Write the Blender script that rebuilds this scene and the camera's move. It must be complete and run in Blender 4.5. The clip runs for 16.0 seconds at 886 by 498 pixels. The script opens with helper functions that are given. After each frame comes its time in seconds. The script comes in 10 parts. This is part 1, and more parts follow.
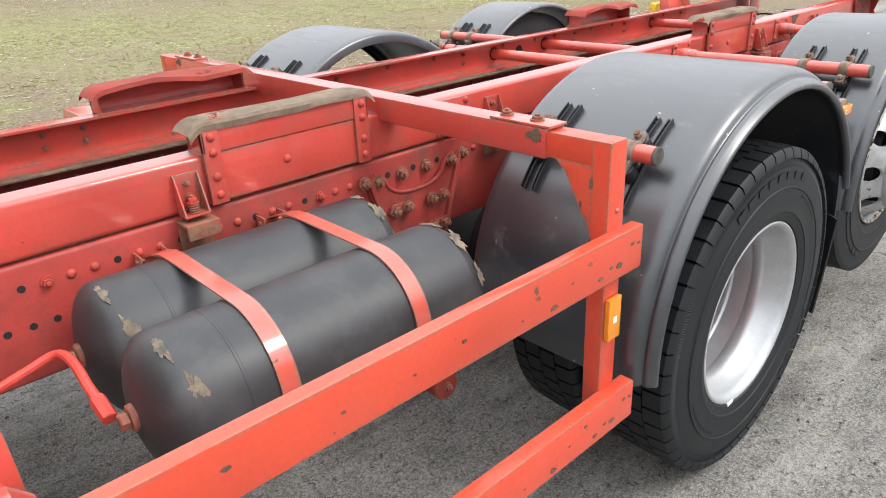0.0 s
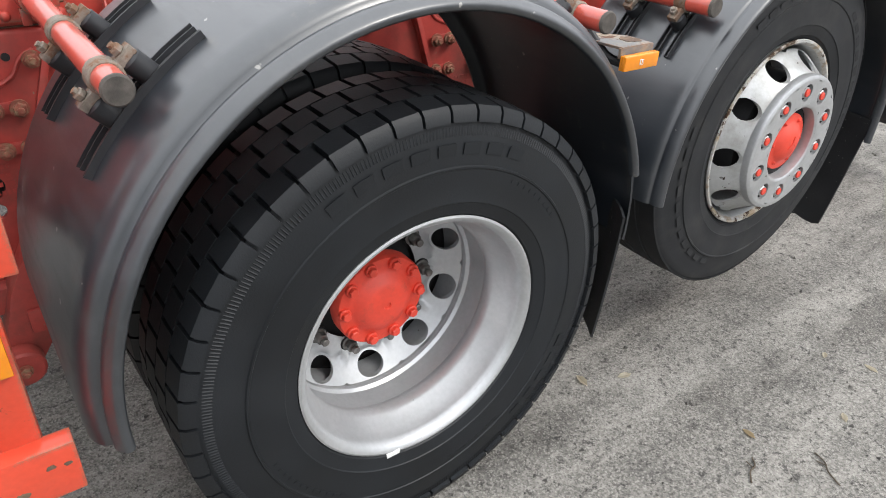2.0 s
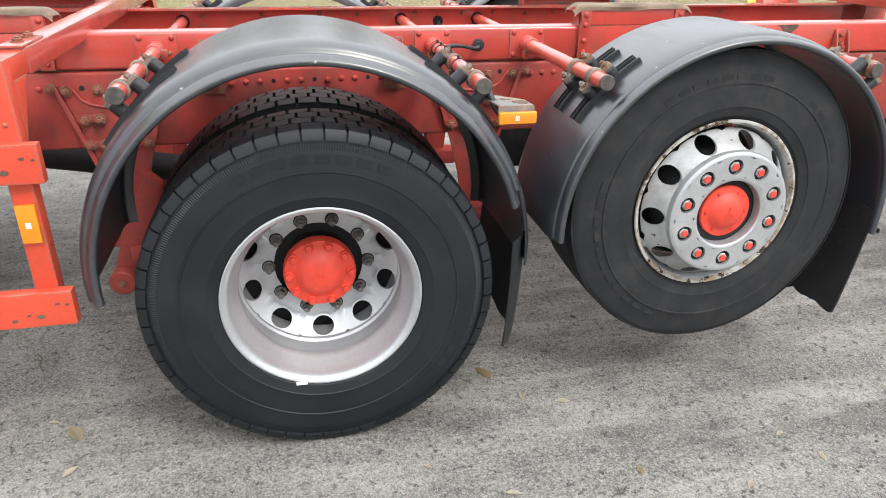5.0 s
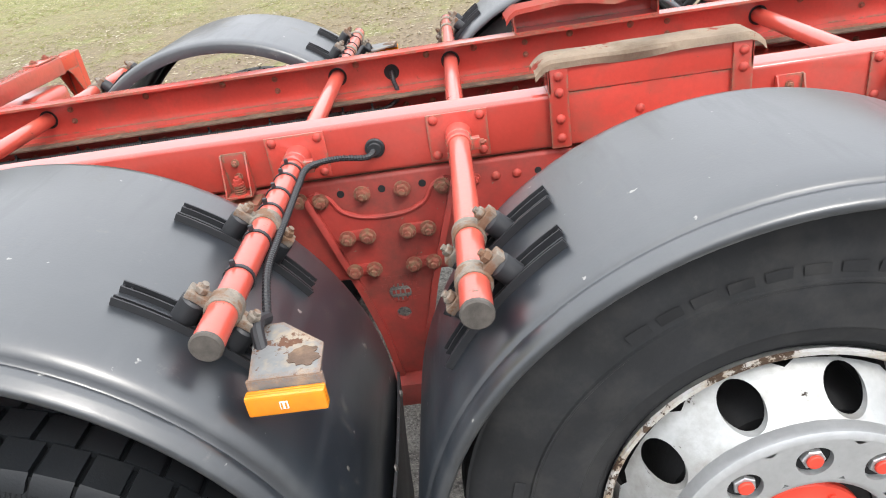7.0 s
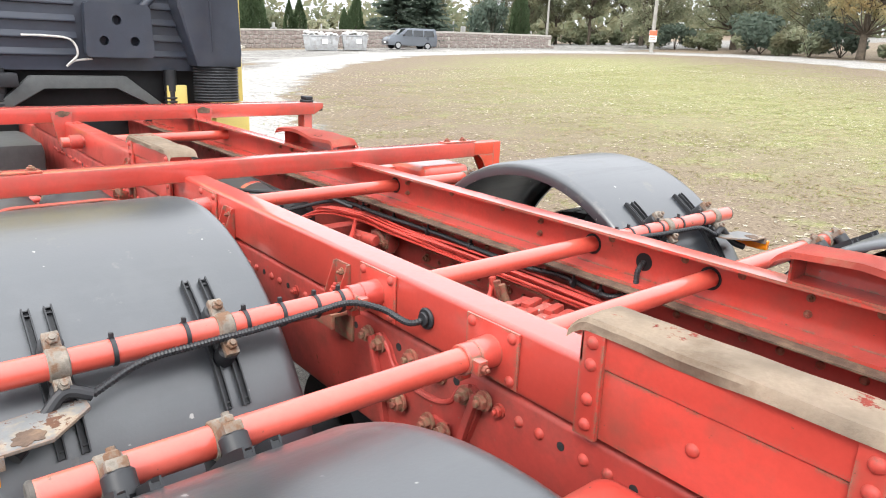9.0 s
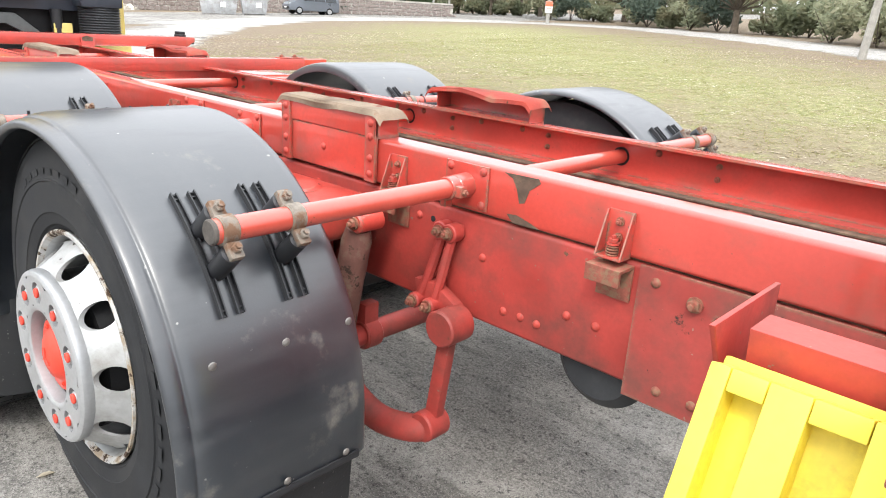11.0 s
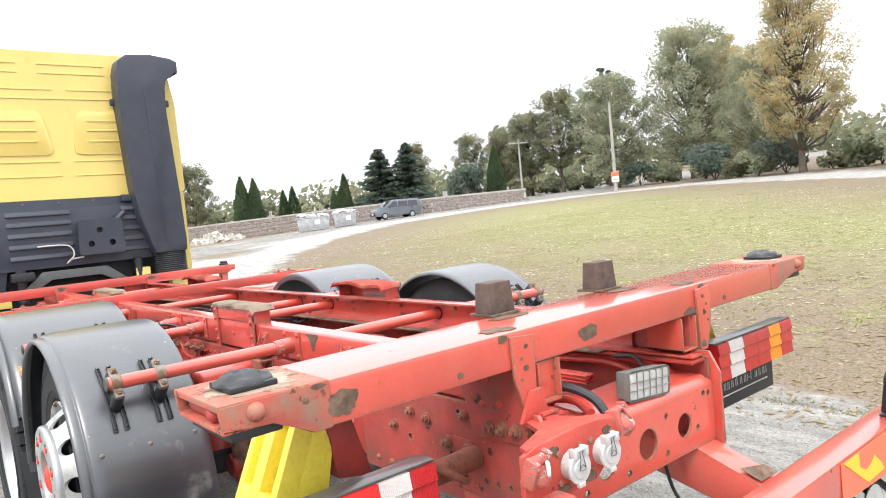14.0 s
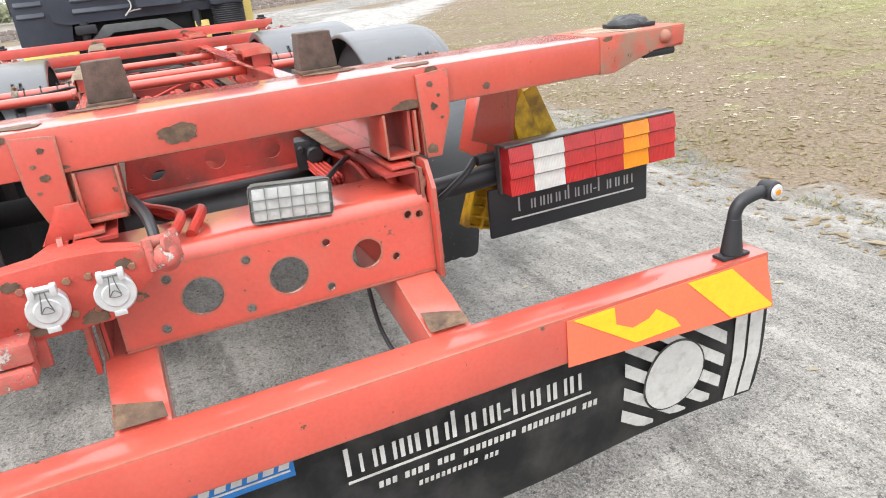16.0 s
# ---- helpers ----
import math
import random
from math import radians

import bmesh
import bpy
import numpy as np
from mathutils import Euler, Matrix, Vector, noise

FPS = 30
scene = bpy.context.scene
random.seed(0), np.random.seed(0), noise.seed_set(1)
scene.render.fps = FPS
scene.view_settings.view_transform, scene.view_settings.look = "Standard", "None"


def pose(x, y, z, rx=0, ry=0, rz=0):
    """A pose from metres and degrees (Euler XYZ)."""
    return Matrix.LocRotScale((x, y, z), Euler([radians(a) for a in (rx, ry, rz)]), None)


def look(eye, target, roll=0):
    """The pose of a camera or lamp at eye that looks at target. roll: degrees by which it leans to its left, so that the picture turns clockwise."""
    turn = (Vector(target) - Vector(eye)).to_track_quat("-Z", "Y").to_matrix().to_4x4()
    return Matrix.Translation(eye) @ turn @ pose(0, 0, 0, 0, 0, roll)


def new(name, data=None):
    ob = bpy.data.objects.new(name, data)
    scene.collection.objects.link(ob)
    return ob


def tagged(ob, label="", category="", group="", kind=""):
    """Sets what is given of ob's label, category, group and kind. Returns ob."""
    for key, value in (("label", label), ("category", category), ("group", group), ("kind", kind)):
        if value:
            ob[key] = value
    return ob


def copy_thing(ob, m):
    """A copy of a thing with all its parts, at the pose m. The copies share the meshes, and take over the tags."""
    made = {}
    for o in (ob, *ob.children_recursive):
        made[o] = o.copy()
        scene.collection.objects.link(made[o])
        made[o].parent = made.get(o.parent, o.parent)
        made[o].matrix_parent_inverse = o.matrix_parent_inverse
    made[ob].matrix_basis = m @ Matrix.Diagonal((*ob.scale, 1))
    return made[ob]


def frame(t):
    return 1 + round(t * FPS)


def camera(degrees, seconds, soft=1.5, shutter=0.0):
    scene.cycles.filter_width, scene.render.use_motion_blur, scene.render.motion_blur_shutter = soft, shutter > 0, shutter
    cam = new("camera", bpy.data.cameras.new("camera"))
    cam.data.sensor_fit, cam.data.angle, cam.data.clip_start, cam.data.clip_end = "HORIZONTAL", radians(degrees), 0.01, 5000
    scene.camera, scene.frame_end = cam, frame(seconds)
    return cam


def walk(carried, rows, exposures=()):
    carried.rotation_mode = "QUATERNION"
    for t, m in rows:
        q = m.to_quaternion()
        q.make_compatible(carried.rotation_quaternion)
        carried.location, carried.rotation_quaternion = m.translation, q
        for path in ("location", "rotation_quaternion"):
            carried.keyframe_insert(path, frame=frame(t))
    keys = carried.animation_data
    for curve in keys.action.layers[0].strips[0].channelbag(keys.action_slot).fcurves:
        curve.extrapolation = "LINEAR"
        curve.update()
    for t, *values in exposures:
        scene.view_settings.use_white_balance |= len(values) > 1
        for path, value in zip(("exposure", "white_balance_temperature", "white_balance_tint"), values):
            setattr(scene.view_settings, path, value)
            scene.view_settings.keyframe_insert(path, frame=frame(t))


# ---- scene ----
cam = camera(65.3, 16.0, soft=1.0)
PATH = [
    (0, (-2.021, -2.009, 1.699), (-0.805, -0.646, 0.884), -2.9),
    (0.5, (-1.664, -1.854, 1.673), (-0.277, -0.726, 0.777), -2.7),
    (1, (-1.377, -1.917, 1.593), (-0.021, -0.803, 0.632), -3.8),
    (1.5, (-1.071, -2.065, 1.534), (0.08, -0.758, 0.553), -1.6),
    (2, (-0.713, -2.204, 1.528), (0.328, -0.846, 0.493), 3.0),
    (2.5, (-0.411, -2.565, 1.518), (0.346, -1.038, 0.472), 2.6),
    (3, (-0.297, -3.002, 1.528), (0.388, -1.364, 0.607), 0.4),
    (3.2, (-0.281, -3.163, 1.537), (0.353, -1.488, 0.647), 1.2),
    (5.5, (0.176, -3.095, 1.623), (0.56, -1.33, 0.764), 0.7),
    (6, (0.482, -2.768, 1.592), (0.939, -1.037, 0.7), 0.2),
    (6.5, (0.722, -2.409, 1.575), (1.063, -0.635, 0.716), -2.9),
    (7, (0.914, -1.965, 1.708), (0.807, -0.196, 0.78), -9.2),
    (7.5, (1.124, -1.68, 1.721), (0.446, 0.016, 0.906), -2.6),
    (8, (1.248, -1.378, 1.741), (0.279, 0.221, 1.032), 2.3),
    (8.5, (1.509, -1.187, 1.759), (0.119, 0.122, 1.163), 3.1),
    (9, (1.763, -1.251, 1.732), (0.291, -0.018, 1.171), 2.3),
    (9.5, (2.017, -1.413, 1.707), (0.664, -0.064, 1.115), 6.2),
    (10, (2.364, -1.457, 1.673), (1.128, -0.01, 1.057), 5.2),
    (10.2, (2.49, -1.488, 1.634), (1.249, -0.054, 1.001), 4.5),
    (12.3, (3.799, -2.041, 1.556), (2.311, -0.815, 1.023), 2.4),
    (12.5, (3.864, -2.051, 1.594), (2.245, -0.926, 1.26), 2.0),
    (13, (4.106, -1.984, 1.605), (2.396, -0.969, 1.392), 2.7),
    (13.5, (4.301, -1.826, 1.642), (2.725, -0.603, 1.497), -2.1),
    (14, (4.52, -1.668, 1.668), (2.971, -0.407, 1.559), -5.5),
    (14.5, (4.721, -1.29, 1.615), (3.11, -0.15, 1.291), -9.1),
    (15, (4.716, -0.912, 1.562), (3.087, 0.104, 1.004), -8.1),
    (15.5, (4.804, -0.52, 1.53), (3.142, 0.399, 0.901), -10.1),
    (16, (4.852, -0.204, 1.543), (3.13, 0.501, 0.81), -6.4),
]
walk(cam, [(t, look(eye, target, roll)) for t, eye, target, roll in PATH], [(0, 0.24), (1.5, 0.14), (2.5, 0.06), (3, 0.10), (5.5, 0.36), (6, 0.33), (6.5, 0.40), (7, 0.42), (8, 0.58), (9, 0.56), (10, 0.60), (12.5, 0.60), (13, 0.62), (14, 0.52), (15, 0.48), (16, 0.44)])

# ---- light ----
world = bpy.data.worlds.new("world")
scene.world = world
world.use_nodes = True
wn, wl = world.node_tree.nodes, world.node_tree.links
wn.clear()
sky = wn.new("ShaderNodeTexSky")
sky.sky_type, sky.sun_disc = "NISHITA", False
sky.sun_elevation, sky.sun_rotation = radians(48), radians(150)
sky.air_density, sky.dust_density, sky.ozone_density = 1.0, 6.0, 1.0
cloud = wn.new("ShaderNodeHueSaturation")          # an overcast sky has hardly any colour
cloud.inputs["Saturation"].default_value = 0.12
cloud.inputs["Value"].default_value = 1.0
veil = wn.new("ShaderNodeMix")
veil.data_type = "RGBA"
veil.inputs["Factor"].default_value = 0.85
# an overcast sky is about three times as bright overhead as at the horizon
wc, wsep, dome_mix = wn.new("ShaderNodeTexCoord"), wn.new("ShaderNodeSeparateXYZ"), wn.new("ShaderNodeMix")
dome_mix.data_type = "RGBA"
dome_mix.inputs["A"].default_value, dome_mix.inputs["B"].default_value = (5.6, 5.8, 6.2, 1), (20.2, 20.7, 21.6, 1)
wl.new(wc.outputs["Generated"], wsep.inputs["Vector"])
wl.new(wsep.outputs["Z"], dome_mix.inputs["Factor"])
wl.new(dome_mix.outputs["Result"], veil.inputs["B"])
bg = wn.new("ShaderNodeBackground")
bg.inputs["Strength"].default_value = 0.15
wo = wn.new("ShaderNodeOutputWorld")
wl.new(sky.outputs["Color"], cloud.inputs["Color"])
wl.new(cloud.outputs["Color"], veil.inputs["A"])
wl.new(veil.outputs["Result"], bg.inputs["Color"])
wl.new(bg.outputs["Background"], wo.inputs["Surface"])
sun_data = bpy.data.lights.new("sun", "SUN")
sun_data.energy, sun_data.angle, sun_data.color = 1.5, radians(14), (1.0, 0.95, 0.88)
sun = new("sun", sun_data)
sun.matrix_world = look((0, 0, 30), (0 - 30 * math.sin(radians(150)) / math.tan(radians(48)), -30 * math.cos(radians(150)) / math.tan(radians(48)), 0))

# ---- materials ----
def nodes_of(name):
    m = bpy.data.materials.new(name)
    m.use_nodes = True
    nt = m.node_tree
    return m, nt.nodes, nt.links, nt.nodes["Principled BSDF"]


def noise_node(n, l, vec, scale, detail=4.0, rough=0.55):
    t = n.new("ShaderNodeTexNoise")
    t.inputs["Scale"].default_value, t.inputs["Detail"].default_value, t.inputs["Roughness"].default_value = scale, detail, rough
    l.new(vec, t.inputs["Vector"])
    return t.outputs["Fac"]


def ramp(n, l, fac, lo, hi):
    r = n.new("ShaderNodeMapRange")
    r.inputs["From Min"].default_value, r.inputs["From Max"].default_value = lo, hi
    l.new(fac, r.inputs["Value"])
    return r.outputs["Result"]


def mixc(n, l, fac, a, b, mode="MIX"):
    m = n.new("ShaderNodeMix")
    m.data_type, m.blend_type = "RGBA", mode
    for sock, v in (("Factor", fac), ("A", a), ("B", b)):
        if isinstance(v, (int, float)):
            m.inputs[sock].default_value = v
        elif isinstance(v, tuple):
            m.inputs[sock].default_value = (*v[:3], 1)
        else:
            l.new(v, m.inputs[sock])
    return m.outputs["Result"]


def maths(n, l, op, a, b):
    m = n.new("ShaderNodeMath")
    m.operation = op
    for i, v in enumerate((a, b)):
        if isinstance(v, (int, float)):
            m.inputs[i].default_value = v
        else:
            l.new(v, m.inputs[i])
    return m.outputs[0]


def place_vec(n, l, stretch=(1, 1, 1), jitter=True):
    """Object coordinates in metres, set off by a random step per object."""
    c = n.new("ShaderNodeTexCoord").outputs["Object"]
    mp = n.new("ShaderNodeMapping")
    mp.inputs["Scale"].default_value = stretch
    l.new(c, mp.inputs["Vector"])
    if jitter:
        info = n.new("ShaderNodeObjectInfo")
        v = n.new("ShaderNodeVectorMath")
        v.operation = "SCALE"
        v.inputs[0].default_value = (7.0, 13.0, 5.0)
        l.new(info.outputs["Random"], v.inputs["Scale"])
        l.new(v.outputs[0], mp.inputs["Location"])
    return mp.outputs["Vector"]


def surface(name, col, rough=0.5, metal=0.0, var=0.18, scale=5.0, grain=90.0, bump=0.15, coat=0.0,
            dirt=None, chips=None, spec=0.5, stretch=(1, 1, 1), streaks=None, specks=None, worn=0.0, coat_rough=0.12):
    """dirt and chips: (colour, scale, from, to) of a noise that lays that colour over the base."""
    m, n, l, b = nodes_of(name)
    vec = place_vec(n, l, stretch)
    big, fine = noise_node(n, l, vec, scale, 5), noise_node(n, l, vec, grain, 3)
    dark, light = tuple(c * (1 - var) for c in col), tuple(min(1, c * (1 + var)) for c in col)
    c = mixc(n, l, ramp(n, l, big, 0.3, 0.7), dark, light)
    c = mixc(n, l, maths(n, l, "MULTIPLY", ramp(n, l, fine, 0.35, 0.75), 0.25), c, tuple(x * 0.6 for x in col))
    r = maths(n, l, "MULTIPLY_ADD", big, 0.25)
    r.node.inputs[2].default_value = rough - 0.125
    if dirt:
        f = ramp(n, l, noise_node(n, l, vec, dirt[1], 7, 0.65), dirt[2], dirt[3])
        f = maths(n, l, "MULTIPLY", f, dirt[4] if len(dirt) > 4 else 0.7)
        c = mixc(n, l, f, c, dirt[0])
        r = maths(n, l, "ADD", r, maths(n, l, "MULTIPLY", f, 0.25))
    h = fine
    if streaks:
        sv = n.new("ShaderNodeMapping")
        sv.inputs["Scale"].default_value = (6, 0.9, 6)
        l.new(vec, sv.inputs["Vector"])
        f = ramp(n, l, noise_node(n, l, sv.outputs["Vector"], 4, 6, 0.6), 0.50, 0.85)
        c = mixc(n, l, maths(n, l, "MULTIPLY", f, 0.22), c, streaks)
        r = maths(n, l, "ADD", r, maths(n, l, "MULTIPLY", f, 0.2))
    if chips:
        f = ramp(n, l, noise_node(n, l, vec, chips[1], 8, 0.7), chips[2], chips[3])
        rust = mixc(n, l, fine, chips[0], tuple(x * 0.45 for x in chips[0]))
        c = mixc(n, l, f, c, rust)
        r = maths(n, l, "ADD", r, maths(n, l, "MULTIPLY", f, 0.4))
        h = maths(n, l, "SUBTRACT", h, maths(n, l, "MULTIPLY", f, 1.5))
    if worn:
        # paint rubbed off along the edges
        bv = n.new("ShaderNodeBevel")
        bv.samples, bv.inputs["Radius"].default_value = 4, 0.013
        geo = n.new("ShaderNodeNewGeometry")
        dt = n.new("ShaderNodeVectorMath")
        dt.operation = "DOT_PRODUCT"
        l.new(bv.outputs["Normal"], dt.inputs[0])
        l.new(geo.outputs["Normal"], dt.inputs[1])
        e = ramp(n, l, dt.outputs["Value"], 0.998, 0.92)
        f = maths(n, l, "ADD", maths(n, l, "MULTIPLY", e, 0.36), noise_node(n, l, vec, 11, 8, 0.7))
        f = ramp(n, l, f, 0.865 - worn * 0.1, 0.895 - worn * 0.1)
        c = mixc(n, l, f, c, mixc(n, l, fine, (0.30, 0.19, 0.13), (0.10, 0.058, 0.038)))
        r = maths(n, l, "ADD", r, maths(n, l, "MULTIPLY", f, 0.4))
    if specks:
        f = ramp(n, l, noise_node(n, l, vec, specks[1], 3, 0.5), specks[2], specks[2] + 0.03)
        c = mixc(n, l, f, c, specks[0])
    l.new(c, b.inputs["Base Color"])
    l.new(r, b.inputs["Roughness"])
    b.inputs["Metallic"].default_value = metal
    b.inputs["Specular IOR Level"].default_value = spec
    b.inputs["Coat Weight"].default_value = coat
    b.inputs["Coat Roughness"].default_value = coat_rough
    if bump:
        bp = n.new("ShaderNodeBump")
        bp.inputs["Strength"].default_value, bp.inputs["Distance"].default_value = bump, 0.002
        l.new(h, bp.inputs["Height"])
        l.new(bp.outputs["Normal"], b.inputs["Normal"])
    return m


RUST = (0.16, 0.085, 0.05)
red = surface("red_paint", (0.51, 0.060, 0.043), 0.42, var=0.22, scale=2.5, coat=1.0, coat_rough=0.12, spec=0.4, bump=0.08, dirt=((0.22, 0.075, 0.052), 7, 0.48, 0.74, 0.65), chips=(RUST, 14, 0.685, 0.71), specks=((0.15, 0.06, 0.04), 80, 0.735), worn=0.45)
red_worn = surface("worn_red_paint", (0.54, 0.082, 0.055), 0.42, var=0.18, scale=2.5, coat=1.0, coat_rough=0.12, spec=0.4, worn=1.0, bump=0.08, dirt=((0.44, 0.14, 0.10), 6, 0.5, 0.85, 0.4), chips=(RUST, 15, 0.65, 0.67), specks=((0.16, 0.06, 0.04), 70, 0.735))
guard_red = surface("orange_red_guard_paint", (0.60, 0.068, 0.034), 0.45, var=0.16, scale=2.5, coat=0.6, coat_rough=0.12, spec=0.2, worn=0.8, bump=0.08, dirt=((0.44, 0.11, 0.07), 6, 0.5, 0.85, 0.35), chips=(RUST, 15, 0.66, 0.68), specks=((0.16, 0.06, 0.04), 70, 0.735))
red_dull = surface("dull_red_chassis_paint", (0.37, 0.045, 0.035), 0.50, var=0.22, scale=5, bump=0.15, dirt=((0.11, 0.045, 0.035), 6, 0.44, 0.70, 0.8), chips=(RUST, 22, 0.67, 0.70), specks=((0.20, 0.14, 0.10), 60, 0.72))
red_grime = surface("grimy_red_plate", (0.36, 0.050, 0.040), 0.55, var=0.25, scale=6, bump=0.2, dirt=((0.15, 0.055, 0.042), 7, 0.42, 0.66, 0.8), chips=((0.07, 0.04, 0.03), 11, 0.62, 0.66), specks=((0.30, 0.20, 0.15), 60, 0.715), worn=0.9)
hub_red = surface("hub_red_paint", (0.66, 0.055, 0.03), 0.5, var=0.1, scale=12, bump=0.1, dirt=((0.25, 0.06, 0.04), 30, 0.55, 0.8, 0.5))
bolt_rust = surface("rusty_painted_steel", (0.26, 0.075, 0.05), 0.7, metal=0.1, var=0.35, scale=40, grain=300, bump=0.4, dirt=((0.22, 0.15, 0.09), 60, 0.45, 0.6, 0.8))
bolt_red = surface("painted_bolt_red", (0.42, 0.05, 0.035), 0.6, var=0.2, scale=40, bump=0.2, dirt=((0.16, 0.07, 0.05), 70, 0.5, 0.7, 0.8))
rust = surface("brown_rust", (0.105, 0.068, 0.047), 0.9, var=0.45, scale=30, grain=240, bump=0.8, dirt=((0.24, 0.16, 0.10), 22, 0.50, 0.68, 0.6))
shock_rust = surface("flaking_red_brown_paint", (0.17, 0.075, 0.058), 0.75, var=0.3, scale=14, grain=160, bump=0.5, dirt=((0.20, 0.155, 0.115), 14, 0.50, 0.62, 0.85), chips=((0.075, 0.045, 0.032), 18, 0.56, 0.60))
block_brown = surface("rough_brown_rubber_block", (0.085, 0.062, 0.050), 0.95, var=0.35, scale=40, grain=180, bump=1.0, dirt=((0.13, 0.095, 0.075), 30, 0.5, 0.7, 0.6))
pad_wood = surface("weathered_tan_pad", (0.40, 0.315, 0.235), 0.9, var=0.3, scale=9, grain=160, bump=0.6, dirt=((0.17, 0.11, 0.07), 7, 0.52, 0.70, 0.65), chips=((0.50, 0.09, 0.06), 9, 0.60, 0.63))
pad_bent = surface("scraped_red_and_tan_sheet", (0.50, 0.075, 0.05), 0.55, var=0.2, scale=7, grain=160, bump=0.3, dirt=((0.40, 0.24, 0.16), 6, 0.52, 0.66, 0.7), chips=(RUST, 13, 0.66, 0.69))
clamp_steel = surface("rusty_zinc_clamp", (0.24, 0.21, 0.175), 0.7, metal=0.3, var=0.4, scale=60, grain=300, bump=0.5, dirt=((0.17, 0.085, 0.045), 30, 0.46, 0.58, 0.85))
plastic = surface("grey_black_fender_plastic", (0.012, 0.016, 0.022), 0.38, var=0.22, scale=3, grain=190, bump=0.08, spec=1.0, coat=0.55, coat_rough=0.24, dirt=((0.085, 0.088, 0.092), 3.2, 0.48, 0.80, 0.34), specks=((0.24, 0.235, 0.22), 34, 0.728), chips=((0.20, 0.19, 0.165), 6, 0.60, 0.76), streaks=(0.10, 0.105, 0.11))
flap_rubber = surface("black_spattered_rubber", (0.015, 0.016, 0.018), 0.58, var=0.3, scale=8, grain=120, bump=0.3, spec=0.5, dirt=((0.045, 0.043, 0.040), 9, 0.55, 0.8, 0.5), specks=((0.16, 0.155, 0.14), 95, 0.70))
cap_grey = surface("dirty_grey_cap", (0.075, 0.066, 0.058), 0.8, var=0.4, scale=50, grain=260, bump=0.4)
nut_dark = surface("oily_steel_nut", (0.17, 0.16, 0.15), 0.5, metal=0.5, var=0.4, scale=60, bump=0.2)
black_plastic = surface("black_plastic", (0.018, 0.019, 0.022), 0.5, var=0.2, scale=12, bump=0.1)
# near-black that puts the shade of holes, wheel hollows and the underside into colour
dark = surface("shade_black", (0.012, 0.012, 0.013), 0.85, var=0.4, scale=20, bump=0.6)
rubber = surface("tyre_rubber", (0.0075, 0.0092, 0.0115), 0.54, var=0.3, scale=6, grain=240, bump=0.22, spec=0.38, dirt=((0.024, 0.025, 0.026), 9, 0.5, 0.8, 0.3), chips=((0.16, 0.16, 0.15), 60, 0.76, 0.80))
rubber_dusty = surface("dusty_tyre_rubber", (0.018, 0.019, 0.021), 0.74, var=0.3, scale=8, grain=140, bump=0.15, spec=0.3, dirt=((0.062, 0.06, 0.057), 12, 0.48, 0.75, 0.45), chips=((0.16, 0.16, 0.15), 55, 0.75, 0.79))
silver = surface("silver_wheel_paint", (0.47, 0.48, 0.49), 0.34, metal=0.55, var=0.08, scale=10, bump=0.03, dirt=((0.38, 0.37, 0.35), 9, 0.55, 0.8, 0.5), specks=((0.16, 0.15, 0.14), 60, 0.76))
silver_chipped = surface("chipped_silver_paint", (0.46, 0.47, 0.47), 0.40, metal=0.35, var=0.1, scale=10, bump=0.3, dirt=((0.20, 0.18, 0.15), 9, 0.46, 0.72, 0.7), chips=((0.07, 0.05, 0.04), 20, 0.64, 0.67))
rim_rust = surface("rusting_silver_rim_edge", (0.50, 0.50, 0.49), 0.5, metal=0.25, var=0.15, scale=14, bump=0.3, dirt=((0.30, 0.22, 0.13), 16, 0.42, 0.58, 0.85), chips=((0.09, 0.055, 0.035), 26, 0.54, 0.57))
tank_black = surface("worn_black_tank_paint", (0.028, 0.030, 0.033), 0.48, var=0.25, scale=8, bump=0.12, dirt=((0.085, 0.085, 0.085), 10, 0.5, 0.8, 0.6), chips=((0.27, 0.20, 0.12), 9, 0.735, 0.755))
scrape_tan = surface("scraped_tan_primer", (0.165, 0.130, 0.092), 0.85, var=0.4, scale=25, grain=120, bump=0.4, dirt=((0.06, 0.058, 0.055), 45, 0.48, 0.62, 0.9))
yellow = surface("yellow_cab_paint", (0.68, 0.53, 0.15), 0.32, var=0.05, scale=2, coat=0.4, bump=0.0, dirt=((0.55, 0.45, 0.20), 5, 0.6, 0.9, 0.3))
white_paint = surface("white_cab_paint", (0.78, 0.77, 0.72), 0.32, var=0.04, scale=2, coat=0.4, bump=0.0)
cab_black = surface("slate_black_cab_panel", (0.028, 0.034, 0.050), 0.45, var=0.15, scale=6, bump=0.08, dirt=((0.06, 0.06, 0.065), 4, 0.5, 0.8, 0.5))
chock_yellow = surface("yellow_chock_plastic", (0.82, 0.68, 0.07), 0.45, var=0.08, scale=8, bump=0.1, dirt=((0.35, 0.24, 0.05), 14, 0.56, 0.78, 0.7))
chock_dirty = surface("dirty_orange_yellow_plastic", (0.70, 0.44, 0.02), 0.5, var=0.12, scale=8, bump=0.2, dirt=((0.20, 0.11, 0.03), 9, 0.46, 0.62, 0.85))
warn_yellow = surface("yellow_reflective_sheet", (0.80, 0.50, 0.02), 0.35, var=0.06, scale=30, bump=0.05)
warn_orange = surface("orange_reflective_sheet", (0.78, 0.16, 0.08), 0.4, var=0.06, scale=8, bump=0.05)
flap_black = surface("dusty_black_flap", (0.030, 0.030, 0.031), 0.6, var=0.2, scale=6, bump=0.15, dirt=((0.15, 0.14, 0.13), 6, 0.42, 0.75, 0.65))
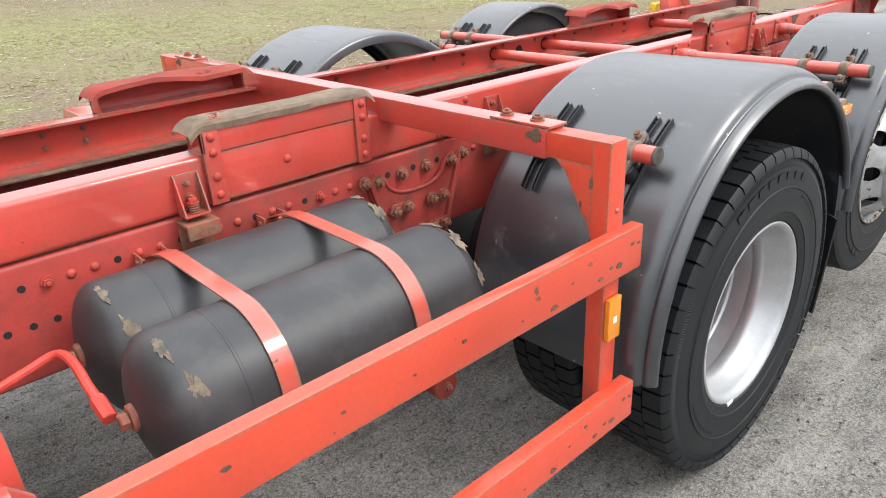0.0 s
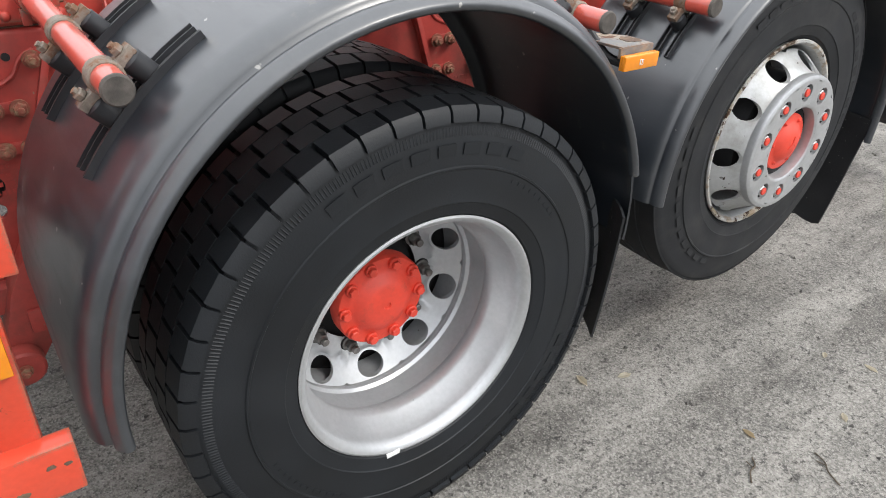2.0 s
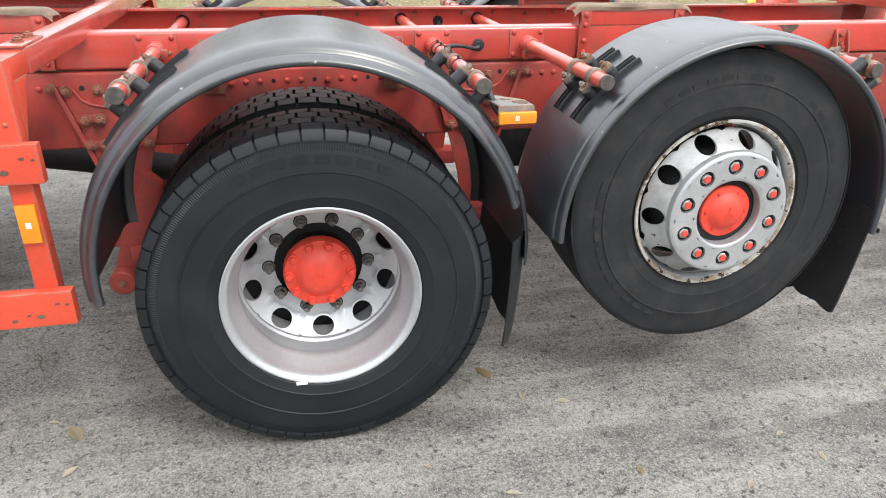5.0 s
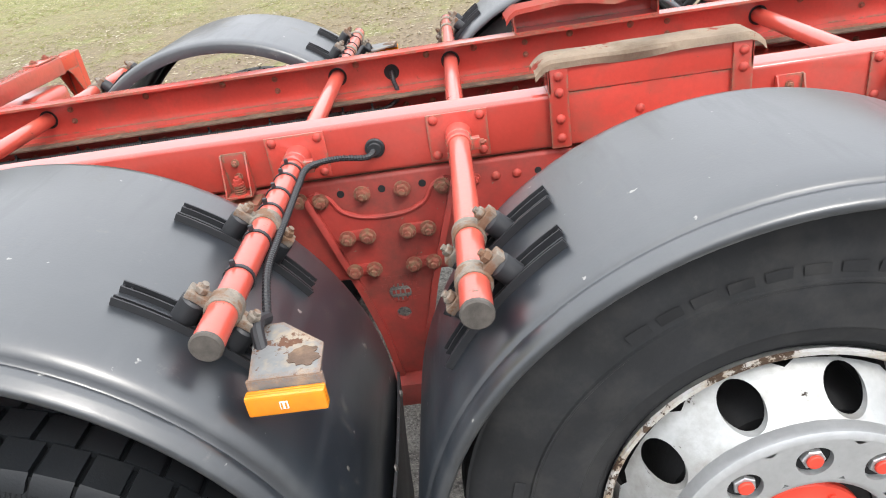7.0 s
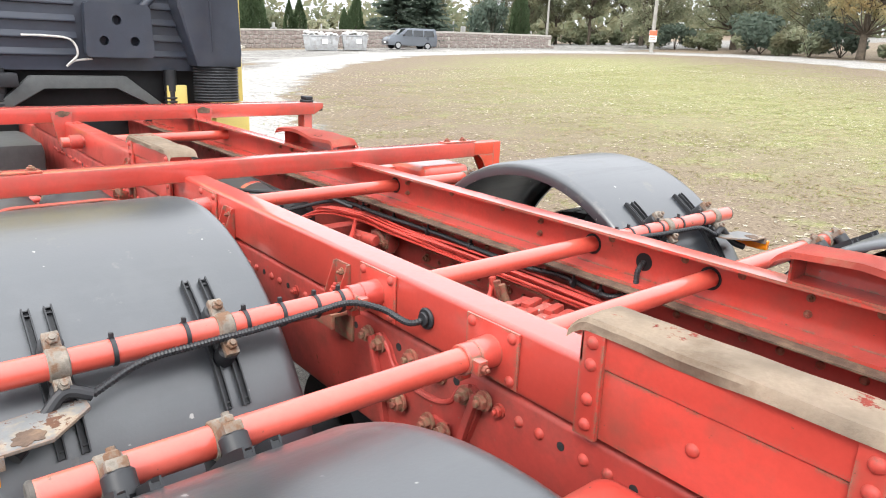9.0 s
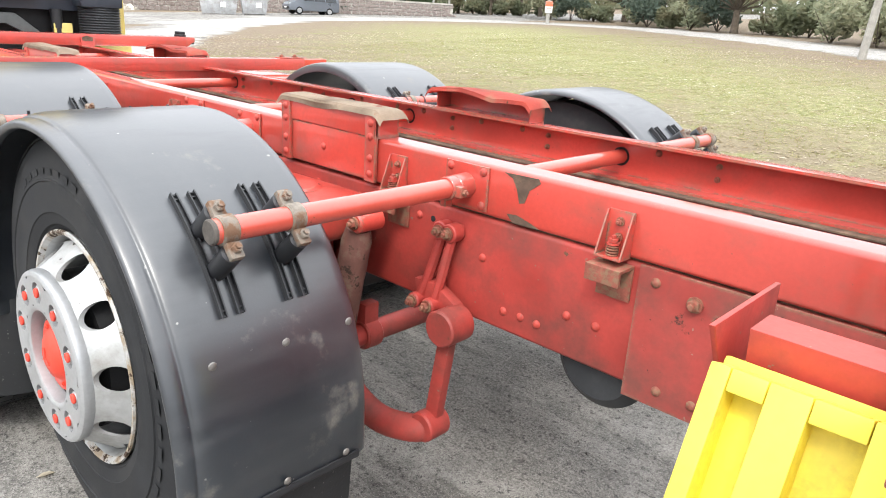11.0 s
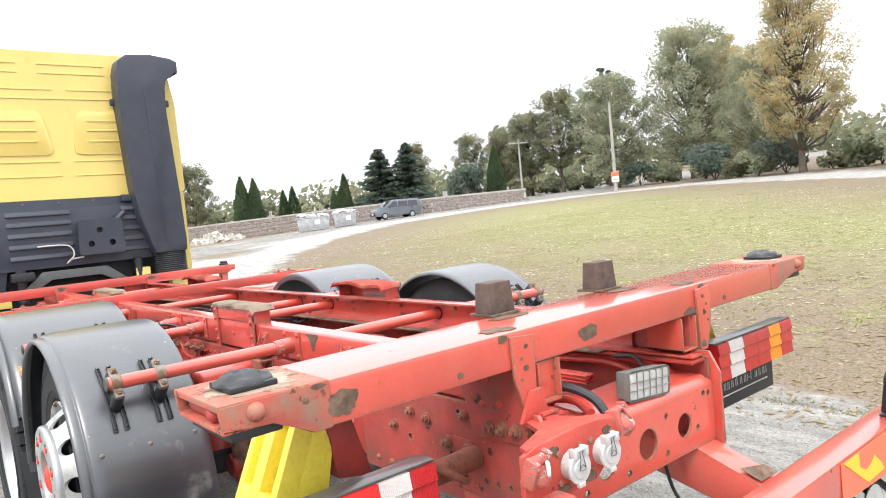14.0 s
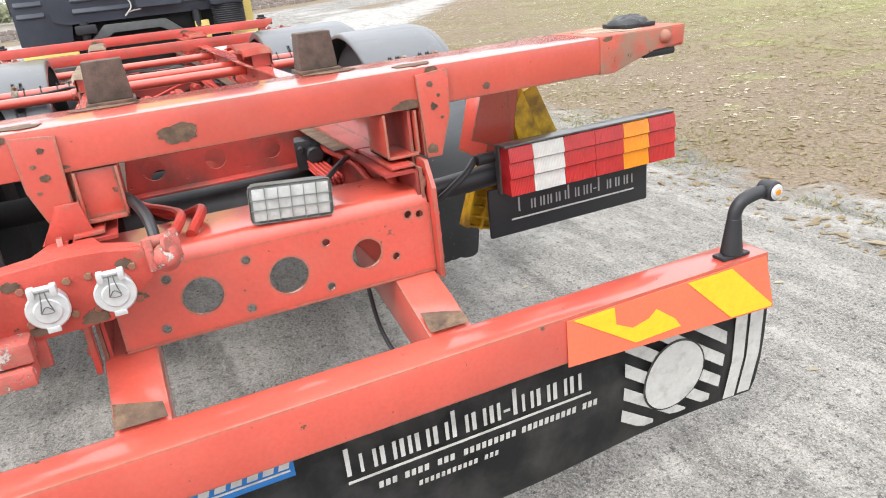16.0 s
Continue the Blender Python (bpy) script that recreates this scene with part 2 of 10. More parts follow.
flap_white = surface("worn_white_print", (0.52, 0.51, 0.485), 0.6, var=0.1, scale=20, bump=0.05, dirt=((0.25, 0.24, 0.22), 18, 0.52, 0.75, 0.7))
plate_white = surface("white_plate", (0.78, 0.78, 0.76), 0.4, var=0.04, scale=10, bump=0.02)
plate_grey = surface("grey_silver_print", (0.36, 0.36, 0.36), 0.5, var=0.05, scale=10, bump=0.0)
ink = surface("black_ink", (0.02, 0.02, 0.02), 0.5, var=0.1, scale=10, bump=0.0)
blue_sticker = surface("blue_sticker", (0.02, 0.16, 0.45), 0.4, var=0.1, scale=10, bump=0.0)
gal = surface("galvanised_steel", (0.42, 0.43, 0.44), 0.5, metal=0.5, var=0.2, scale=3, grain=30, bump=0.1, dirt=((0.22, 0.17, 0.12), 4, 0.5, 0.75, 0.6))
socket_grey = surface("grey_painted_aluminium", (0.55, 0.56, 0.56), 0.45, metal=0.3, var=0.12, scale=40, bump=0.15)
grey_lens = surface("ribbed_clear_lens", (0.33, 0.34, 0.34), 0.2, var=0.1, scale=30, bump=0.2, coat=0.5)
lamp_sage = surface("grey_green_lamp_plastic", (0.15, 0.16, 0.15), 0.5, var=0.2, scale=20, bump=0.1, dirt=((0.26, 0.25, 0.22), 14, 0.5, 0.75, 0.6))
lamp_lens = surface("bright_lamp_reflector", (0.62, 0.63, 0.62), 0.22, metal=0.5, var=0.15, scale=30, bump=0.15, coat=0.8)
lamp_pale = surface("dusty_dark_lamp_housing", (0.045, 0.048, 0.046), 0.4, var=0.25, scale=20, bump=0.1, coat=0.6, coat_rough=0.15, dirt=((0.17, 0.165, 0.145), 9, 0.45, 0.75, 0.7))
crust = surface("crusted_red_beam_end", (0.44, 0.085, 0.055), 0.7, var=0.3, scale=8, grain=160, bump=0.5, dirt=((0.22, 0.155, 0.11), 9, 0.44, 0.60, 0.85), chips=(RUST, 17, 0.58, 0.62))
red_lumpy = surface("lumpy_overpainted_red", (0.47, 0.065, 0.045), 0.55, var=0.2, scale=12, grain=120, bump=0.6, dirt=((0.24, 0.13, 0.09), 11, 0.56, 0.68, 0.7), chips=(RUST, 17, 0.64, 0.68))
dust_tan = surface("tan_dust_crust", (0.33, 0.265, 0.20), 0.95, var=0.4, scale=14, grain=160, bump=0.5, dirt=((0.17, 0.11, 0.075), 16, 0.48, 0.62, 0.85), chips=((0.42, 0.10, 0.07), 14, 0.62, 0.65))
red_peeled = surface("peeling_red_paint", (0.45, 0.10, 0.08), 0.6, var=0.25, scale=20, grain=200, bump=0.8, dirt=((0.25, 0.13, 0.09), 25, 0.5, 0.65, 0.8), chips=((0.62, 0.52, 0.49), 24, 0.57, 0.60))
lamp_grey = surface("grey_lamp_housing", (0.075, 0.08, 0.08), 0.5, var=0.15, scale=20, bump=0.1)
plate_rusty = surface("grey_paint_over_rust", (0.15, 0.155, 0.155), 0.6, var=0.2, scale=20, bump=0.3, worn=1.0, dirt=((0.30, 0.24, 0.17), 14, 0.50, 0.62, 0.8), chips=((0.15, 0.07, 0.04), 20, 0.58, 0.61))
cable_red = surface("red_air_line", (0.50, 0.05, 0.035), 0.5, var=0.2, scale=20, bump=0.1)
concrete = surface("grey_concrete_post", (0.33, 0.32, 0.29), 0.9, var=0.2, scale=4, grain=40, bump=0.5)
plaster = surface("pale_rendered_wall", (0.42, 0.40, 0.36), 0.9, var=0.2, scale=1.2, grain=10, bump=0.4)
stone_mat = surface("granite_field_stone", (0.26, 0.23, 0.21), 0.9, var=0.45, scale=3.5, grain=14, bump=0.8, dirt=((0.16, 0.11, 0.10), 2.5, 0.45, 0.6, 0.7))
rubble_mat = surface("mixed_rubble", (0.45, 0.42, 0.36), 0.9, var=0.4, scale=2, grain=12, bump=0.8)
grave_mat = surface("pale_grave_stone", (0.50, 0.50, 0.49), 0.6, var=0.3, scale=0.6, grain=8, bump=0.1)
bark = surface("grey_brown_bark", (0.10, 0.08, 0.06), 0.95, var=0.4, scale=3, grain=20, bump=0.8)
van_paint = surface("grey_metallic_van_paint", (0.17, 0.19, 0.22), 0.3, metal=0.4, var=0.05, scale=1, coat=0.5, bump=0.0)


def lens(name, col):
    m, n, l, b = nodes_of(name)
    vec = place_vec(n, l)
    w = n.new("ShaderNodeTexWave")
    w.bands_direction, w.inputs["Scale"].default_value = "Y", 60.0
    l.new(vec, w.inputs["Vector"])
    f = noise_node(n, l, vec, 25)
    l.new(mixc(n, l, ramp(n, l, f, 0.3, 0.7), tuple(c * 0.8 for c in col), col), b.inputs["Base Color"])
    b.inputs["Roughness"].default_value, b.inputs["Coat Weight"].default_value = 0.2, 0.5
    b.inputs["Subsurface Weight"].default_value = 0.15
    bp = n.new("ShaderNodeBump")
    bp.inputs["Strength"].default_value, bp.inputs["Distance"].default_value = 0.5, 0.002
    l.new(w.outputs["Fac"], bp.inputs["Height"])
    l.new(bp.outputs["Normal"], b.inputs["Normal"])
    return m


amber = lens("amber_lens", (0.82, 0.27, 0.01))
red_lens = lens("red_lens", (0.47, 0.018, 0.022))
white_lens = lens("clear_ribbed_lens", (0.62, 0.60, 0.58))


def glow(name, col, strength):
    m, n, l, b = nodes_of(name)
    b.inputs["Base Color"].default_value = (*col, 1)
    b.inputs["Emission Color"].default_value = (*col, 1)
    b.inputs["Emission Strength"].default_value = strength
    return m


# a red lens with a lit bulb behind its middle
lit_lens, n, l, b = nodes_of("lit_red_lens")
b.inputs["Base Color"].default_value, b.inputs["Roughness"].default_value = (0.55, 0.02, 0.02, 1), 0.2
mp = n.new("ShaderNodeMapping")
mp.inputs["Scale"].default_value = (12, 17, 17)
l.new(n.new("ShaderNodeTexCoord").outputs["Object"], mp.inputs["Vector"])
gt = n.new("ShaderNodeTexGradient")
gt.gradient_type = "SPHERICAL"
l.new(mp.outputs["Vector"], gt.inputs["Vector"])
warm = mixc(n, l, maths(n, l, "POWER", gt.outputs["Fac"], 1.2), (1.0, 0.06, 0.01), (1.0, 0.62, 0.16))
l.new(warm, b.inputs["Emission Color"])
l.new(maths(n, l, "MULTIPLY", maths(n, l, "POWER", gt.outputs["Fac"], 2.0), 5.0), b.inputs["Emission Strength"])
bulb = glow("lit_bulb", (1.0, 0.85, 0.35), 9.0)

glass, gn, gl, gb = nodes_of("dark_window_glass")
gb.inputs["Base Color"].default_value, gb.inputs["Roughness"].default_value = (0.02, 0.025, 0.03, 1), 0.05
gb.inputs["Metallic"].default_value, gb.inputs["Specular IOR Level"].default_value = 0.0, 0.9


def leaf_material(name, cols, rough=0.6):
    """Leaves that vary from clump to clump between the given colours."""
    m, n, l, b = nodes_of(name)
    isl = n.new("ShaderNodeNewGeometry").outputs["Random Per Island"]
    vec = place_vec(n, l)
    big = noise_node(n, l, vec, 0.35, 3)
    c = mixc(n, l, isl, cols[0], cols[1])
    c = mixc(n, l, ramp(n, l, big, 0.42, 0.62), c, cols[2])
    l.new(c, b.inputs["Base Color"])
    b.inputs["Roughness"].default_value = rough
    b.inputs["Specular IOR Level"].default_value = 0.3
    tr = n.new("ShaderNodeBsdfTranslucent")
    l.new(c, tr.inputs["Color"])
    mx = n.new("ShaderNodeMixShader")
    mx.inputs["Fac"].default_value = 0.55
    l.new(b.outputs["BSDF"], mx.inputs[1])
    l.new(tr.outputs["BSDF"], mx.inputs[2])
    l.new(mx.outputs["Shader"], n["Material Output"].inputs["Surface"])
    return m


# haze is mixed into these leaf colours, paler and greyer than real foliage
leaf_green = leaf_material("oak_green_leaves", ((0.24, 0.27, 0.18), (0.36, 0.38, 0.255), (0.39, 0.38, 0.26)))
leaf_autumn = leaf_material("autumn_leaves", ((0.35, 0.35, 0.22), (0.47, 0.42, 0.24), (0.52, 0.40, 0.20)))
leaf_far = leaf_material("pale_far_leaves", ((0.17, 0.20, 0.125), (0.24, 0.26, 0.165), (0.27, 0.255, 0.16)))
needle = leaf_material("dark_needles", ((0.09, 0.125, 0.10), (0.15, 0.185, 0.14), (0.12, 0.155, 0.12)))
thuja_mat = leaf_material("thuja_green", ((0.07, 0.11, 0.055), (0.115, 0.16, 0.08), (0.09, 0.13, 0.065)))
grass_mat = leaf_material("dry_grass_blades", ((0.17, 0.185, 0.058), (0.38, 0.345, 0.165), (0.24, 0.245, 0.085)))
litter_mat = leaf_material("fallen_leaves", ((0.30, 0.24, 0.15), (0.74, 0.70, 0.58), (0.36, 0.28, 0.17)))

# the ground: asphalt, grass and pale gravel, told apart by two layers stored on the sheet
ground_mat, n, l, b = nodes_of("yard_ground")
vec = place_vec(n, l, jitter=False)
ga, pa = n.new("ShaderNodeAttribute"), n.new("ShaderNodeAttribute")
ga.attribute_name, pa.attribute_name = "grass", "pale"
f1, f2, f3, f4 = noise_node(n, l, vec, 1.1, 9, 0.62), noise_node(n, l, vec, 75, 8, 0.8), noise_node(n, l, vec, 7, 9, 0.68), noise_node(n, l, vec, 0.35, 11, 0.70)
vor = n.new("ShaderNodeTexVoronoi")
vor.inputs["Scale"].default_value = 210
l.new(vec, vor.inputs["Vector"])
streak = n.new("ShaderNodeMapping")
streak.inputs["Scale"].default_value = (0.55, 2.6, 1)
streak.inputs["Rotation"].default_value = (0, 0, radians(6))
l.new(vec, streak.inputs["Vector"])
f5 = noise_node(n, l, streak.outputs["Vector"], 1.6, 11, 0.72)
asph = mixc(n, l, ramp(n, l, f2, 0.40, 0.60), (0.096, 0.091, 0.083), (0.28, 0.268, 0.245))
asph = mixc(n, l, maths(n, l, "MULTIPLY", ramp(n, l, f5, 0.46, 0.62), 0.62), asph, (0.36, 0.345, 0.315))
damp = noise_node(n, l, streak.outputs["Vector"], 0.7, 11, 0.68)
asph = mixc(n, l, maths(n, l, "MULTIPLY", ramp(n, l, damp, 0.54, 0.60), 0.55), asph, (0.062, 0.057, 0.051))
asph = mixc(n, l, maths(n, l, "MULTIPLY", ramp(n, l, f3, 0.48, 0.72), 0.55), asph, (0.055, 0.053, 0.051))
pits = noise_node(n, l, vec, 30, 6, 0.7)
asph = mixc(n, l, maths(n, l, "MULTIPLY", ramp(n, l, pits, 0.55, 0.63), 0.75), asph, (0.030, 0.029, 0.028))
grain_v = n.new("ShaderNodeSeparateColor")
l.new(vor.outputs["Color"], grain_v.inputs["Color"])
asph = mixc(n, l, maths(n, l, "MULTIPLY", ramp(n, l, grain_v.outputs["Red"], 0.6, 1.0), 0.42), asph, (0.42, 0.405, 0.37))
asph = mixc(n, l, maths(n, l, "MULTIPLY", ramp(n, l, grain_v.outputs["Green"], 0.60, 0.95), 0.48), asph, (0.035, 0.034, 0.033))
soil = mixc(n, l, ramp(n, l, noise_node(n, l, vec, 26, 8, 0.75), 0.36, 0.64), (0.070, 0.049, 0.032), (0.250, 0.198, 0.140))
grass_c = mixc(n, l, ramp(n, l, f1, 0.35, 0.65), (0.140, 0.155, 0.043), (0.222, 0.228, 0.082))
grass_c = mixc(n, l, ramp(n, l, noise_node(n, l, vec, 45, 4), 0.45, 0.7), grass_c, (0.315, 0.288, 0.148))
grass_c = mixc(n, l, maths(n, l, "MULTIPLY", ramp(n, l, noise_node(n, l, vec, 5.5, 10, 0.75), 0.48, 0.62), 0.65), grass_c, (0.062, 0.066, 0.026))
grass_c = mixc(n, l, maths(n, l, "MULTIPLY", ramp(n, l, noise_node(n, l, vec, 2.2, 10, 0.72), 0.54, 0.66), 0.55), grass_c, (0.25, 0.205, 0.125))
grass_c = mixc(n, l, maths(n, l, "MULTIPLY", ramp(n, l, noise_node(n, l, vec, 15, 6, 0.7), 0.55, 0.61), 0.8), grass_c, (0.44, 0.40, 0.28))
grass_c = mixc(n, l, maths(n, l, "MULTIPLY", ramp(n, l, noise_node(n, l, vec, 34, 5, 0.7), 0.54, 0.60), 0.6), grass_c, (0.050, 0.046, 0.022))
near = n.new("ShaderNodeAttribute")
near.attribute_name = "bare"
bare = ramp(n, l, maths(n, l, "ADD", maths(n, l, "ADD", maths(n, l, "MULTIPLY", f1, 0.75), maths(n, l, "MULTIPLY", noise_node(n, l, vec, 9, 8, 0.75), 0.4)), maths(n, l, "MULTIPLY", near.outputs["Fac"], 0.11)), 0.52, 0.66)
grass_c = mixc(n, l, maths(n, l, "MULTIPLY", bare, near.outputs["Fac"]), grass_c, soil)
pale_c = mixc(n, l, ramp(n, l, f3, 0.35, 0.65), (0.25, 0.24, 0.225), (0.46, 0.445, 0.42))
pale_c = mixc(n, l, maths(n, l, "MULTIPLY", ramp(n, l, f2, 0.42, 0.62), 0.42), pale_c, (0.14, 0.135, 0.125))
pale_c = mixc(n, l, maths(n, l, "MULTIPLY", ramp(n, l, noise_node(n, l, streak.outputs["Vector"], 2.6, 12, 0.80), 0.50, 0.58), 0.6), pale_c, (0.10, 0.096, 0.089))
gmask = ramp(n, l, maths(n, l, "ADD", ga.outputs["Fac"], maths(n, l, "MULTIPLY", maths(n, l, "SUBTRACT", f1, 0.5), 1.3)), 0.42, 0.58)
pmask = ramp(n, l, maths(n, l, "ADD", pa.outputs["Fac"], maths(n, l, "MULTIPLY", maths(n, l, "SUBTRACT", f4, 0.5), 1.2)), 0.40, 0.60)
c = mixc(n, l, pmask, asph, pale_c)
c = mixc(n, l, gmask, c, grass_c)
l.new(c, b.inputs["Base Color"])
b.inputs["Roughness"].default_value = 0.92
b.inputs["Specular IOR Level"].default_value = 0.25
bp = n.new("ShaderNodeBump")
bp.inputs["Strength"].default_value, bp.inputs["Distance"].default_value = 0.55, 0.003
l.new(maths(n, l, "ADD", maths(n, l, "ADD", f2, vor.outputs["Distance"]), maths(n, l, "MULTIPLY", f3, 0.4)), bp.inputs["Height"])
l.new(bp.outputs["Normal"], b.inputs["Normal"])
grit_mat = leaf_material("loose_grit", ((0.09, 0.085, 0.08), (0.30, 0.29, 0.27), (0.20, 0.19, 0.18)), 0.9)

# ---- shapes ----
def part(name, bm, mat, parent=None, label="", m=None, smooth=35):
    me = bpy.data.meshes.new(name)
    bmesh.ops.recalc_face_normals(bm, faces=bm.faces)
    bm.to_mesh(me)
    bm.free()
    if smooth:
        for p in me.polygons:
            p.use_smooth = True
        me.set_sharp_from_angle(angle=radians(smooth))
    me.materials.append(mat)
    ob = new(name, me)
    if parent is not None:
        ob.parent = parent
    if m is not None:
        ob.matrix_basis = m
    if label:
        tagged(ob, label)
    return ob


def data_of(name, bm, mat, smooth=35):
    """Mesh data alone, for pieces that share it."""
    ob = part(name, bm, mat, smooth=smooth)
    me = ob.data
    bpy.data.objects.remove(ob)
    return me


def piece(name, me, parent, m):
    ob = new(name, me)
    ob.parent = parent
    ob.matrix_basis = m
    return ob


def empty(name):
    return new(name)


def box(bm, x0, x1, y0, y1, z0, z1, bev=0.004, m=None, seg=2):
    vs = [bm.verts.new((x, y, z)) for x in (x0, x1) for y in (y0, y1) for z in (z0, z1)]
    fs = [bm.faces.new([vs[i] for i in q]) for q in ((0, 1, 3, 2), (4, 6, 7, 5), (0, 4, 5, 1), (2, 3, 7, 6), (0, 2, 6, 4), (1, 5, 7, 3))]
    if m is not None:
        bmesh.ops.transform(bm, matrix=m, verts=vs)
    if bev:
        bmesh.ops.bevel(bm, geom=list({e for f in fs for e in f.edges}), offset=bev, segments=seg, affect="EDGES", profile=0.6)


def prism(bm, pts, axis, a0, a1, bev=0.0, m=None):
    """A polygon of (u, v) pushed along an axis: x takes (y, z), y takes (x, z), z takes (x, y)."""
    def at(u, v, a):
        return {"x": (a, u, v), "y": (u, a, v), "z": (u, v, a)}[axis]
    lo, hi = [bm.verts.new(at(u, v, a0)) for u, v in pts], [bm.verts.new(at(u, v, a1)) for u, v in pts]
    fs = [bm.faces.new(lo), bm.faces.new(hi[::-1])]
    k = len(pts)
    fs += [bm.faces.new((lo[i], lo[(i + 1) % k], hi[(i + 1) % k], hi[i])) for i in range(k)]
    if m is not None:
        bmesh.ops.transform(bm, matrix=m, verts=lo + hi)
    if bev:
        bmesh.ops.bevel(bm, geom=list({e for f in fs for e in f.edges}), offset=bev, segments=2, affect="EDGES", profile=0.6)


def frame_of(p0, p1):
    d = (Vector(p1) - Vector(p0)).normalized()
    u = d.orthogonal().normalized()
    return d, u, d.cross(u)


def cyl(bm, p0, p1, r0, r1=None, seg=16, bev=0.0):
    r1 = r0 if r1 is None else r1
    d, u, v = frame_of(p0, p1)
    ring = []
    steps = [(0, r0), (1, r1)]
    length = (Vector(p1) - Vector(p0)).length
    if bev:
        steps = [(0, r0 - bev), (bev / length, r0), (1 - bev / length, r1), (1, r1 - bev)]
    for f, r in steps:
        c = Vector(p0).lerp(Vector(p1), f)
        ring.append([bm.verts.new(c + (u * math.cos(a) + v * math.sin(a)) * r) for a in [2 * math.pi * i / seg for i in range(seg)]])
    for a, b in zip(ring, ring[1:]):
        for i in range(seg):
            bm.faces.new((a[i], a[(i + 1) % seg], b[(i + 1) % seg], b[i]))
    bm.faces.new(ring[0][::-1])
    bm.faces.new(ring[-1])


def tube(bm, pts, r, seg=8, smooth_steps=6):
    """A round bar along a smooth line through the points."""
    p = [Vector(q) for q in pts]
    if smooth_steps > 1 and len(p) > 2:
        ext = [2 * p[0] - p[1]] + p + [2 * p[-1] - p[-2]]
        line = []
        for i in range(1, len(ext) - 2):
            a, b, c, d = ext[i - 1:i + 3]
            for s in range(smooth_steps):
                t = s / smooth_steps
                line.append(0.5 * (2 * b + (c - a) * t + (2 * a - 5 * b + 4 * c - d) * t * t + (3 * b - a - 3 * c + d) * t ** 3))
        line.append(p[-1])
    else:
        line = p
    ring, u = [], None
    for i, q in enumerate(line):
        d = (line[min(i + 1, len(line) - 1)] - line[max(i - 1, 0)]).normalized()
        u = d.orthogonal().normalized() if u is None else (u - d * u.dot(d)).normalized()
        v = d.cross(u)
        ring.append([bm.verts.new(q + (u * math.cos(a) + v * math.sin(a)) * r) for a in [2 * math.pi * k / seg for k in range(seg)]])
    for a, b in zip(ring, ring[1:]):
        for i in range(seg):
            bm.faces.new((a[i], a[(i + 1) % seg], b[(i + 1) % seg], b[i]))
    bm.faces.new(ring[0][::-1])
    bm.faces.new(ring[-1])


def conduit(bm, pts, r, pitch=0.0034, seg=9):
    """A corrugated tube along a smooth line through the points."""
    guide = bmesh.new()
    tube(guide, pts, 0.0001, 3, 14)
    vs = list(guide.verts)
    line = [(vs[i].co + vs[i + 1].co + vs[i + 2].co) / 3 for i in range(0, len(vs) - 2, 3)]
    guide.free()
    even, left = [line[0].copy()], pitch
    for a, b in zip(line, line[1:]):
        d = (b - a).length
        pos = left
        while pos <= d:
            even.append(a.lerp(b, pos / d))
            pos += pitch
        left = pos - d
    ring, u = [], None
    for i, q in enumerate(even):
        d = (even[min(i + 1, len(even) - 1)] - even[max(i - 1, 0)]).normalized()
        u = d.orthogonal().normalized() if u is None else (u - d * u.dot(d)).normalized()
        v = d.cross(u)
        rr = r if i % 2 else r * 0.80
        ring.append([bm.verts.new(q + (u * math.cos(a) + v * math.sin(a)) * rr) for a in [2 * math.pi * k / seg for k in range(seg)]])
    for a, b in zip(ring, ring[1:]):
        for i in range(seg):
            bm.faces.new((a[i], a[(i + 1) % seg], b[(i + 1) % seg], b[i]))
    bm.faces.new(ring[0][::-1])
    bm.faces.new(ring[-1])


def lathe(bm, prof, seg=64, closed=True):
    """A ring of (radius, y) turned round the y axis; closed joins the last point to the first."""
    ring = [[bm.verts.new((r * math.cos(a), y, r * math.sin(a))) for a in [2 * math.pi * i / seg for i in range(seg)]] for r, y in prof]
    pairs = list(zip(ring, ring[1:] + ring[:1])) if closed else list(zip(ring, ring[1:]))
    for a, b in pairs:
        for i in range(seg):
            bm.faces.new((a[i], a[(i + 1) % seg], b[(i + 1) % seg], b[i]))


def dome(bm, c, d, r, h, seg=12, rings=3):
    """A rivet head of radius r and height h at c, towards d."""
    d = Vector(d).normalized()
    u = d.orthogonal().normalized()
    v = d.cross(u)
    rows = []
    for k in range(rings):
        a = k / rings * math.pi / 2
        rows.append([bm.verts.new(Vector(c) + d * h * math.sin(a) + (u * math.cos(t) + v * math.sin(t)) * r * math.cos(a)) for t in [2 * math.pi * i / seg for i in range(seg)]])
    top = bm.verts.new(Vector(c) + d * h)
    for a, b in zip(rows, rows[1:]):
        for i in range(seg):
            bm.faces.new((a[i], a[(i + 1) % seg], b[(i + 1) % seg], b[i]))
    for i in range(seg):
        bm.faces.new((rows[-1][i], rows[-1][(i + 1) % seg], top))


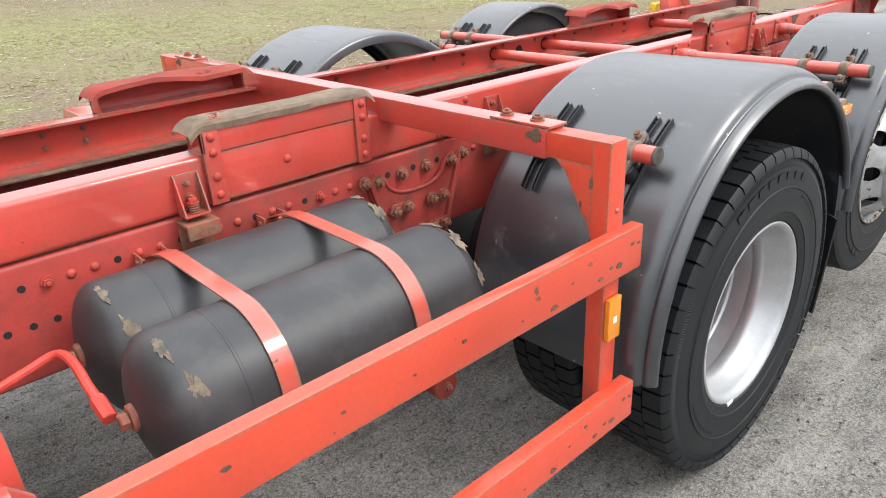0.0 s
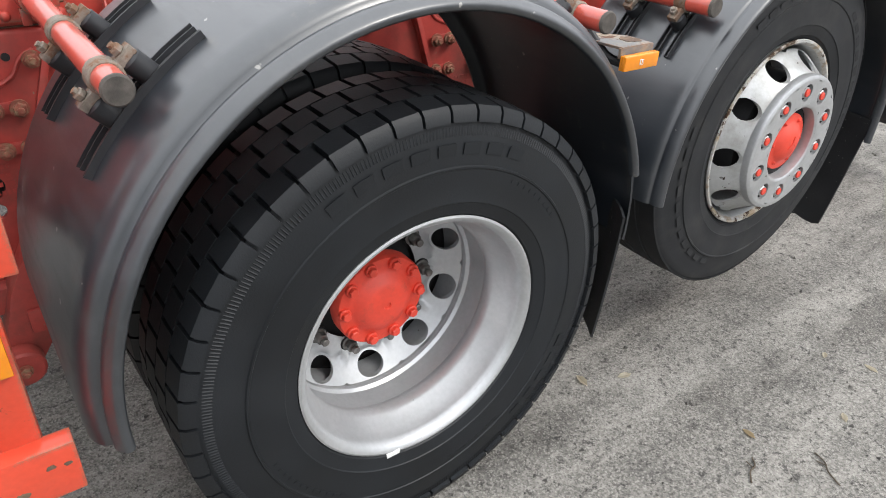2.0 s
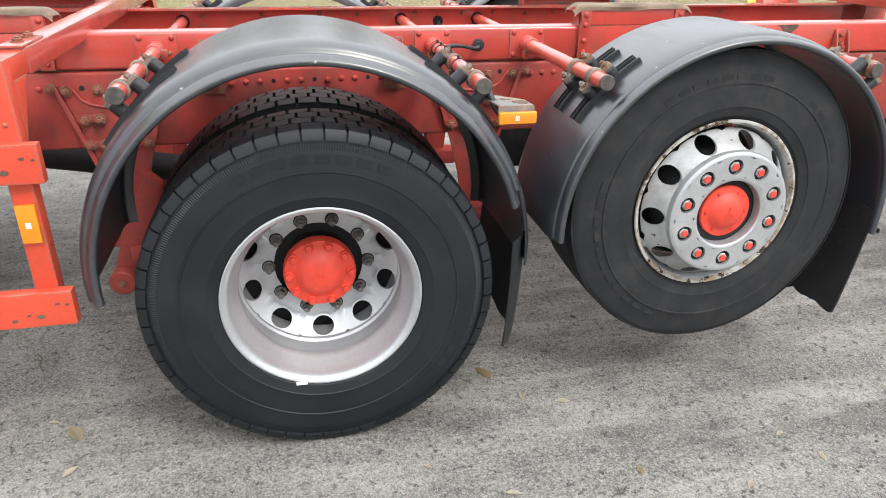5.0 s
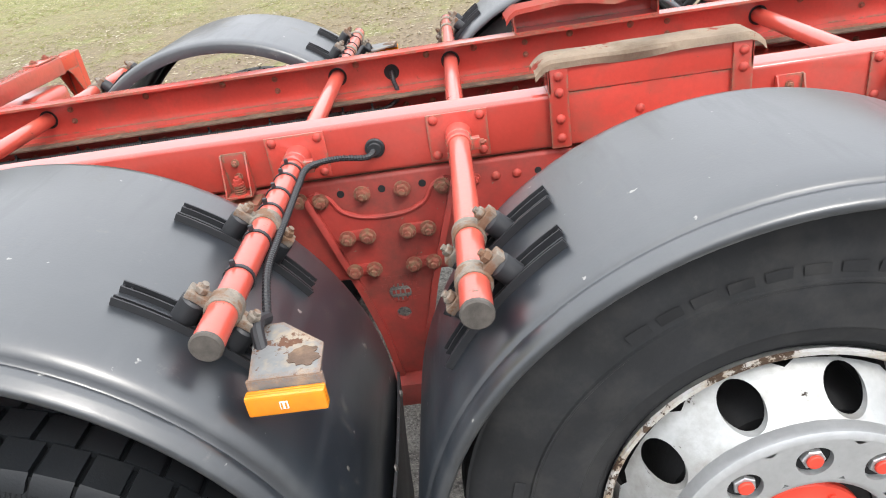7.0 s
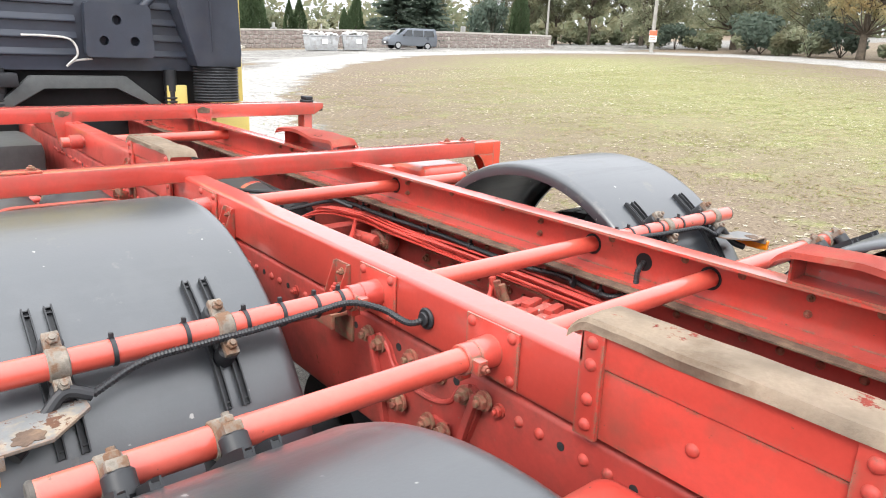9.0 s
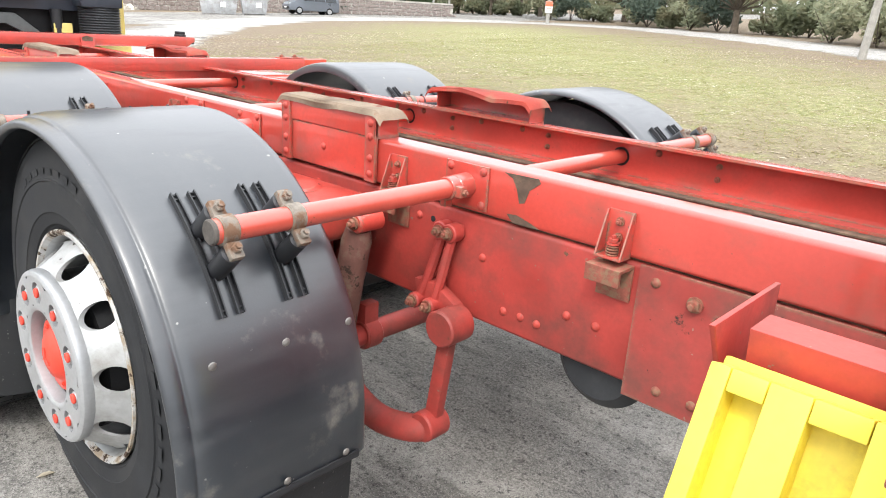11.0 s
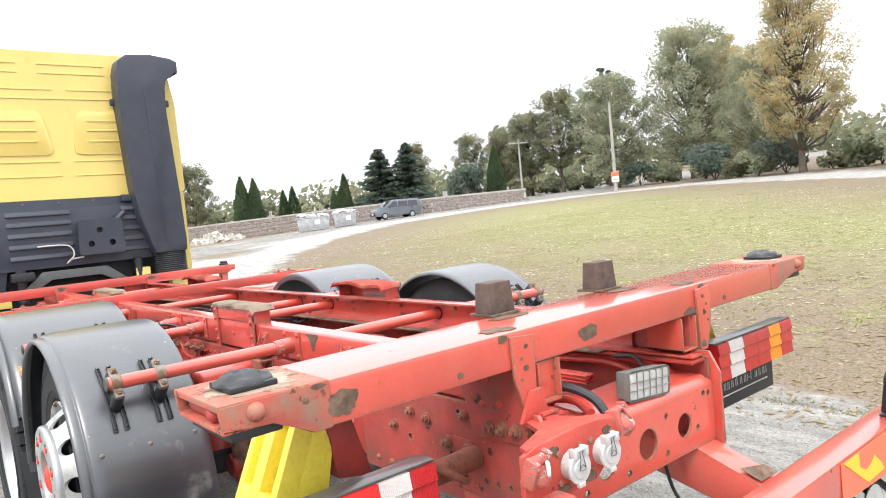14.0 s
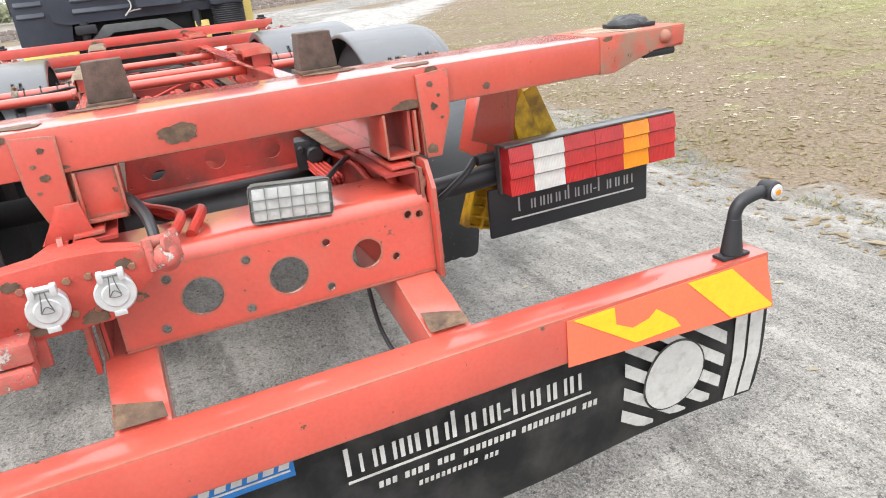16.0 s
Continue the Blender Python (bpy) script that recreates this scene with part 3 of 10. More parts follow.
def holed_plate(bm, outline, holes, axis, a0, a1):
    """A plate with round holes: outline and holes (u, v, r) in the plane across the axis."""
    def at(u, v, a):
        return {"x": (a, u, v), "y": (u, a, v), "z": (u, v, a)}[axis]
    flat = bmesh.new()
    edges = []
    loops = [outline] + [[(u + r * math.cos(t), v + r * math.sin(t)) for t in [2 * math.pi * i / (20 if r > 0.02 else 10) for i in range(20 if r > 0.02 else 10)]] for u, v, r in holes]
    for loop in loops:
        vs = [flat.verts.new((u, v, 0)) for u, v in loop]
        edges += [flat.edges.new((vs[i], vs[(i + 1) % len(vs)])) for i in range(len(vs))]
    bmesh.ops.triangle_fill(flat, use_beauty=True, use_dissolve=False, edges=edges)
    flat.verts.index_update()
    lo = [bm.verts.new(at(v.co.x, v.co.y, a0)) for v in flat.verts]
    hi = [bm.verts.new(at(v.co.x, v.co.y, a1)) for v in flat.verts]
    for f in flat.faces:
        i = [v.index for v in f.verts]
        bm.faces.new([lo[k] for k in i])
        bm.faces.new([hi[k] for k in i[::-1]])
    for e in flat.edges:
        if len(e.link_faces) == 1:
            i, j = e.verts[0].index, e.verts[1].index
            bm.faces.new((lo[i], lo[j], hi[j], hi[i]))
    flat.free()


def blob_outline(cx, cy, rx, ry, seed, k=22, rough=0.35):
    k = 56
    out = []
    for i in range(k):
        a = 2 * math.pi * i / k
        c, s = math.cos(a), math.sin(a)
        f = noise.noise((c * 1.1, s * 1.1, seed * 1.7)) * 0.9 + noise.noise((c * 2.7, s * 2.7, seed * 3.1 + 5)) * 0.6 + noise.noise((c * 7, s * 7, seed * 0.9 + 9)) * 0.4
        f = 1 - rough * (0.55 - f)
        out.append((cx + rx * f * c, cy + ry * f * s))
    return out


def turned(axis):
    """The turn that takes -y to the given axis, for bolts."""
    return Vector((0, -1, 0)).rotation_difference(Vector(axis)).to_matrix().to_4x4()


def hex_bolt(r, h, washer):
    bm = bmesh.new()
    cyl(bm, (0, 0, 0), (0, -washer, 0), r * 1.45, seg=14)
    cyl(bm, (0, -washer, 0), (0, -washer - h, 0), r * 1.1, seg=6, bev=r * 0.12)
    cyl(bm, (0, -washer - h, 0), (0, -washer - h * 1.7, 0), r * 0.55, seg=10, bev=r * 0.1)
    return bm


def rivet_head(r, h):
    bm = bmesh.new()
    dome(bm, (0, 0, 0), (0, -1, 0), r, h)
    return bm


BOLT_BIG = data_of("bolt", hex_bolt(0.012, 0.012, 0.005), bolt_rust)
BOLT_RED = data_of("bolt", hex_bolt(0.010, 0.010, 0.004), bolt_red)
BOLT_SMALL = data_of("bolt", hex_bolt(0.007, 0.008, 0.003), bolt_rust)
RIVET = data_of("rivet", rivet_head(0.0115, 0.008), bolt_red)
RIVET_DULL = data_of("rivet", rivet_head(0.009, 0.005), nut_dark)
RIVET_RUST = data_of("rivet", rivet_head(0.0115, 0.008), bolt_rust)


def bolts(me, parent, spots, way=(0, -1, 0), name="bolt"):
    for s in spots:
        piece(name, me, parent, Matrix.Translation(s) @ turned(way) @ pose(0, 0, 0, 0, (s[0] * 997 + s[2] * 613) % 60, 0))

# ---- the ground ----
EDGE = [(60, 3.2), (12, 3.3), (3, 3.5), (-3, 4.2), (-8, 5.0), (-12, 6.2), (-18, 8.8), (-25, 13.5), (-33, 21), (-39, 30), (-38, 40), (-33, 45.5), (-25, 46.5), (-16, 41.5), (-8, 35.3), (-3, 30.3), (8, 22), (60, 10)]


def rise(x, y):
    """The field climbs gently away from the lorry."""
    s = max(0.0, y - 4.5)
    return 0.046 * s * s / (s + 3.0) if y < 200 else 0.046 * 195.5 ** 2 / 198.5


def side_of(x, y):
    """Signed distance to the field's edge, inside positive."""
    best, inside = 1e9, False
    k = len(EDGE)
    for i in range(k):
        (ax, ay), (bx, by) = EDGE[i], EDGE[(i + 1) % k]
        dx, dy = bx - ax, by - ay
        t = min(1, max(0, ((x - ax) * dx + (y - ay) * dy) / (dx * dx + dy * dy)))
        best = min(best, math.hypot(x - ax - t * dx, y - ay - t * dy))
        if (ay > y) != (by > y) and x < ax + (y - ay) * dx / dy:
            inside = not inside
    return best if inside else -best


def build_ground():
    k = 150
    axis = [1.0 + 0.022 * i * abs(i) ** 0.2 + 900 * (i / k) ** 5 + 22 * (i / k) ** 3 for i in range(-k, k + 1)]
    axis_y = [a + 0.5 for a in axis]
    verts, grass, pale, bare_v = [], [], [], []
    for y in axis_y:
        for x in axis:
            s = side_of(x, y)
            beyond = (y > 46 + 0.5 * (x + 36) or y > 12) if x > -38 else x < -56
            half = 3.0 if x < -36 or y < 12 else 1.9
            road = 0.5 - (abs(s + half) - half - 0.4) * 0.35 if s < 0 and (x < -10 or y > 12) else 0.0
            far_grass = min(1, max(0, (-s - 2 * half - 0.8) / 1.6)) if (beyond or x < -60) and s < 0 else 0
            g = 0.5 + s * 0.45 if s > -3 else 0
            near_road = 0.30 + 0.18 * math.sin(y * 0.7) if s < 0 and x < -12 else 0
            verts.append((x, y, rise(x, y) + 0.012 * noise.noise((x * 0.5, y * 0.5, 0)) * min(1, max(0, s))))
            grass.append(max(min(1.6, g), far_grass))
            yard = 0.36 * min(1, max(0, (-1.9 - y) / 2.0)) * min(1, max(0, (1.5 - x) / 3.0))
            pale.append(min(1.3, max(0, max(road, min(1.0, near_road), yard))))
            bare_v.append(max(0.0, 1.15 - max(0, s - 1) / 11))
    w = 2 * k + 1
    faces = [(j * w + i, j * w + i + 1, (j + 1) * w + i + 1, (j + 1) * w + i) for j in range(2 * k) for i in range(2 * k)]
    me = bpy.data.meshes.new("ground")
    me.from_pydata(verts, [], faces)
    for name, vals in (("grass", grass), ("pale", pale), ("bare", bare_v)):
        a = me.attributes.new(name, "FLOAT", "POINT")
        a.data.foreach_set("value", vals)
    for p in me.polygons:
        p.use_smooth = True
    me.materials.append(ground_mat)
    return tagged(new("ground", me), "dusty asphalt yard running out into dry leaf-strewn grass", "ground", kind="structure")


build_ground()

# ---- the lorry ----
truck = tagged(empty("truck"), "red swap-body truck chassis with yellow sleeper cab, tag axle lifted", "truck")

# frame rails
SUB_TOP, SUB_LOW, SUB_Y = 1.245, 1.114, 0.392
MAIN_TOP, MAIN_LOW = 1.108, 0.822


def channel(bm, x0, x1, s, y_out, z0, z1, flange, t=0.008, c=0.012):
    """A C section along x, its web on the outer side s, its flanges towards the middle."""
    o, i = y_out, y_out - flange
    arc = [(o - c + c * math.sin(a), z1 - c + c * math.cos(a)) for a in [math.pi / 2 * k / 4 for k in range(5)]]
    arc_low = [(y, z0 + z1 - z) for y, z in arc[::-1]]
    pts = [(i, z1), *arc, *arc_low, (i, z0), (i, z0 + t), (o - t, z0 + t), (o - t, z1 - t), (i, z1 - t)]
    prism(bm, [(s * y, z) for y, z in pts], "x", x0, x1)


sub_rail, main_rail = {}, {}
for s in (-1, 1):
    bm = bmesh.new()
    channel(bm, -3.6, 3.02, s, SUB_Y, SUB_LOW, SUB_TOP, 0.075)
    sub_rail[s] = part("upper_frame_rail", bm, red, truck, "red C-section subframe rail")
    bm = bmesh.new()
    channel(bm, -4.7, 3.30, s, SUB_Y - 0.004, MAIN_LOW, MAIN_TOP, 0.085)
    main_rail[s] = part("main_frame_rail", bm, red_dull, truck, "dull red main frame rail")
    bm = bmesh.new()
    prism(bm, [(s * 0.276, 1.1085), (s * 0.375, 1.1085), (s * 0.375, 1.1135), (s * 0.276, 1.1135)], "x", -3.4, 2.95)
    part("packing_strip", bm, rust, truck, "rusty brown packing strip")

# rivets and bolts along the rails
rnd = random.Random(4)
for s in (-1, 1):
    y = s * SUB_Y
    spots = []
    for i in range(96):
        x = -2.99 + i * 0.0515
        if -0.93 < x < -0.47 or 0.45 < x < 0.90:
            continue
        spots.append((x, s * (SUB_Y - 0.004), 1.050 + 0.012 * min(1, max(0, x + 0.7))))
    bolts(RIVET, main_rail[s], [p for i, p in enumerate(spots) if i % 7 in (0, 1, 4, 5)], (0, s, 0), "rivet")
    bolts(BOLT_RED, main_rail[s], [p for i, p in enumerate(spots) if i % 7 == 3], (0, s, 0))
    # flat near-black discs painted as the shade inside open bolt holes
    hb = bmesh.new()
    cyl(hb, (0, 0.001, 0), (0, -0.0012, 0), 0.0085, seg=14)
    hb = data_of("bolt_hole", hb, dark)
    bolts(hb, main_rail[s], [p for i, p in enumerate(spots) if i % 7 in (2, 6)], (0, s, 0), "bolt_hole")
    bolts(hb, main_rail[s], [(x, s * (SUB_Y - 0.004), 0.957) for x in (-1.96, -1.908, -1.857, -1.805, -1.755)], (0, s, 0), "bolt_hole")
    low = [(x, s * (SUB_Y - 0.004), z) for x, z in ((2.064, 0.878), (2.118, 0.880), (2.169, 0.878), (1.982, 1.0), (1.762, 0.85), (1.843, 1.01), (2.25, 0.93), (2.33, 0.93))]
    bolts(RIVET, main_rail[s], low, (0, s, 0), "rivet")
    # inner side of the rails, seen across the frame
    bolts(RIVET_RUST, main_rail[s], [(-2.6 + i * 0.095, s * (SUB_Y - 0.012), 1.055) for i in range(56)], (0, -s, 0), "rivet")
    bolts(BOLT_SMALL, sub_rail[s], [(x, s * (SUB_Y - 0.008), z) for x in (-1.52, -1.40, -0.42, 0.30, 1.15, 1.62, 2.25) for z in (1.165, 1.205)], (0, -s, 0))
    bolts(RIVET_RUST, sub_rail[s], [(x, s * (SUB_Y - 0.008), 1.212) for x in (-0.15, 0.12, 0.58, 0.82, 0.98, 1.3, 1.5, 2.05)], (0, -s, 0), "rivet")

# cross tubes that carry the fenders
ROD_X, ROD_Z, ROD_R = (-0.508, 0.512, 0.898, 1.917), 1.181, 0.0245
ROD_END = (1.134, 1.160, 1.165, 1.105)
rods = []
for x, RE in zip(ROD_X, ROD_END):
    bm = bmesh.new()
    cyl(bm, (x, -RE, ROD_Z), (x, RE, ROD_Z), ROD_R, seg=24, bev=0.003)
    rod = part("cross_tube", bm, red_worn, truck, "round red cross tube with scuffed paint")
    rods.append(rod)
    for s in (-1, 1):
        bm = bmesh.new()
        cyl(bm, (x, s * (RE - 0.006), ROD_Z), (x, s * (RE + 0.005), ROD_Z), ROD_R + 0.0006, seg=24, bev=0.003)
        part("end_cap", bm, cap_grey, rod, "dark grey-brown end cap")
        bm = bmesh.new()
        box(bm, x - 0.072, x + 0.072, s * 0.393, s * 0.3985, 1.124, 1.238, 0.002)
        plate = part("flange_plate", bm, red, rod)
        bolts(RIVET, plate, [(x + dx, s * 0.3985, 1.181 + dz) for dx in (-0.055, 0.055) for dz in (-0.043, 0.043)], (0, s, 0), "rivet")
        bm = bmesh.new()
        cyl(bm, (x, s * 0.395, ROD_Z), (x, s * 0.445, ROD_Z), 0.033, 0.031, seg=24, bev=0.002)
        cyl(bm, (x, s * 0.445, ROD_Z), (x, s * 0.475, ROD_Z), 0.030, seg=24, bev=0.002)
        box(bm, x - 0.030, x - 0.012, s * 0.448 - 0.012, s * 0.448 + 0.014, ROD_Z - 0.052, ROD_Z - 0.02, 0.002)
        box(bm, x + 0.014, x + 0.048, s * 0.460 - 0.011, s * 0.460 + 0.011, ROD_Z - 0.016, ROD_Z + 0.012, 0.003)
        part("collar", bm, red, rod)
        bolts(BOLT_SMALL, rod, [(x + 0.046, s * 0.460, ROD_Z - 0.002)], (1, 0, 0))

# cross beams: F before the drive axle, G behind the cab
PADBOLT = data_of("bolt", hex_bolt(0.012, 0.007, 0.004), bolt_rust)


def gusset(bm, x0, x1, s, y, z, dy, dz):
    prism(bm, [(s * y, z), (s * (y - dy), z), (s * (y - dy * 0.75), z - dz * 0.2), (s * (y - 0.01), z - dz), (s * y, z - dz)], "x", x0, x1, 0.002)


bm = bmesh.new()
box(bm, -0.806, -0.734, -1.018, 1.018, 1.222, 1.294, 0.007)
beam_f = part("cross_beam", bm, red, truck, "red box-section cross beam")
for s in (-1, 1):
    bm = bmesh.new()
    a, b2 = sorted((s * 1.0, s * 1.150))
    box(bm, -0.801, -0.739, a, b2, 1.227, 1.289, 0.006)
    part("beam_end", bm, guard_red, beam_f, "orange-red inserted beam end")
    bm = bmesh.new()
    prism(bm, blob_outline(s * 0.985, 1.275, 0.030, 0.016, 5, 16, 0.4), "x", -0.8072, -0.8062)
    part("rust_patch", bm, rust, beam_f)
    bm = bmesh.new()
    a, b2 = sorted((s * 0.840, s * 1.028))
    box(bm, -0.803, -0.739, a, b2, 1.2945, 1.3005, 0.001)
    pl = part("joint_plate", bm, red_worn, beam_f)
    bolts(PADBOLT, pl, [(-0.770, s * 0.868, 1.3005), (-0.770, s * 0.965, 1.3005)], (0, 0, 1))
    bm = bmesh.new()
    a, b2 = sorted((s * 1.145, s * 1.195))
    box(bm, -0.802, -0.738, a, b2, 0.60, 1.290, 0.007)
    for gx in (-0.8015, -0.7435):
        prism(bm, [(s * 1.148, 1.230), (s * 1.045, 1.230), (s * 1.075, 1.205), (s * 1.128, 1.105), (s * 1.148, 1.07)], "x", gx, gx + 0.005, 0.001)
    post = part("post", bm, guard_red, beam_f, "chipped red side-guard post")
    for k, (yy, zz, w) in enumerate(((1.135, 1.10, 0.012), (1.12, 1.135, 0.010), (1.15, 1.05, 0.009), (1.147, 1.19, 0.012))):
        bm = bmesh.new()
        prism(bm, blob_outline(s * yy, zz, w * 0.6, w * 1.4, k + 3, 12, 0.5), "x", -0.8026, -0.8018)
        part("paint_chip", bm, rust, post)
    bm = bmesh.new()
    dome(bm, (-0.768, s * 1.195, 1.128), (0, s, 0), 0.007, 0.005)
    part("rivet", bm, guard_red, post)
    if s < 0:
        bm = bmesh.new()
        box(bm, -0.795, -0.745, -1.209, -1.1955, 0.80, 0.912, 0.003)
        lamp = part("side_marker", bm, amber, truck, "amber rectangular side marker reflector")
        bm = bmesh.new()
        box(bm, -0.777, -0.763, -1.2105, -1.2085, 0.845, 0.862, 0.001)
        part("emblem", bm, plate_white, lamp)

bm = bmesh.new()
box(bm, -2.77, -2.63, -1.20, 1.20, 1.238, 1.322, 0.008)
beam_g = part("cross_beam", bm, red, truck, "red box-section cross beam with twist locks")
for s in (-1, 1):
    bm = bmesh.new()
    prism(bm, [(s * 1.195, 1.322), (s * 1.27, 1.318), (s * 1.27, 1.285), (s * 1.195, 1.238)], "x", -2.768, -2.632, 0.004)
    part("beam_end", bm, red_worn, beam_g, "rust-edged beam tip")
    bm = bmesh.new()
    cyl(bm, (-2.70, s * 1.175, 1.322), (-2.70, s * 1.175, 1.338), 0.05, seg=10, bev=0.004)
    box(bm, -2.74, -2.66, s * 1.175 - 0.028, s * 1.175 + 0.028, 1.338, 1.362, 0.008)
    box(bm, -2.76, -2.64, s * 1.22 - 0.05, s * 1.22 + 0.05, 1.262, 1.280, 0.006)
    part("twist_lock", bm, black_plastic, beam_g, "black greasy twist lock")
    for y in (0.40,):
        bm = bmesh.new()
        prism(bm, [(s * (y - 0.05), 1.30), (s * (y + 0.06), 1.30), (s * (y + 0.035), 1.12), (s * (y - 0.02), 1.10)], "x", -2.627, -2.617, 0.002)
        box(bm, -2.76, -2.64, s * (y - 0.055) if s > 0 else s * y, s * y if s > 0 else s * (y - 0.055), 1.10, 1.24, 0.004)
        part("saddle_bracket", bm, red, beam_g, "red saddle bracket with rusty welds")
        bm = bmesh.new()
        prism(bm, blob_outline(s * y, 1.29, 0.05, 0.022, 5 + s), "x", -2.6165, -2.6145)
        part("rust_patch", bm, rust, beam_g)
    bm = bmesh.new()
    a, b2 = sorted((s * 1.13, s * 1.195))
    box(bm, -2.75, -2.66, a, b2, 0.58, 1.239, 0.006)
    part("post", bm, red_worn, beam_g)

# side guards
for s in (-1, 1):
    for z0, z1 in ((0.975, 1.083), (0.548, 0.655)):
        bm = bmesh.new()
        a, b2 = sorted((s * 1.190, s * (1.224 if z0 > 0.8 else 1.230)))
        box(bm, -2.79, -0.698, a, b2, z0, z1, 0.004)
        g = part("side_guard_rail", bm, guard_red, truck, "chipped orange-red side guard rail")
        if s < 0:
            for k, (x, w) in enumerate(((-1.02, 0.013), (-1.28, 0.007), (-0.79, 0.014), (-0.74, 0.009), (-1.55, 0.006), (-0.86, 0.010), (-1.75, 0.009), (-0.82, 0.007), (-0.90, 0.008), (-0.96, 0.005), (-1.12, 0.004), (-0.715, 0.007), (-1.40, 0.004))):
                bm = bmesh.new()
                prism(bm, blob_outline(x, z0 + 0.02 + (k * 37 % 60) / 1000, w, w * 0.6, k + int(z0 * 10), 14), "y", -1.2255 if z0 > 0.8 else -1.2315, -1.2240 if z0 > 0.8 else -1.2300)
                part("paint_chip", bm, rust, g)

# load pads on the rails
for (x0, x1) in ((-1.375, -0.835), (1.095, 1.595)):
    for s in (-1, 1):
        bm = bmesh.new()
        channel(bm, x0 + 0.02, x1 - 0.02, s, 0.402, 1.2455, 1.318, 0.085, 0.006, 0.006)
        a, b2 = sorted((s * 0.3935, s * 0.398))
        box(bm, x0 + 0.06, x1 - 0.06, a, b2, 1.122, 1.2455, 0.001)
        pad = part("load_pad", bm, red, truck, "raised red load pad with a rust-tan worn top")
        bm = bmesh.new()
        # both ends of the sheet curl down; on the far rail its inner lip is bent
        k = 44
        xa, xb = x0 - 0.008, x1 + 0.006
        top = [xa + (xb - xa) * i / k for i in range(k + 1)]
        rows = []
        edge_in = 0.305 if s < 0 else 0.282
        for j, (yy, zz) in enumerate(((0.4095, 1.305), (0.4095, 1.319), (0.403, 1.326), (0.360, 1.328), (0.320, 1.327), (edge_in, 1.322), (edge_in - 0.004, 1.308))):
            row = []
            for i, x in enumerate(top):
                q = max(0.0, 1 - min(x - xa, xb - x) / 0.040)
                sag = -0.026 * q * q
                rough = 0.0045 * noise.noise((x * 9, yy * 30, s * 3.0)) * (2.6 if j == 0 else 0.8)
                f = (x - xa) / (xb - xa)
                bend = (0.010 * math.sin(f * 2.9 + 0.2) - 0.020 * max(0.0, 1 - abs(f - 0.66) / 0.30)) if s > 0 and j > 4 else 0.0
                lift = 0.008 * math.sin(f * math.pi) if s > 0 else 0.0
                row.append(bm.verts.new((x, s * (yy + (0 if j else rough)), zz + sag + rough + bend + lift)))
            rows.append(row)
        for a, b2 in zip(rows, rows[1:]):
            for i in range(k):
                bm.faces.new((a[i], a[i + 1], b2[i + 1], b2[i]))
        bmesh.ops.solidify(bm, geom=bm.faces[:], thickness=0.004)
        part("pad_top", bm, pad_wood if s < 0 else pad_bent, pad, "worn tan-brown pad top" if s < 0 else "bent red pad top with rusty edges")
        for xe in (x0 + 0.02, x1 - 0.065):
            bm = bmesh.new()
            a, b2 = sorted((s * 0.3985, s * 0.4085))
            box(bm, xe, xe + 0.046, a, b2, 1.118, 1.312, 0.002)
            a, b2 = sorted((s * 0.32, s * 0.4085))
            edge = xe if xe < (x0 + x1) / 2 else xe + 0.040
            box(bm, edge, edge + 0.006, a, b2, 1.25, 1.308, 0.001)
            pl = part("end_plate", bm, red, pad)
            bolts(RIVET, pl, [(xe + 0.024, s * 0.4085, z) for z in (1.142, 1.188, 1.250, 1.288)], (0, s, 0), "rivet")
        bolts(RIVET, pad, [((x0 + x1) / 2 - 0.02, s * 0.398, 1.185)], (0, s, 0), "rivet")

# spring brackets that tie the subframe to the rail
for x in (-1.408, 0.36, 1.665, -0.33, 2.36):
    for s in (-1, 1):
        bm = bmesh.new()
        a, b2 = sorted((s * 0.393, s * 0.398))
        box(bm, x - 0.032, x + 0.032, a, b2, 1.118, 1.215, 0.002)
        for xe in (x - 0.032, x + 0.028):
            prism(bm, [(s * 0.398, 1.213), (s * 0.404, 1.213), (s * 0.438, 1.118), (s * 0.398, 1.118)], "x", xe, xe + 0.004)
        a, b2 = sorted((s * 0.395, s * 0.44))
        box(bm, x - 0.032, x + 0.032, a, b2, 1.114, 1.119, 0.001)
        br = part("tie_bracket", bm, red, truck, "small red tie bracket with spring bolt")
        bm = bmesh.new()
        a, b2 = sorted((s * 0.389, s * 0.455))
        box(bm, x - 0.040, x + 0.044, a, b2, 1.092, 1.100, 0.002)
        a, b2 = sorted((s * 0.389, s * 0.396))
        box(bm, x - 0.040, x + 0.044, a, b2, 1.015, 1.095, 0.002)
        a, b2 = sorted((s * 0.445, s * 0.455))
        box(bm, x - 0.040, x + 0.044, a, b2, 1.062, 1.097, 0.003)
        for k in range(4):
            cyl(bm, (x, s * 0.418, 1.119 + k * 0.006), (x, s * 0.418, 1.123 + k * 0.006), 0.014, seg=14, bev=0.001)
        part("lower_bracket", bm, bolt_rust, br, "rusty lower angle")
        bolts(BOLT_SMALL, br, [(x, s * 0.398, 1.19), (x, s * 0.398, 1.155)], (0, s, 0))
        bolts(BOLT_RED, br, [(x, s * 0.418, 1.143)], (0, 0, 1))

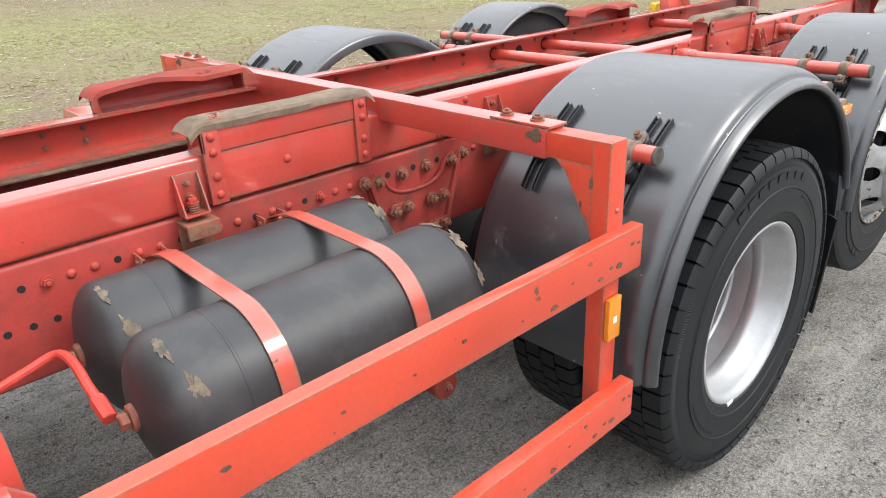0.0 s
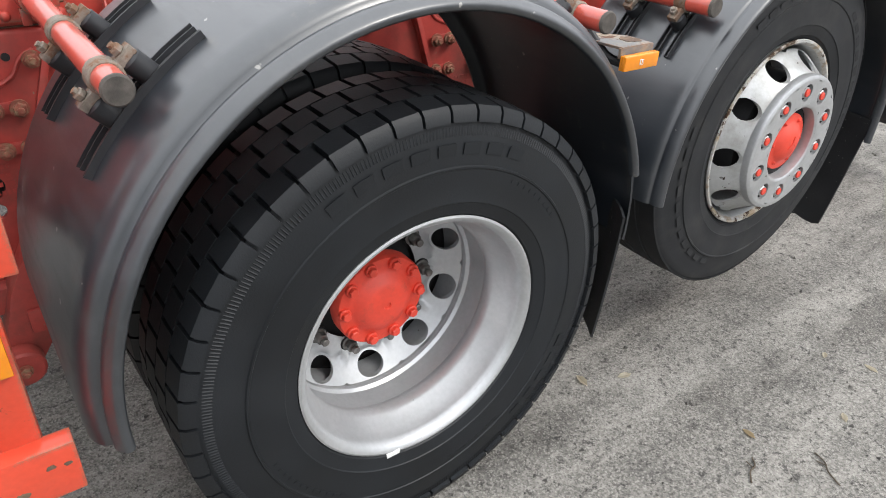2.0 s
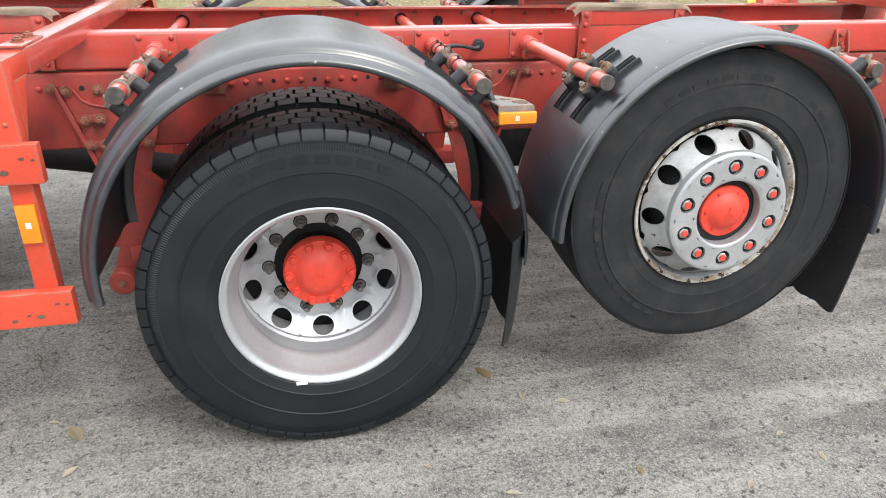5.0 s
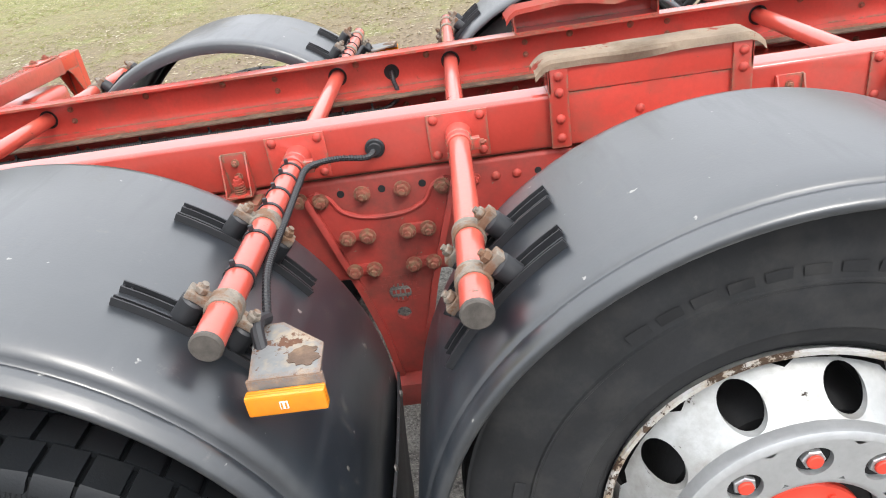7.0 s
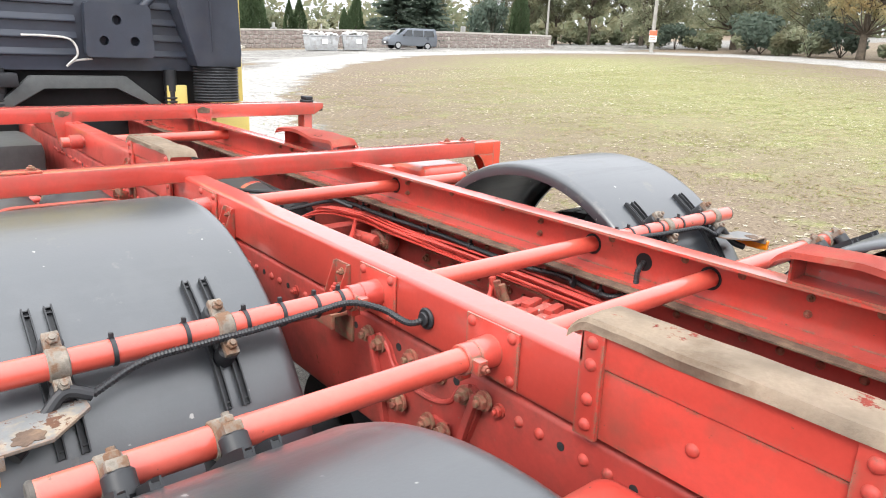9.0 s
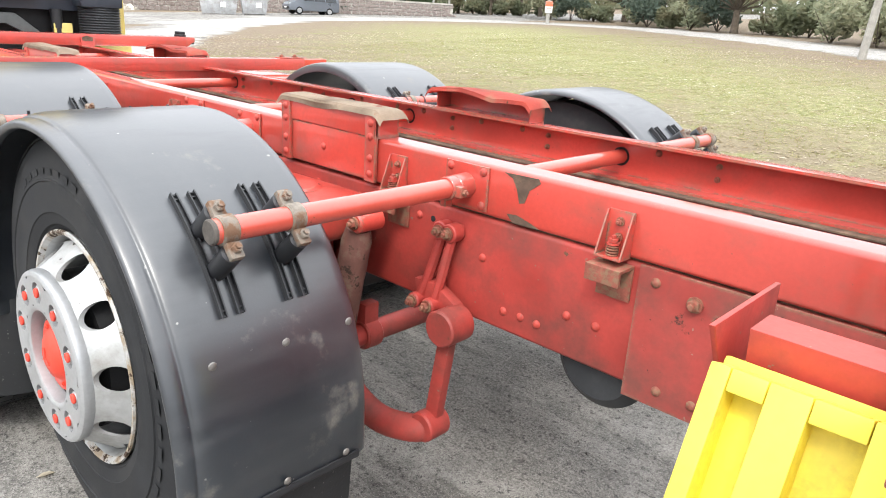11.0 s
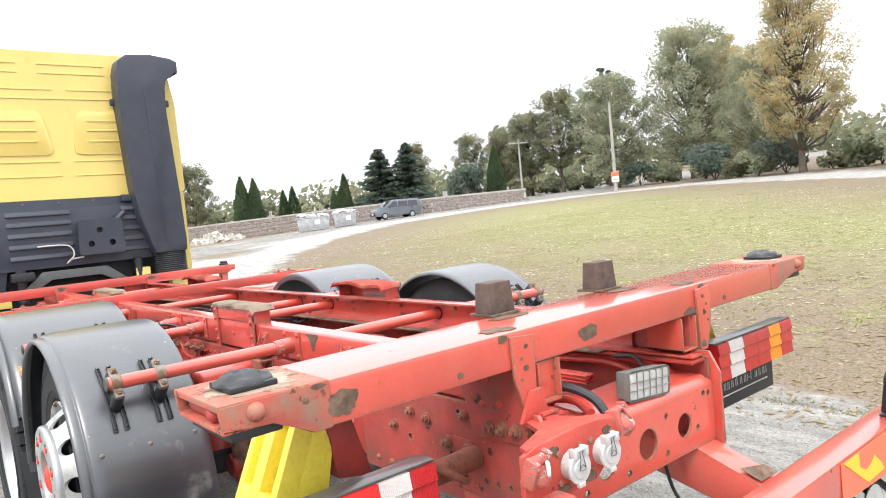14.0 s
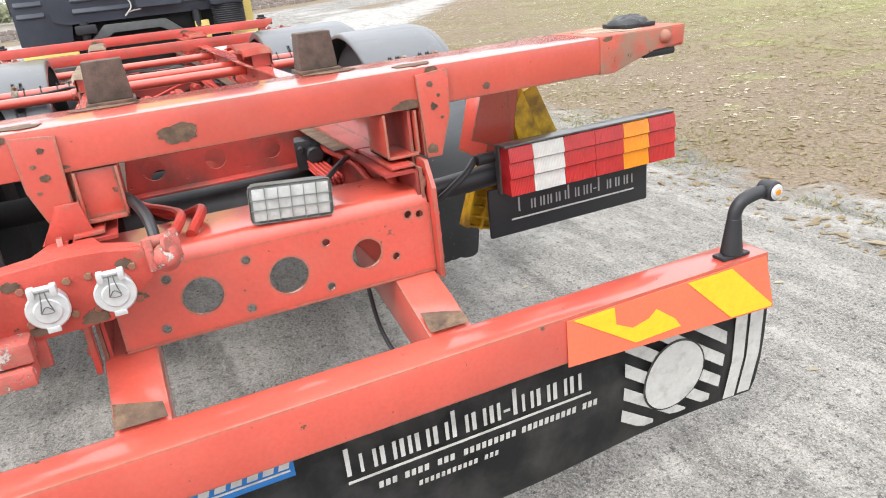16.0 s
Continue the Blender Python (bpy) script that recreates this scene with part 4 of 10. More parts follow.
# cast gussets below the rail, one before and one behind the drive axle
BOLT_CAST = data_of("bolt", hex_bolt(0.0145, 0.013, 0.007), bolt_rust)
# the casting's open holes are near-black discs too, shade as colour
CAST_HOLE = bmesh.new()
cyl(CAST_HOLE, (0, 0.001, 0), (0, -0.0012, 0), 0.0095, seg=14)
CAST_HOLE = data_of("bolt_hole", CAST_HOLE, dark)
for x, dz in ((-0.687, -0.020), (0.690, 0.0)):
    for s in (-1, 1):
        bm = bmesh.new()
        a, b2 = sorted((s * 0.3885, s * 0.402))
        ears = [(-0.192, 1.072), (-0.160, 1.085), (-0.128, 1.066), (-0.105, 1.030), (-0.060, 1.008), (0.0, 1.002), (0.060, 1.008), (0.105, 1.030), (0.128, 1.066), (0.160, 1.085), (0.192, 1.072)]
        side = [(0.183, 1.030), (0.150, 0.945), (0.128, 0.860), (0.098, 0.800), (0.068, 0.700), (0.045, 0.590), (0.040, 0.47)]
        outline = [(x + u, v + dz) for u, v in ears + side] + [(x - u, v + dz) for u, v in side[::-1]]
        holed_plate(bm, outline[::-1], [(x, 0.775 + dz, 0.030), (x, 0.712 + dz, 0.020)], "y", a, b2)
        # the window between the ribs
        ya, yb = sorted((s * 0.402, s * 0.416))
        for sg in (-1, 1):
            rib = [(0.192, 1.07), (0.176, 1.078), (0.128, 0.93), (0.088, 0.80), (0.052, 0.66), (0.024, 0.48), (0.044, 0.48), (0.070, 0.66), (0.102, 0.79), (0.142, 0.92)]
            prism(bm, [(x + sg * u, v + dz) for u, v in rib], "y", ya, yb, 0.003)
            for u0, u1, v in ((0.051, 0.103, 0.961), (0.051, 0.100, 0.863)):
                m = Matrix.Translation((x + sg * (u0 + u1) / 2, s * 0.407, v + dz))
                box(bm, -(u1 - u0) / 2, (u1 - u0) / 2, -0.006, 0.006, -0.014, 0.014, 0.004, m)
        tube(bm, [(x + u, s * 0.402, v + dz) for u, v in ears[1:-1]], 0.006, 8, 4)
        box(bm, x - 0.10, x + 0.10, min(s * 0.34, s * 0.46), max(s * 0.34, s * 0.46), 0.44, 0.515, 0.012)
        gus = part("frame_gusset", bm, red_dull, truck, "dull red cast V-shaped frame gusset with rusty bolts")
        spots = [(u, v) for u in (-0.15, -0.047, 0.053, 0.152) for v in (1.064,)] + [(u, v) for u in (-0.102, -0.051, 0.051, 0.102) for v in (0.960, 0.864)] + [(-0.200, 1.072), (0.205, 1.075)]
        for u, v in spots:
            yy = 0.402 if abs(u) > 0.1 or v < 1 else 0.389
            piece("bolt", BOLT_CAST, gus, Matrix.Translation((x + u, s * (0.414 if v < 1 else yy), v + dz)) @ turned((0, s, 0)) @ pose(0, 0, 0, 0, u * 700, 0))
        for u in (-0.10, 0.003, 0.104):
            piece("bolt_hole", CAST_HOLE, gus, Matrix.Translation((x + u, s * 0.3885, 1.070 + dz)) @ turned((0, s, 0)))
        if s < 0:
            rr = random.Random(5)
            bm = bmesh.new()
            for line in range(4):
                u = -0.055 if line < 2 else -0.02
                for k in range(8 - 2 * (line > 1)):
                    w = 0.007 + 0.004 * rr.random()
                    box(bm, x + u, x + u + w, -0.4032, -0.4015, 0.818 - 0.022 * line + dz, 0.829 - 0.022 * line + dz, 0)
                    u += w + 0.004
            tagged(part("cast_mark", bm, red_dull, gus, "raised unreadable casting marks"), kind="stuff")

# inside of the frame
for x, h in ((-1.9, 0.16), (-0.62, 0.14), (0.70, 0.14), (2.05, 0.15)):
    bm = bmesh.new()
    holed_plate(bm, [(-0.375, 0.86), (0.375, 0.86), (0.375, 0.86 + h), (-0.375, 0.86 + h)], [(-0.18, 0.86 + h / 2, 0.035), (0.0, 0.86 + h / 2, 0.035), (0.18, 0.86 + h / 2, 0.035)], "x", x, x + 0.008)
    box(bm, x - 0.06, x + 0.008, -0.375, 0.375, 0.86 + h, 0.868 + h, 0.002)
    part("crossmember", bm, red_dull, truck)
bm = bmesh.new()
holed_plate(bm, [(-0.375, 0.975), (0.375, 0.975), (0.375, 1.10), (-0.375, 1.10)], [(y, 1.045, 0.036) for y in (-0.20, 0.0, 0.19)] + [(y, 1.0, 0.006) for y in (-0.28, -0.1, 0.1, 0.28)], "x", 2.40, 2.408)
box(bm, 2.34, 2.408, -0.375, 0.375, 1.10, 1.108, 0.002)
box(bm, 2.4085, 2.47, -0.375, 0.375, 0.968, 0.976, 0.002)
part("crossmember", bm, red_dull, truck, "dull red holed crossmember")
bm = bmesh.new()
cyl(bm, (2.33, -0.36, 0.83), (2.33, 0.36, 0.83), 0.125, seg=32, bev=0.03)
part("rear_air_tank", bm, tank_black, truck, "black tank below the crossmember")
bm = bmesh.new()
tube(bm, [(1.63, 0.10, 0.70), (1.63, 0.10, 1.06)], 0.165, 32, 1)
cyl(bm, (1.63, 0.10, 1.06), (1.63, 0.10, 1.084), 0.165, 0.13, seg=40)
cyl(bm, (1.63, 0.10, 1.084), (1.63, 0.10, 1.092), 0.13, 0.09, seg=40)
dome_part = part("air_reservoir", bm, red, truck, "round-topped red reservoir")
bolts(BOLT_RED, dome_part, [(1.605, 0.13, 1.092)], (0, 0, 1))
for s in (-1, 1):
    bm = bmesh.new()
    box(bm, 1.18, 1.60, sorted((s * 0.401, s * 0.68))[0], sorted((s * 0.401, s * 0.68))[1], 0.97, 1.088, 0.045, seg=5)
    cyl(bm, (1.35, s * 0.54, 0.62), (1.35, s * 0.54, 1.03), 0.13, seg=28)
    cyl(bm, (1.38, s * 0.55, 1.085), (1.38, s * 0.55, 1.096), 0.085, 0.075, seg=28, bev=0.004)
    part("air_spring_bracket", bm, red, truck, "red pressed bracket over the air spring")
    bm = bmesh.new()
    prism(bm, [(1.80, s * 0.20), (2.10, s * 0.34), (2.10, s * 0.365), (1.70, s * 0.365), (1.72, s * 0.30)], "z", 1.066, 1.074, 0.002)
    gp = part("corner_gusset", bm, red, truck)
    bolts(RIVET, gp, [(1.80, s * 0.33, 1.074), (1.86, s * 0.34, 1.074), (1.86, s * 0.31, 1.074), (1.93, s * 0.335, 1.074)], (0, 0, 1), "rivet")
for k in range(12):
    yy, zz = 0.262 + 0.0135 * (k % 4), 1.026 + 0.0125 * (k // 4)
    w = 0.009 * math.sin(k * 2.1)
    bm = bmesh.new()
    tube(bm, [(-0.82, 0.02 + 0.02 * k, zz - 0.03), (-0.79, yy - 0.06, zz), (-0.6, yy + 0.01 + w, zz), (-0.35, yy - w, zz + w), (0.0, yy + w, zz - w), (0.4, yy - w, zz), (0.8, yy + 0.004, zz - 0.008), (1.2, yy + 0.01, zz - 0.02), (2.2, yy + 0.02, zz - 0.04), (2.9, yy, zz - 0.03)], 0.0046, 6, 6)
    part("air_line", bm, cable_red, truck, "red-sprayed air line in the loom")
bm = bmesh.new()
conduit(bm, [(-0.80, -0.25, 1.03), (-0.80, 0.087, 1.06), (-0.815, 0.24, 1.068), (-0.74, 0.30, 1.072), (-0.495, 0.292, 1.074), (-0.137, 0.304, 1.074), (0.148, 0.296, 1.072), (0.319, 0.289, 1.074), (0.45, 0.325, 1.072), (0.588, 0.301, 1.072), (0.66, 0.300, 1.074), (0.71, 0.325, 1.10), (0.70, 0.352, 1.15), (0.696, 0.384, 1.172)], 0.0088, 0.004)
loom = part("corrugated_conduit", bm, black_plastic, truck, "black corrugated conduit tied over the red loom")
for x in (-0.62, -0.40, -0.18, 0.06, 0.27, 0.52, 0.62):
    bm = bmesh.new()
    cyl(bm, (x - 0.004, 0.300, 1.073), (x + 0.004, 0.300, 1.073), 0.0135, seg=12)
    box(bm, x - 0.003, x + 0.003, 0.296, 0.304, 1.084, 1.098, 0.001)
    part("cable_tie", bm, black_plastic, loom)
# discs on the rail paint the shade in the gap round each tube
for x in (*ROD_X, 0.696):
    for s in (1,):
        bm = bmesh.new()
        cyl(bm, (x, 0.3838, ROD_Z if x != 0.696 else 1.172), (x, 0.3825, ROD_Z if x != 0.696 else 1.172), 0.0315 if x != 0.696 else 0.026, seg=24)
        part("tube_hole", bm, dark, sub_rail[1], "near-black disc for the shade in the gap round the tube")
# a shorter tube between the rails ahead of the load pads
bm = bmesh.new()
cyl(bm, (-2.22, -0.50, 1.185), (-2.22, 0.43, 1.185), 0.027, seg=22, bev=0.003)
tb = part("cross_tube", bm, red_worn, truck, "short red cross tube")
bm = bmesh.new()
cyl(bm, (-2.22, -0.40, 1.185), (-2.22, -0.46, 1.185), 0.036, seg=20, bev=0.003)
part("collar", bm, bolt_red, tb)
# boxes outside the far rail
bm = bmesh.new()
box(bm, -1.10, -0.72, 0.70, 0.98, 0.99, 1.195, 0.045, seg=4)
bx = part("battery_lid", bm, red_worn, truck, "faded orange-red moulded lid")
bm = bmesh.new()
box(bm, -1.16, -0.72, 0.68, 1.0, 0.62, 0.988, 0.02)
part("battery_tray", bm, black_plastic, bx, "black tray")
bm = bmesh.new()
box(bm, -2.60, -2.15, 0.50, 0.98, 0.70, 1.12, 0.03, seg=3)
part("side_tank", bm, white_paint, truck, "white box behind the side guard")
for pts in ([(-0.6, 0.25, 1.03), (-0.4, 0.1, 1.02), (-0.2, -0.1, 0.98), (-0.1, -0.28, 0.95)], [(0.2, 0.28, 1.02), (0.3, 0.15, 0.97), (0.25, 0.0, 0.93)], [(-1.5, 0.27, 1.02), (-1.3, 0.1, 1.03), (-1.15, -0.12, 1.0), (-1.1, -0.30, 0.98)], [(0.45, 0.29, 1.0), (0.52, 0.1, 1.02), (0.5, -0.1, 1.0)]):
    bm = bmesh.new()
    tube(bm, pts, 0.008, 8)
    part("air_line", bm, cable_red, truck, "red-sprayed branch line")

# drilled angle with bolts low on the far rail's inner side, and the axle rod's joint
bm = bmesh.new()
holed_plate(bm, [(-0.30, 0.905), (0.42, 0.905), (0.42, 0.968), (-0.30, 0.968)], [(-0.26 + 0.075 * i, 0.937, 0.010) for i in range(9) if i % 3 == 1], "y", 0.366, 0.374)
box(bm, -0.30, 0.42, 0.325, 0.3745, 0.897, 0.905, 0.002)
angle = part("drilled_angle", bm, red_grime, truck, "rust-stained drilled angle inside the rail")
bolts(BOLT_BIG, angle, [(-0.26 + 0.075 * i, 0.366, 0.937) for i in range(9) if i % 3 != 1], (0, -1, 0))
bolts(BOLT_BIG, main_rail[1], [(-0.52 + 0.11 * i, 0.372, 1.008 - 0.012 * (i % 2)) for i in range(11)], (0, -1, 0))
bm = bmesh.new()
cyl(bm, (-0.50, 0.285, 0.955), (-0.50, 0.372, 0.955), 0.052, seg=22, bev=0.008)
box(bm, -0.565, -0.435, 0.300, 0.340, 0.915, 0.995, 0.010)
tube(bm, [(-0.50, 0.30, 0.955), (-0.44, 0.20, 0.925), (-0.30, 0.05, 0.86)], 0.030, 14, 4)
rod_joint = part("axle_rod_joint", bm, red_grime, truck, "red axle rod joint on the far rail")
bolts(BOLT_CAST, rod_joint, [(-0.548, 0.300, 0.955), (-0.452, 0.300, 0.955)], (0, -1, 0))
bm = bmesh.new()
tube(bm, [(-2.2, 0.15, 1.02), (-1.6, 0.22, 1.05), (-1.1, 0.16, 1.06), (-0.86, 0.05, 1.06)], 0.008, 8, 8)
part("black_cable", bm, black_plastic, truck, "black corrugated cable")
bm = bmesh.new()
tube(bm, [(-1.5, -0.1, 1.06), (-1.1, 0.05, 1.08), (-0.85, 0.2, 1.10), (-0.7, 0.30, 1.06)], 0.009, 8, 8)
part("black_cable", bm, black_plastic, truck, "black corrugated cable")
VB = Matrix.Translation((0.555, 0.105, 1.0)) @ pose(0, 0, 0, 0, 0, 12)
bm = bmesh.new()
box(bm, -0.095, 0.095, -0.085, 0.085, -0.06, 0.005, 0.008, VB)
vb = part("valve_block", bm, bolt_red, truck, "overpainted ribbed valve block")
for k in range(5):
    for q in range(2):
        bm = bmesh.new()
        box(bm, -0.088 + 0.036 * k, -0.060 + 0.036 * k, -0.078 + 0.082 * q, -0.004 + 0.082 * q, 0.0055, 0.05 - 0.008 * ((k + q) % 2), 0.006, VB)
        part("valve_rib", bm, bolt_red if (k + q) % 3 else red_peeled, vb)
for k in range(4):
    bm = bmesh.new()
    cyl(bm, VB @ Vector((-0.07 + 0.045 * k, -0.085, -0.02)), VB @ Vector((-0.07 + 0.045 * k, -0.125, -0.02)), 0.013, seg=10, bev=0.002)
    part("valve_port", bm, red_peeled if k % 2 else bolt_red, vb)
for k in range(3):
    bm = bmesh.new()
    cyl(bm, (0.27 + 0.035 * k, 0.235 - 0.012 * k, 0.97), (0.25 + 0.035 * k, 0.225 - 0.012 * k, 1.03), 0.012, seg=10, bev=0.002)
    part("valve_port", bm, bolt_rust if k else bolt_red, truck)
bm = bmesh.new()
cyl(bm, (-0.51, 0.20, 0.90), (-0.51, 0.215, 1.0), 0.03, seg=16, bev=0.006)
cyl(bm, (-0.56, 0.212, 0.985), (-0.42, 0.232, 0.985), 0.024, seg=14, bev=0.005)
part("ball_joint", bm, bolt_red, truck, "red ball joint")

bm = bmesh.new()
for x, y in ((-0.28, 0.05), (0.32, -0.12), (-0.15, -0.15)):
    cyl(bm, (x, y, 0.92), (x + 0.05, y + 0.04, 1.0), 0.030, seg=12, bev=0.004)
    cyl(bm, (x - 0.05, y, 0.98), (x + 0.07, y, 0.98), 0.020, seg=12, bev=0.003)
part("pipe_fitting", bm, bolt_red, truck)
bm = bmesh.new()
cyl(bm, (-1.80, 0.20, 0.94), (-0.98, 0.17, 0.94), 0.12, seg=32, bev=0.035)
inner_tank = part("inner_air_tank", bm, tank_black, truck, "black air tank between the rails")
bm = bmesh.new()
cyl(bm, (-1.42, 0.187, 0.94), (-1.38, 0.186, 0.94), 0.1225, seg=32, bev=0.001)
part("strap", bm, red_worn, inner_tank, "red tank strap")
# plain block whose near-black colour carries the shade between the rails
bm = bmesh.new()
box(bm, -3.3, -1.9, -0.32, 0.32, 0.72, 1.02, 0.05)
part("gearbox", bm, dark, truck, "gearbox block between the rails, near-black for the shade there")
# both axles get the shade under the frame from the same near-black
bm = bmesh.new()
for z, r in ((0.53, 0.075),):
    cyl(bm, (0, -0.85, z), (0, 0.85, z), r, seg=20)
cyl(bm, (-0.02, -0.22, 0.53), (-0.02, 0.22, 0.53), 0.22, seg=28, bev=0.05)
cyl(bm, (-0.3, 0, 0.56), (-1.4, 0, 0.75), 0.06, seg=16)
part("drive_axle", bm, dark, truck, "drive axle and propeller shaft, near-black for the shade there")
bm = bmesh.new()
cyl(bm, (1.555, -0.52, 0.635), (1.555, 0.52, 0.635), 0.034, seg=20, bev=0.004)
for yy in (-0.40, 0.40):
    cyl(bm, (1.555, yy - 0.03, 0.635), (1.555, yy + 0.03, 0.635), 0.048, seg=20, bev=0.005)
    box(bm, 1.535, 1.575, yy - 0.028, yy + 0.028, 0.60, 0.74, 0.006)
part("stabiliser_tube", bm, red_dull, truck, "dull red stabiliser tube across the axle")
bm = bmesh.new()
cyl(bm, (1.35, -0.95, 0.755), (1.35, 0.95, 0.755), 0.06, seg=20)
box(bm, 1.20, 1.50, -0.62, -0.42, 0.60, 0.70, 0.02)
box(bm, 1.20, 1.50, 0.42, 0.62, 0.60, 0.70, 0.02)
part("tag_axle", bm, dark, truck, "lifted tag axle, near-black for the shade there")
for s in (-1, 1):
    bm = bmesh.new()
    tube(bm, [(1.54, s * 0.53, 0.66), (1.565, s * 0.52, 0.59), (1.62, s * 0.52, 0.515), (1.74, s * 0.515, 0.468), (1.86, s * 0.49, 0.478), (1.905, s * 0.46, 0.50)], 0.040, 16, 6)
    cyl(bm, (1.545, s * 0.50, 0.64), (1.545, s * 0.57, 0.64), 0.052, seg=20, bev=0.006)
    part("stabiliser_bar", bm, red_dull, truck, "bent red stabiliser bar")
    for dx in (-0.025, 0.03):
        bm = bmesh.new()
        tube(bm, [(1.877 + dx * 0.6, s * 0.41, 1.05), (1.855 + dx * 0.8, s * 0.425, 0.93), (1.836 + dx, s * 0.44, 0.845)], 0.014, 8, 4)
        cyl(bm, (1.877 + dx * 0.6, s * 0.392, 1.05), (1.877 + dx * 0.6, s * 0.43, 1.05), 0.026, seg=16, bev=0.003)
        cyl(bm, (1.836 + dx, s * 0.42, 0.845), (1.836 + dx, s * 0.465, 0.845), 0.022, seg=14, bev=0.003)
        hang = part("hanger", bm, red_dull, truck)
        bolts(BOLT_BIG, hang, [(1.877 + dx * 0.6, s * 0.43, 1.05), (1.836 + dx, s * 0.465, 0.845)], (0, s, 0))
    bm = bmesh.new()
    prism(bm, [(1.925, 0.82), (1.965, 0.81), (1.925, 0.49), (1.880, 0.49)], "y", s * 0.455 - 0.016, s * 0.455 + 0.016, 0.006)
    cyl(bm, (1.90, s * 0.42, 0.50), (1.90, s * 0.50, 0.50), 0.044, seg=20, bev=0.005)
    cyl(bm, (1.945, s * 0.41, 0.815), (1.945, s * 0.50, 0.815), 0.050, seg=22, bev=0.005)
    prism(bm, [(1.785, 0.90), (1.86, 0.905), (1.94, 0.865), (1.985, 0.82), (1.95, 0.775), (1.87, 0.80), (1.80, 0.835)], "y", s * 0.42 - 0.018, s * 0.42 + 0.018, 0.008)
    part("link_rod", bm, red_dull, truck)
    bm = bmesh.new()
    # a dust tube with a torn foot over the thinner damper
    axis = Vector((-0.18, s * 0.04, -1.0)).normalized()
    top = Vector((1.632, s * 0.510, 1.015))
    d_, u_, v_ = frame_of(top, top + axis)
    rings = []
    for i in range(9):
        ring = []
        for q in range(26):
            a = 2 * math.pi * q / 26
            torn = 0.035 * noise.noise((math.cos(a) * 2.2, math.sin(a) * 2.2, 3.0 + s)) if i == 8 else 0.0
            r = 0.043 + 0.0022 * noise.noise((math.cos(a) * 2, math.sin(a) * 2, i * 0.9)) - (0.008 if i == 0 else 0)
            ring.append(bm.verts.new(top + axis * (0.040 * i + torn) + (u_ * math.cos(a) + v_ * math.sin(a)) * r))
        rings.append(ring)
    for a, b in zip(rings, rings[1:]):
        for q in range(26):
            bm.faces.new((a[q], a[(q + 1) % 26], b[(q + 1) % 26], b[q]))
    bm.faces.new(rings[0][::-1])
    cyl(bm, top + axis * 0.25, top + axis * 0.42, 0.033, seg=18, bev=0.005)
    sa = part("shock_absorber", bm, shock_rust, truck, "rust-flaked red-brown shock absorber")
    bm = bmesh.new()
    cyl(bm, (1.655, s * 0.455, 1.040), (1.655, s * 0.545, 1.040), 0.030, seg=20, bev=0.006)
    prism(bm, [(1.50, 1.005), (1.57, 1.052), (1.64, 1.068), (1.67, 1.05), (1.655, 1.012), (1.60, 1.0), (1.53, 0.96)], "y", s * 0.50 - 0.022, s * 0.50 + 0.022, 0.008)
    part("mounting_eye", bm, red, sa, "red mounting eye")
    bolts(BOLT_BIG, sa, [(1.655, s * 0.545, 1.040)], (0, s, 0))
    bm = bmesh.new()
    prism(bm, [(-0.60, 0.75), (-0.72, 0.52), (-0.78, 0.33), (-0.70, 0.30), (-0.62, 0.42), (-0.55, 0.70)], "y", s * 0.47 - 0.04, s * 0.47 + 0.04, 0.008)
    cyl(bm, (-0.74, s * 0.40, 0.33), (-0.74, s * 0.56, 0.33), 0.05, seg=18, bev=0.006)
    part("spring_hanger", bm, red_dull, truck, "red spring hanger with rusty bolt")
    bolts(BOLT_BIG, truck, [(-0.74, s * 0.56, 0.33)], (0, s, 0))
    bm = bmesh.new()
    box(bm, -0.70, 0.55, s * 0.48 - 0.04, s * 0.48 + 0.04, 0.40, 0.47, 0.01)
    part("trailing_arm", bm, red_dull, truck)

# rail scab where the paint has come off down to the steel
for pts in ([(2.033, 1.236), (2.06, 1.225), (2.075, 1.20), (2.085, 1.168), (2.10, 1.172), (2.112, 1.205), (2.142, 1.228), (2.135, 1.238)], [(2.05, 1.135), (2.08, 1.138), (2.12, 1.128), (2.15, 1.118), (2.07, 1.117)]):
    bm = bmesh.new()
    prism(bm, pts, "y", -0.3935, -0.3922)
    part("rust_patch", bm, rust, sub_rail[-1])

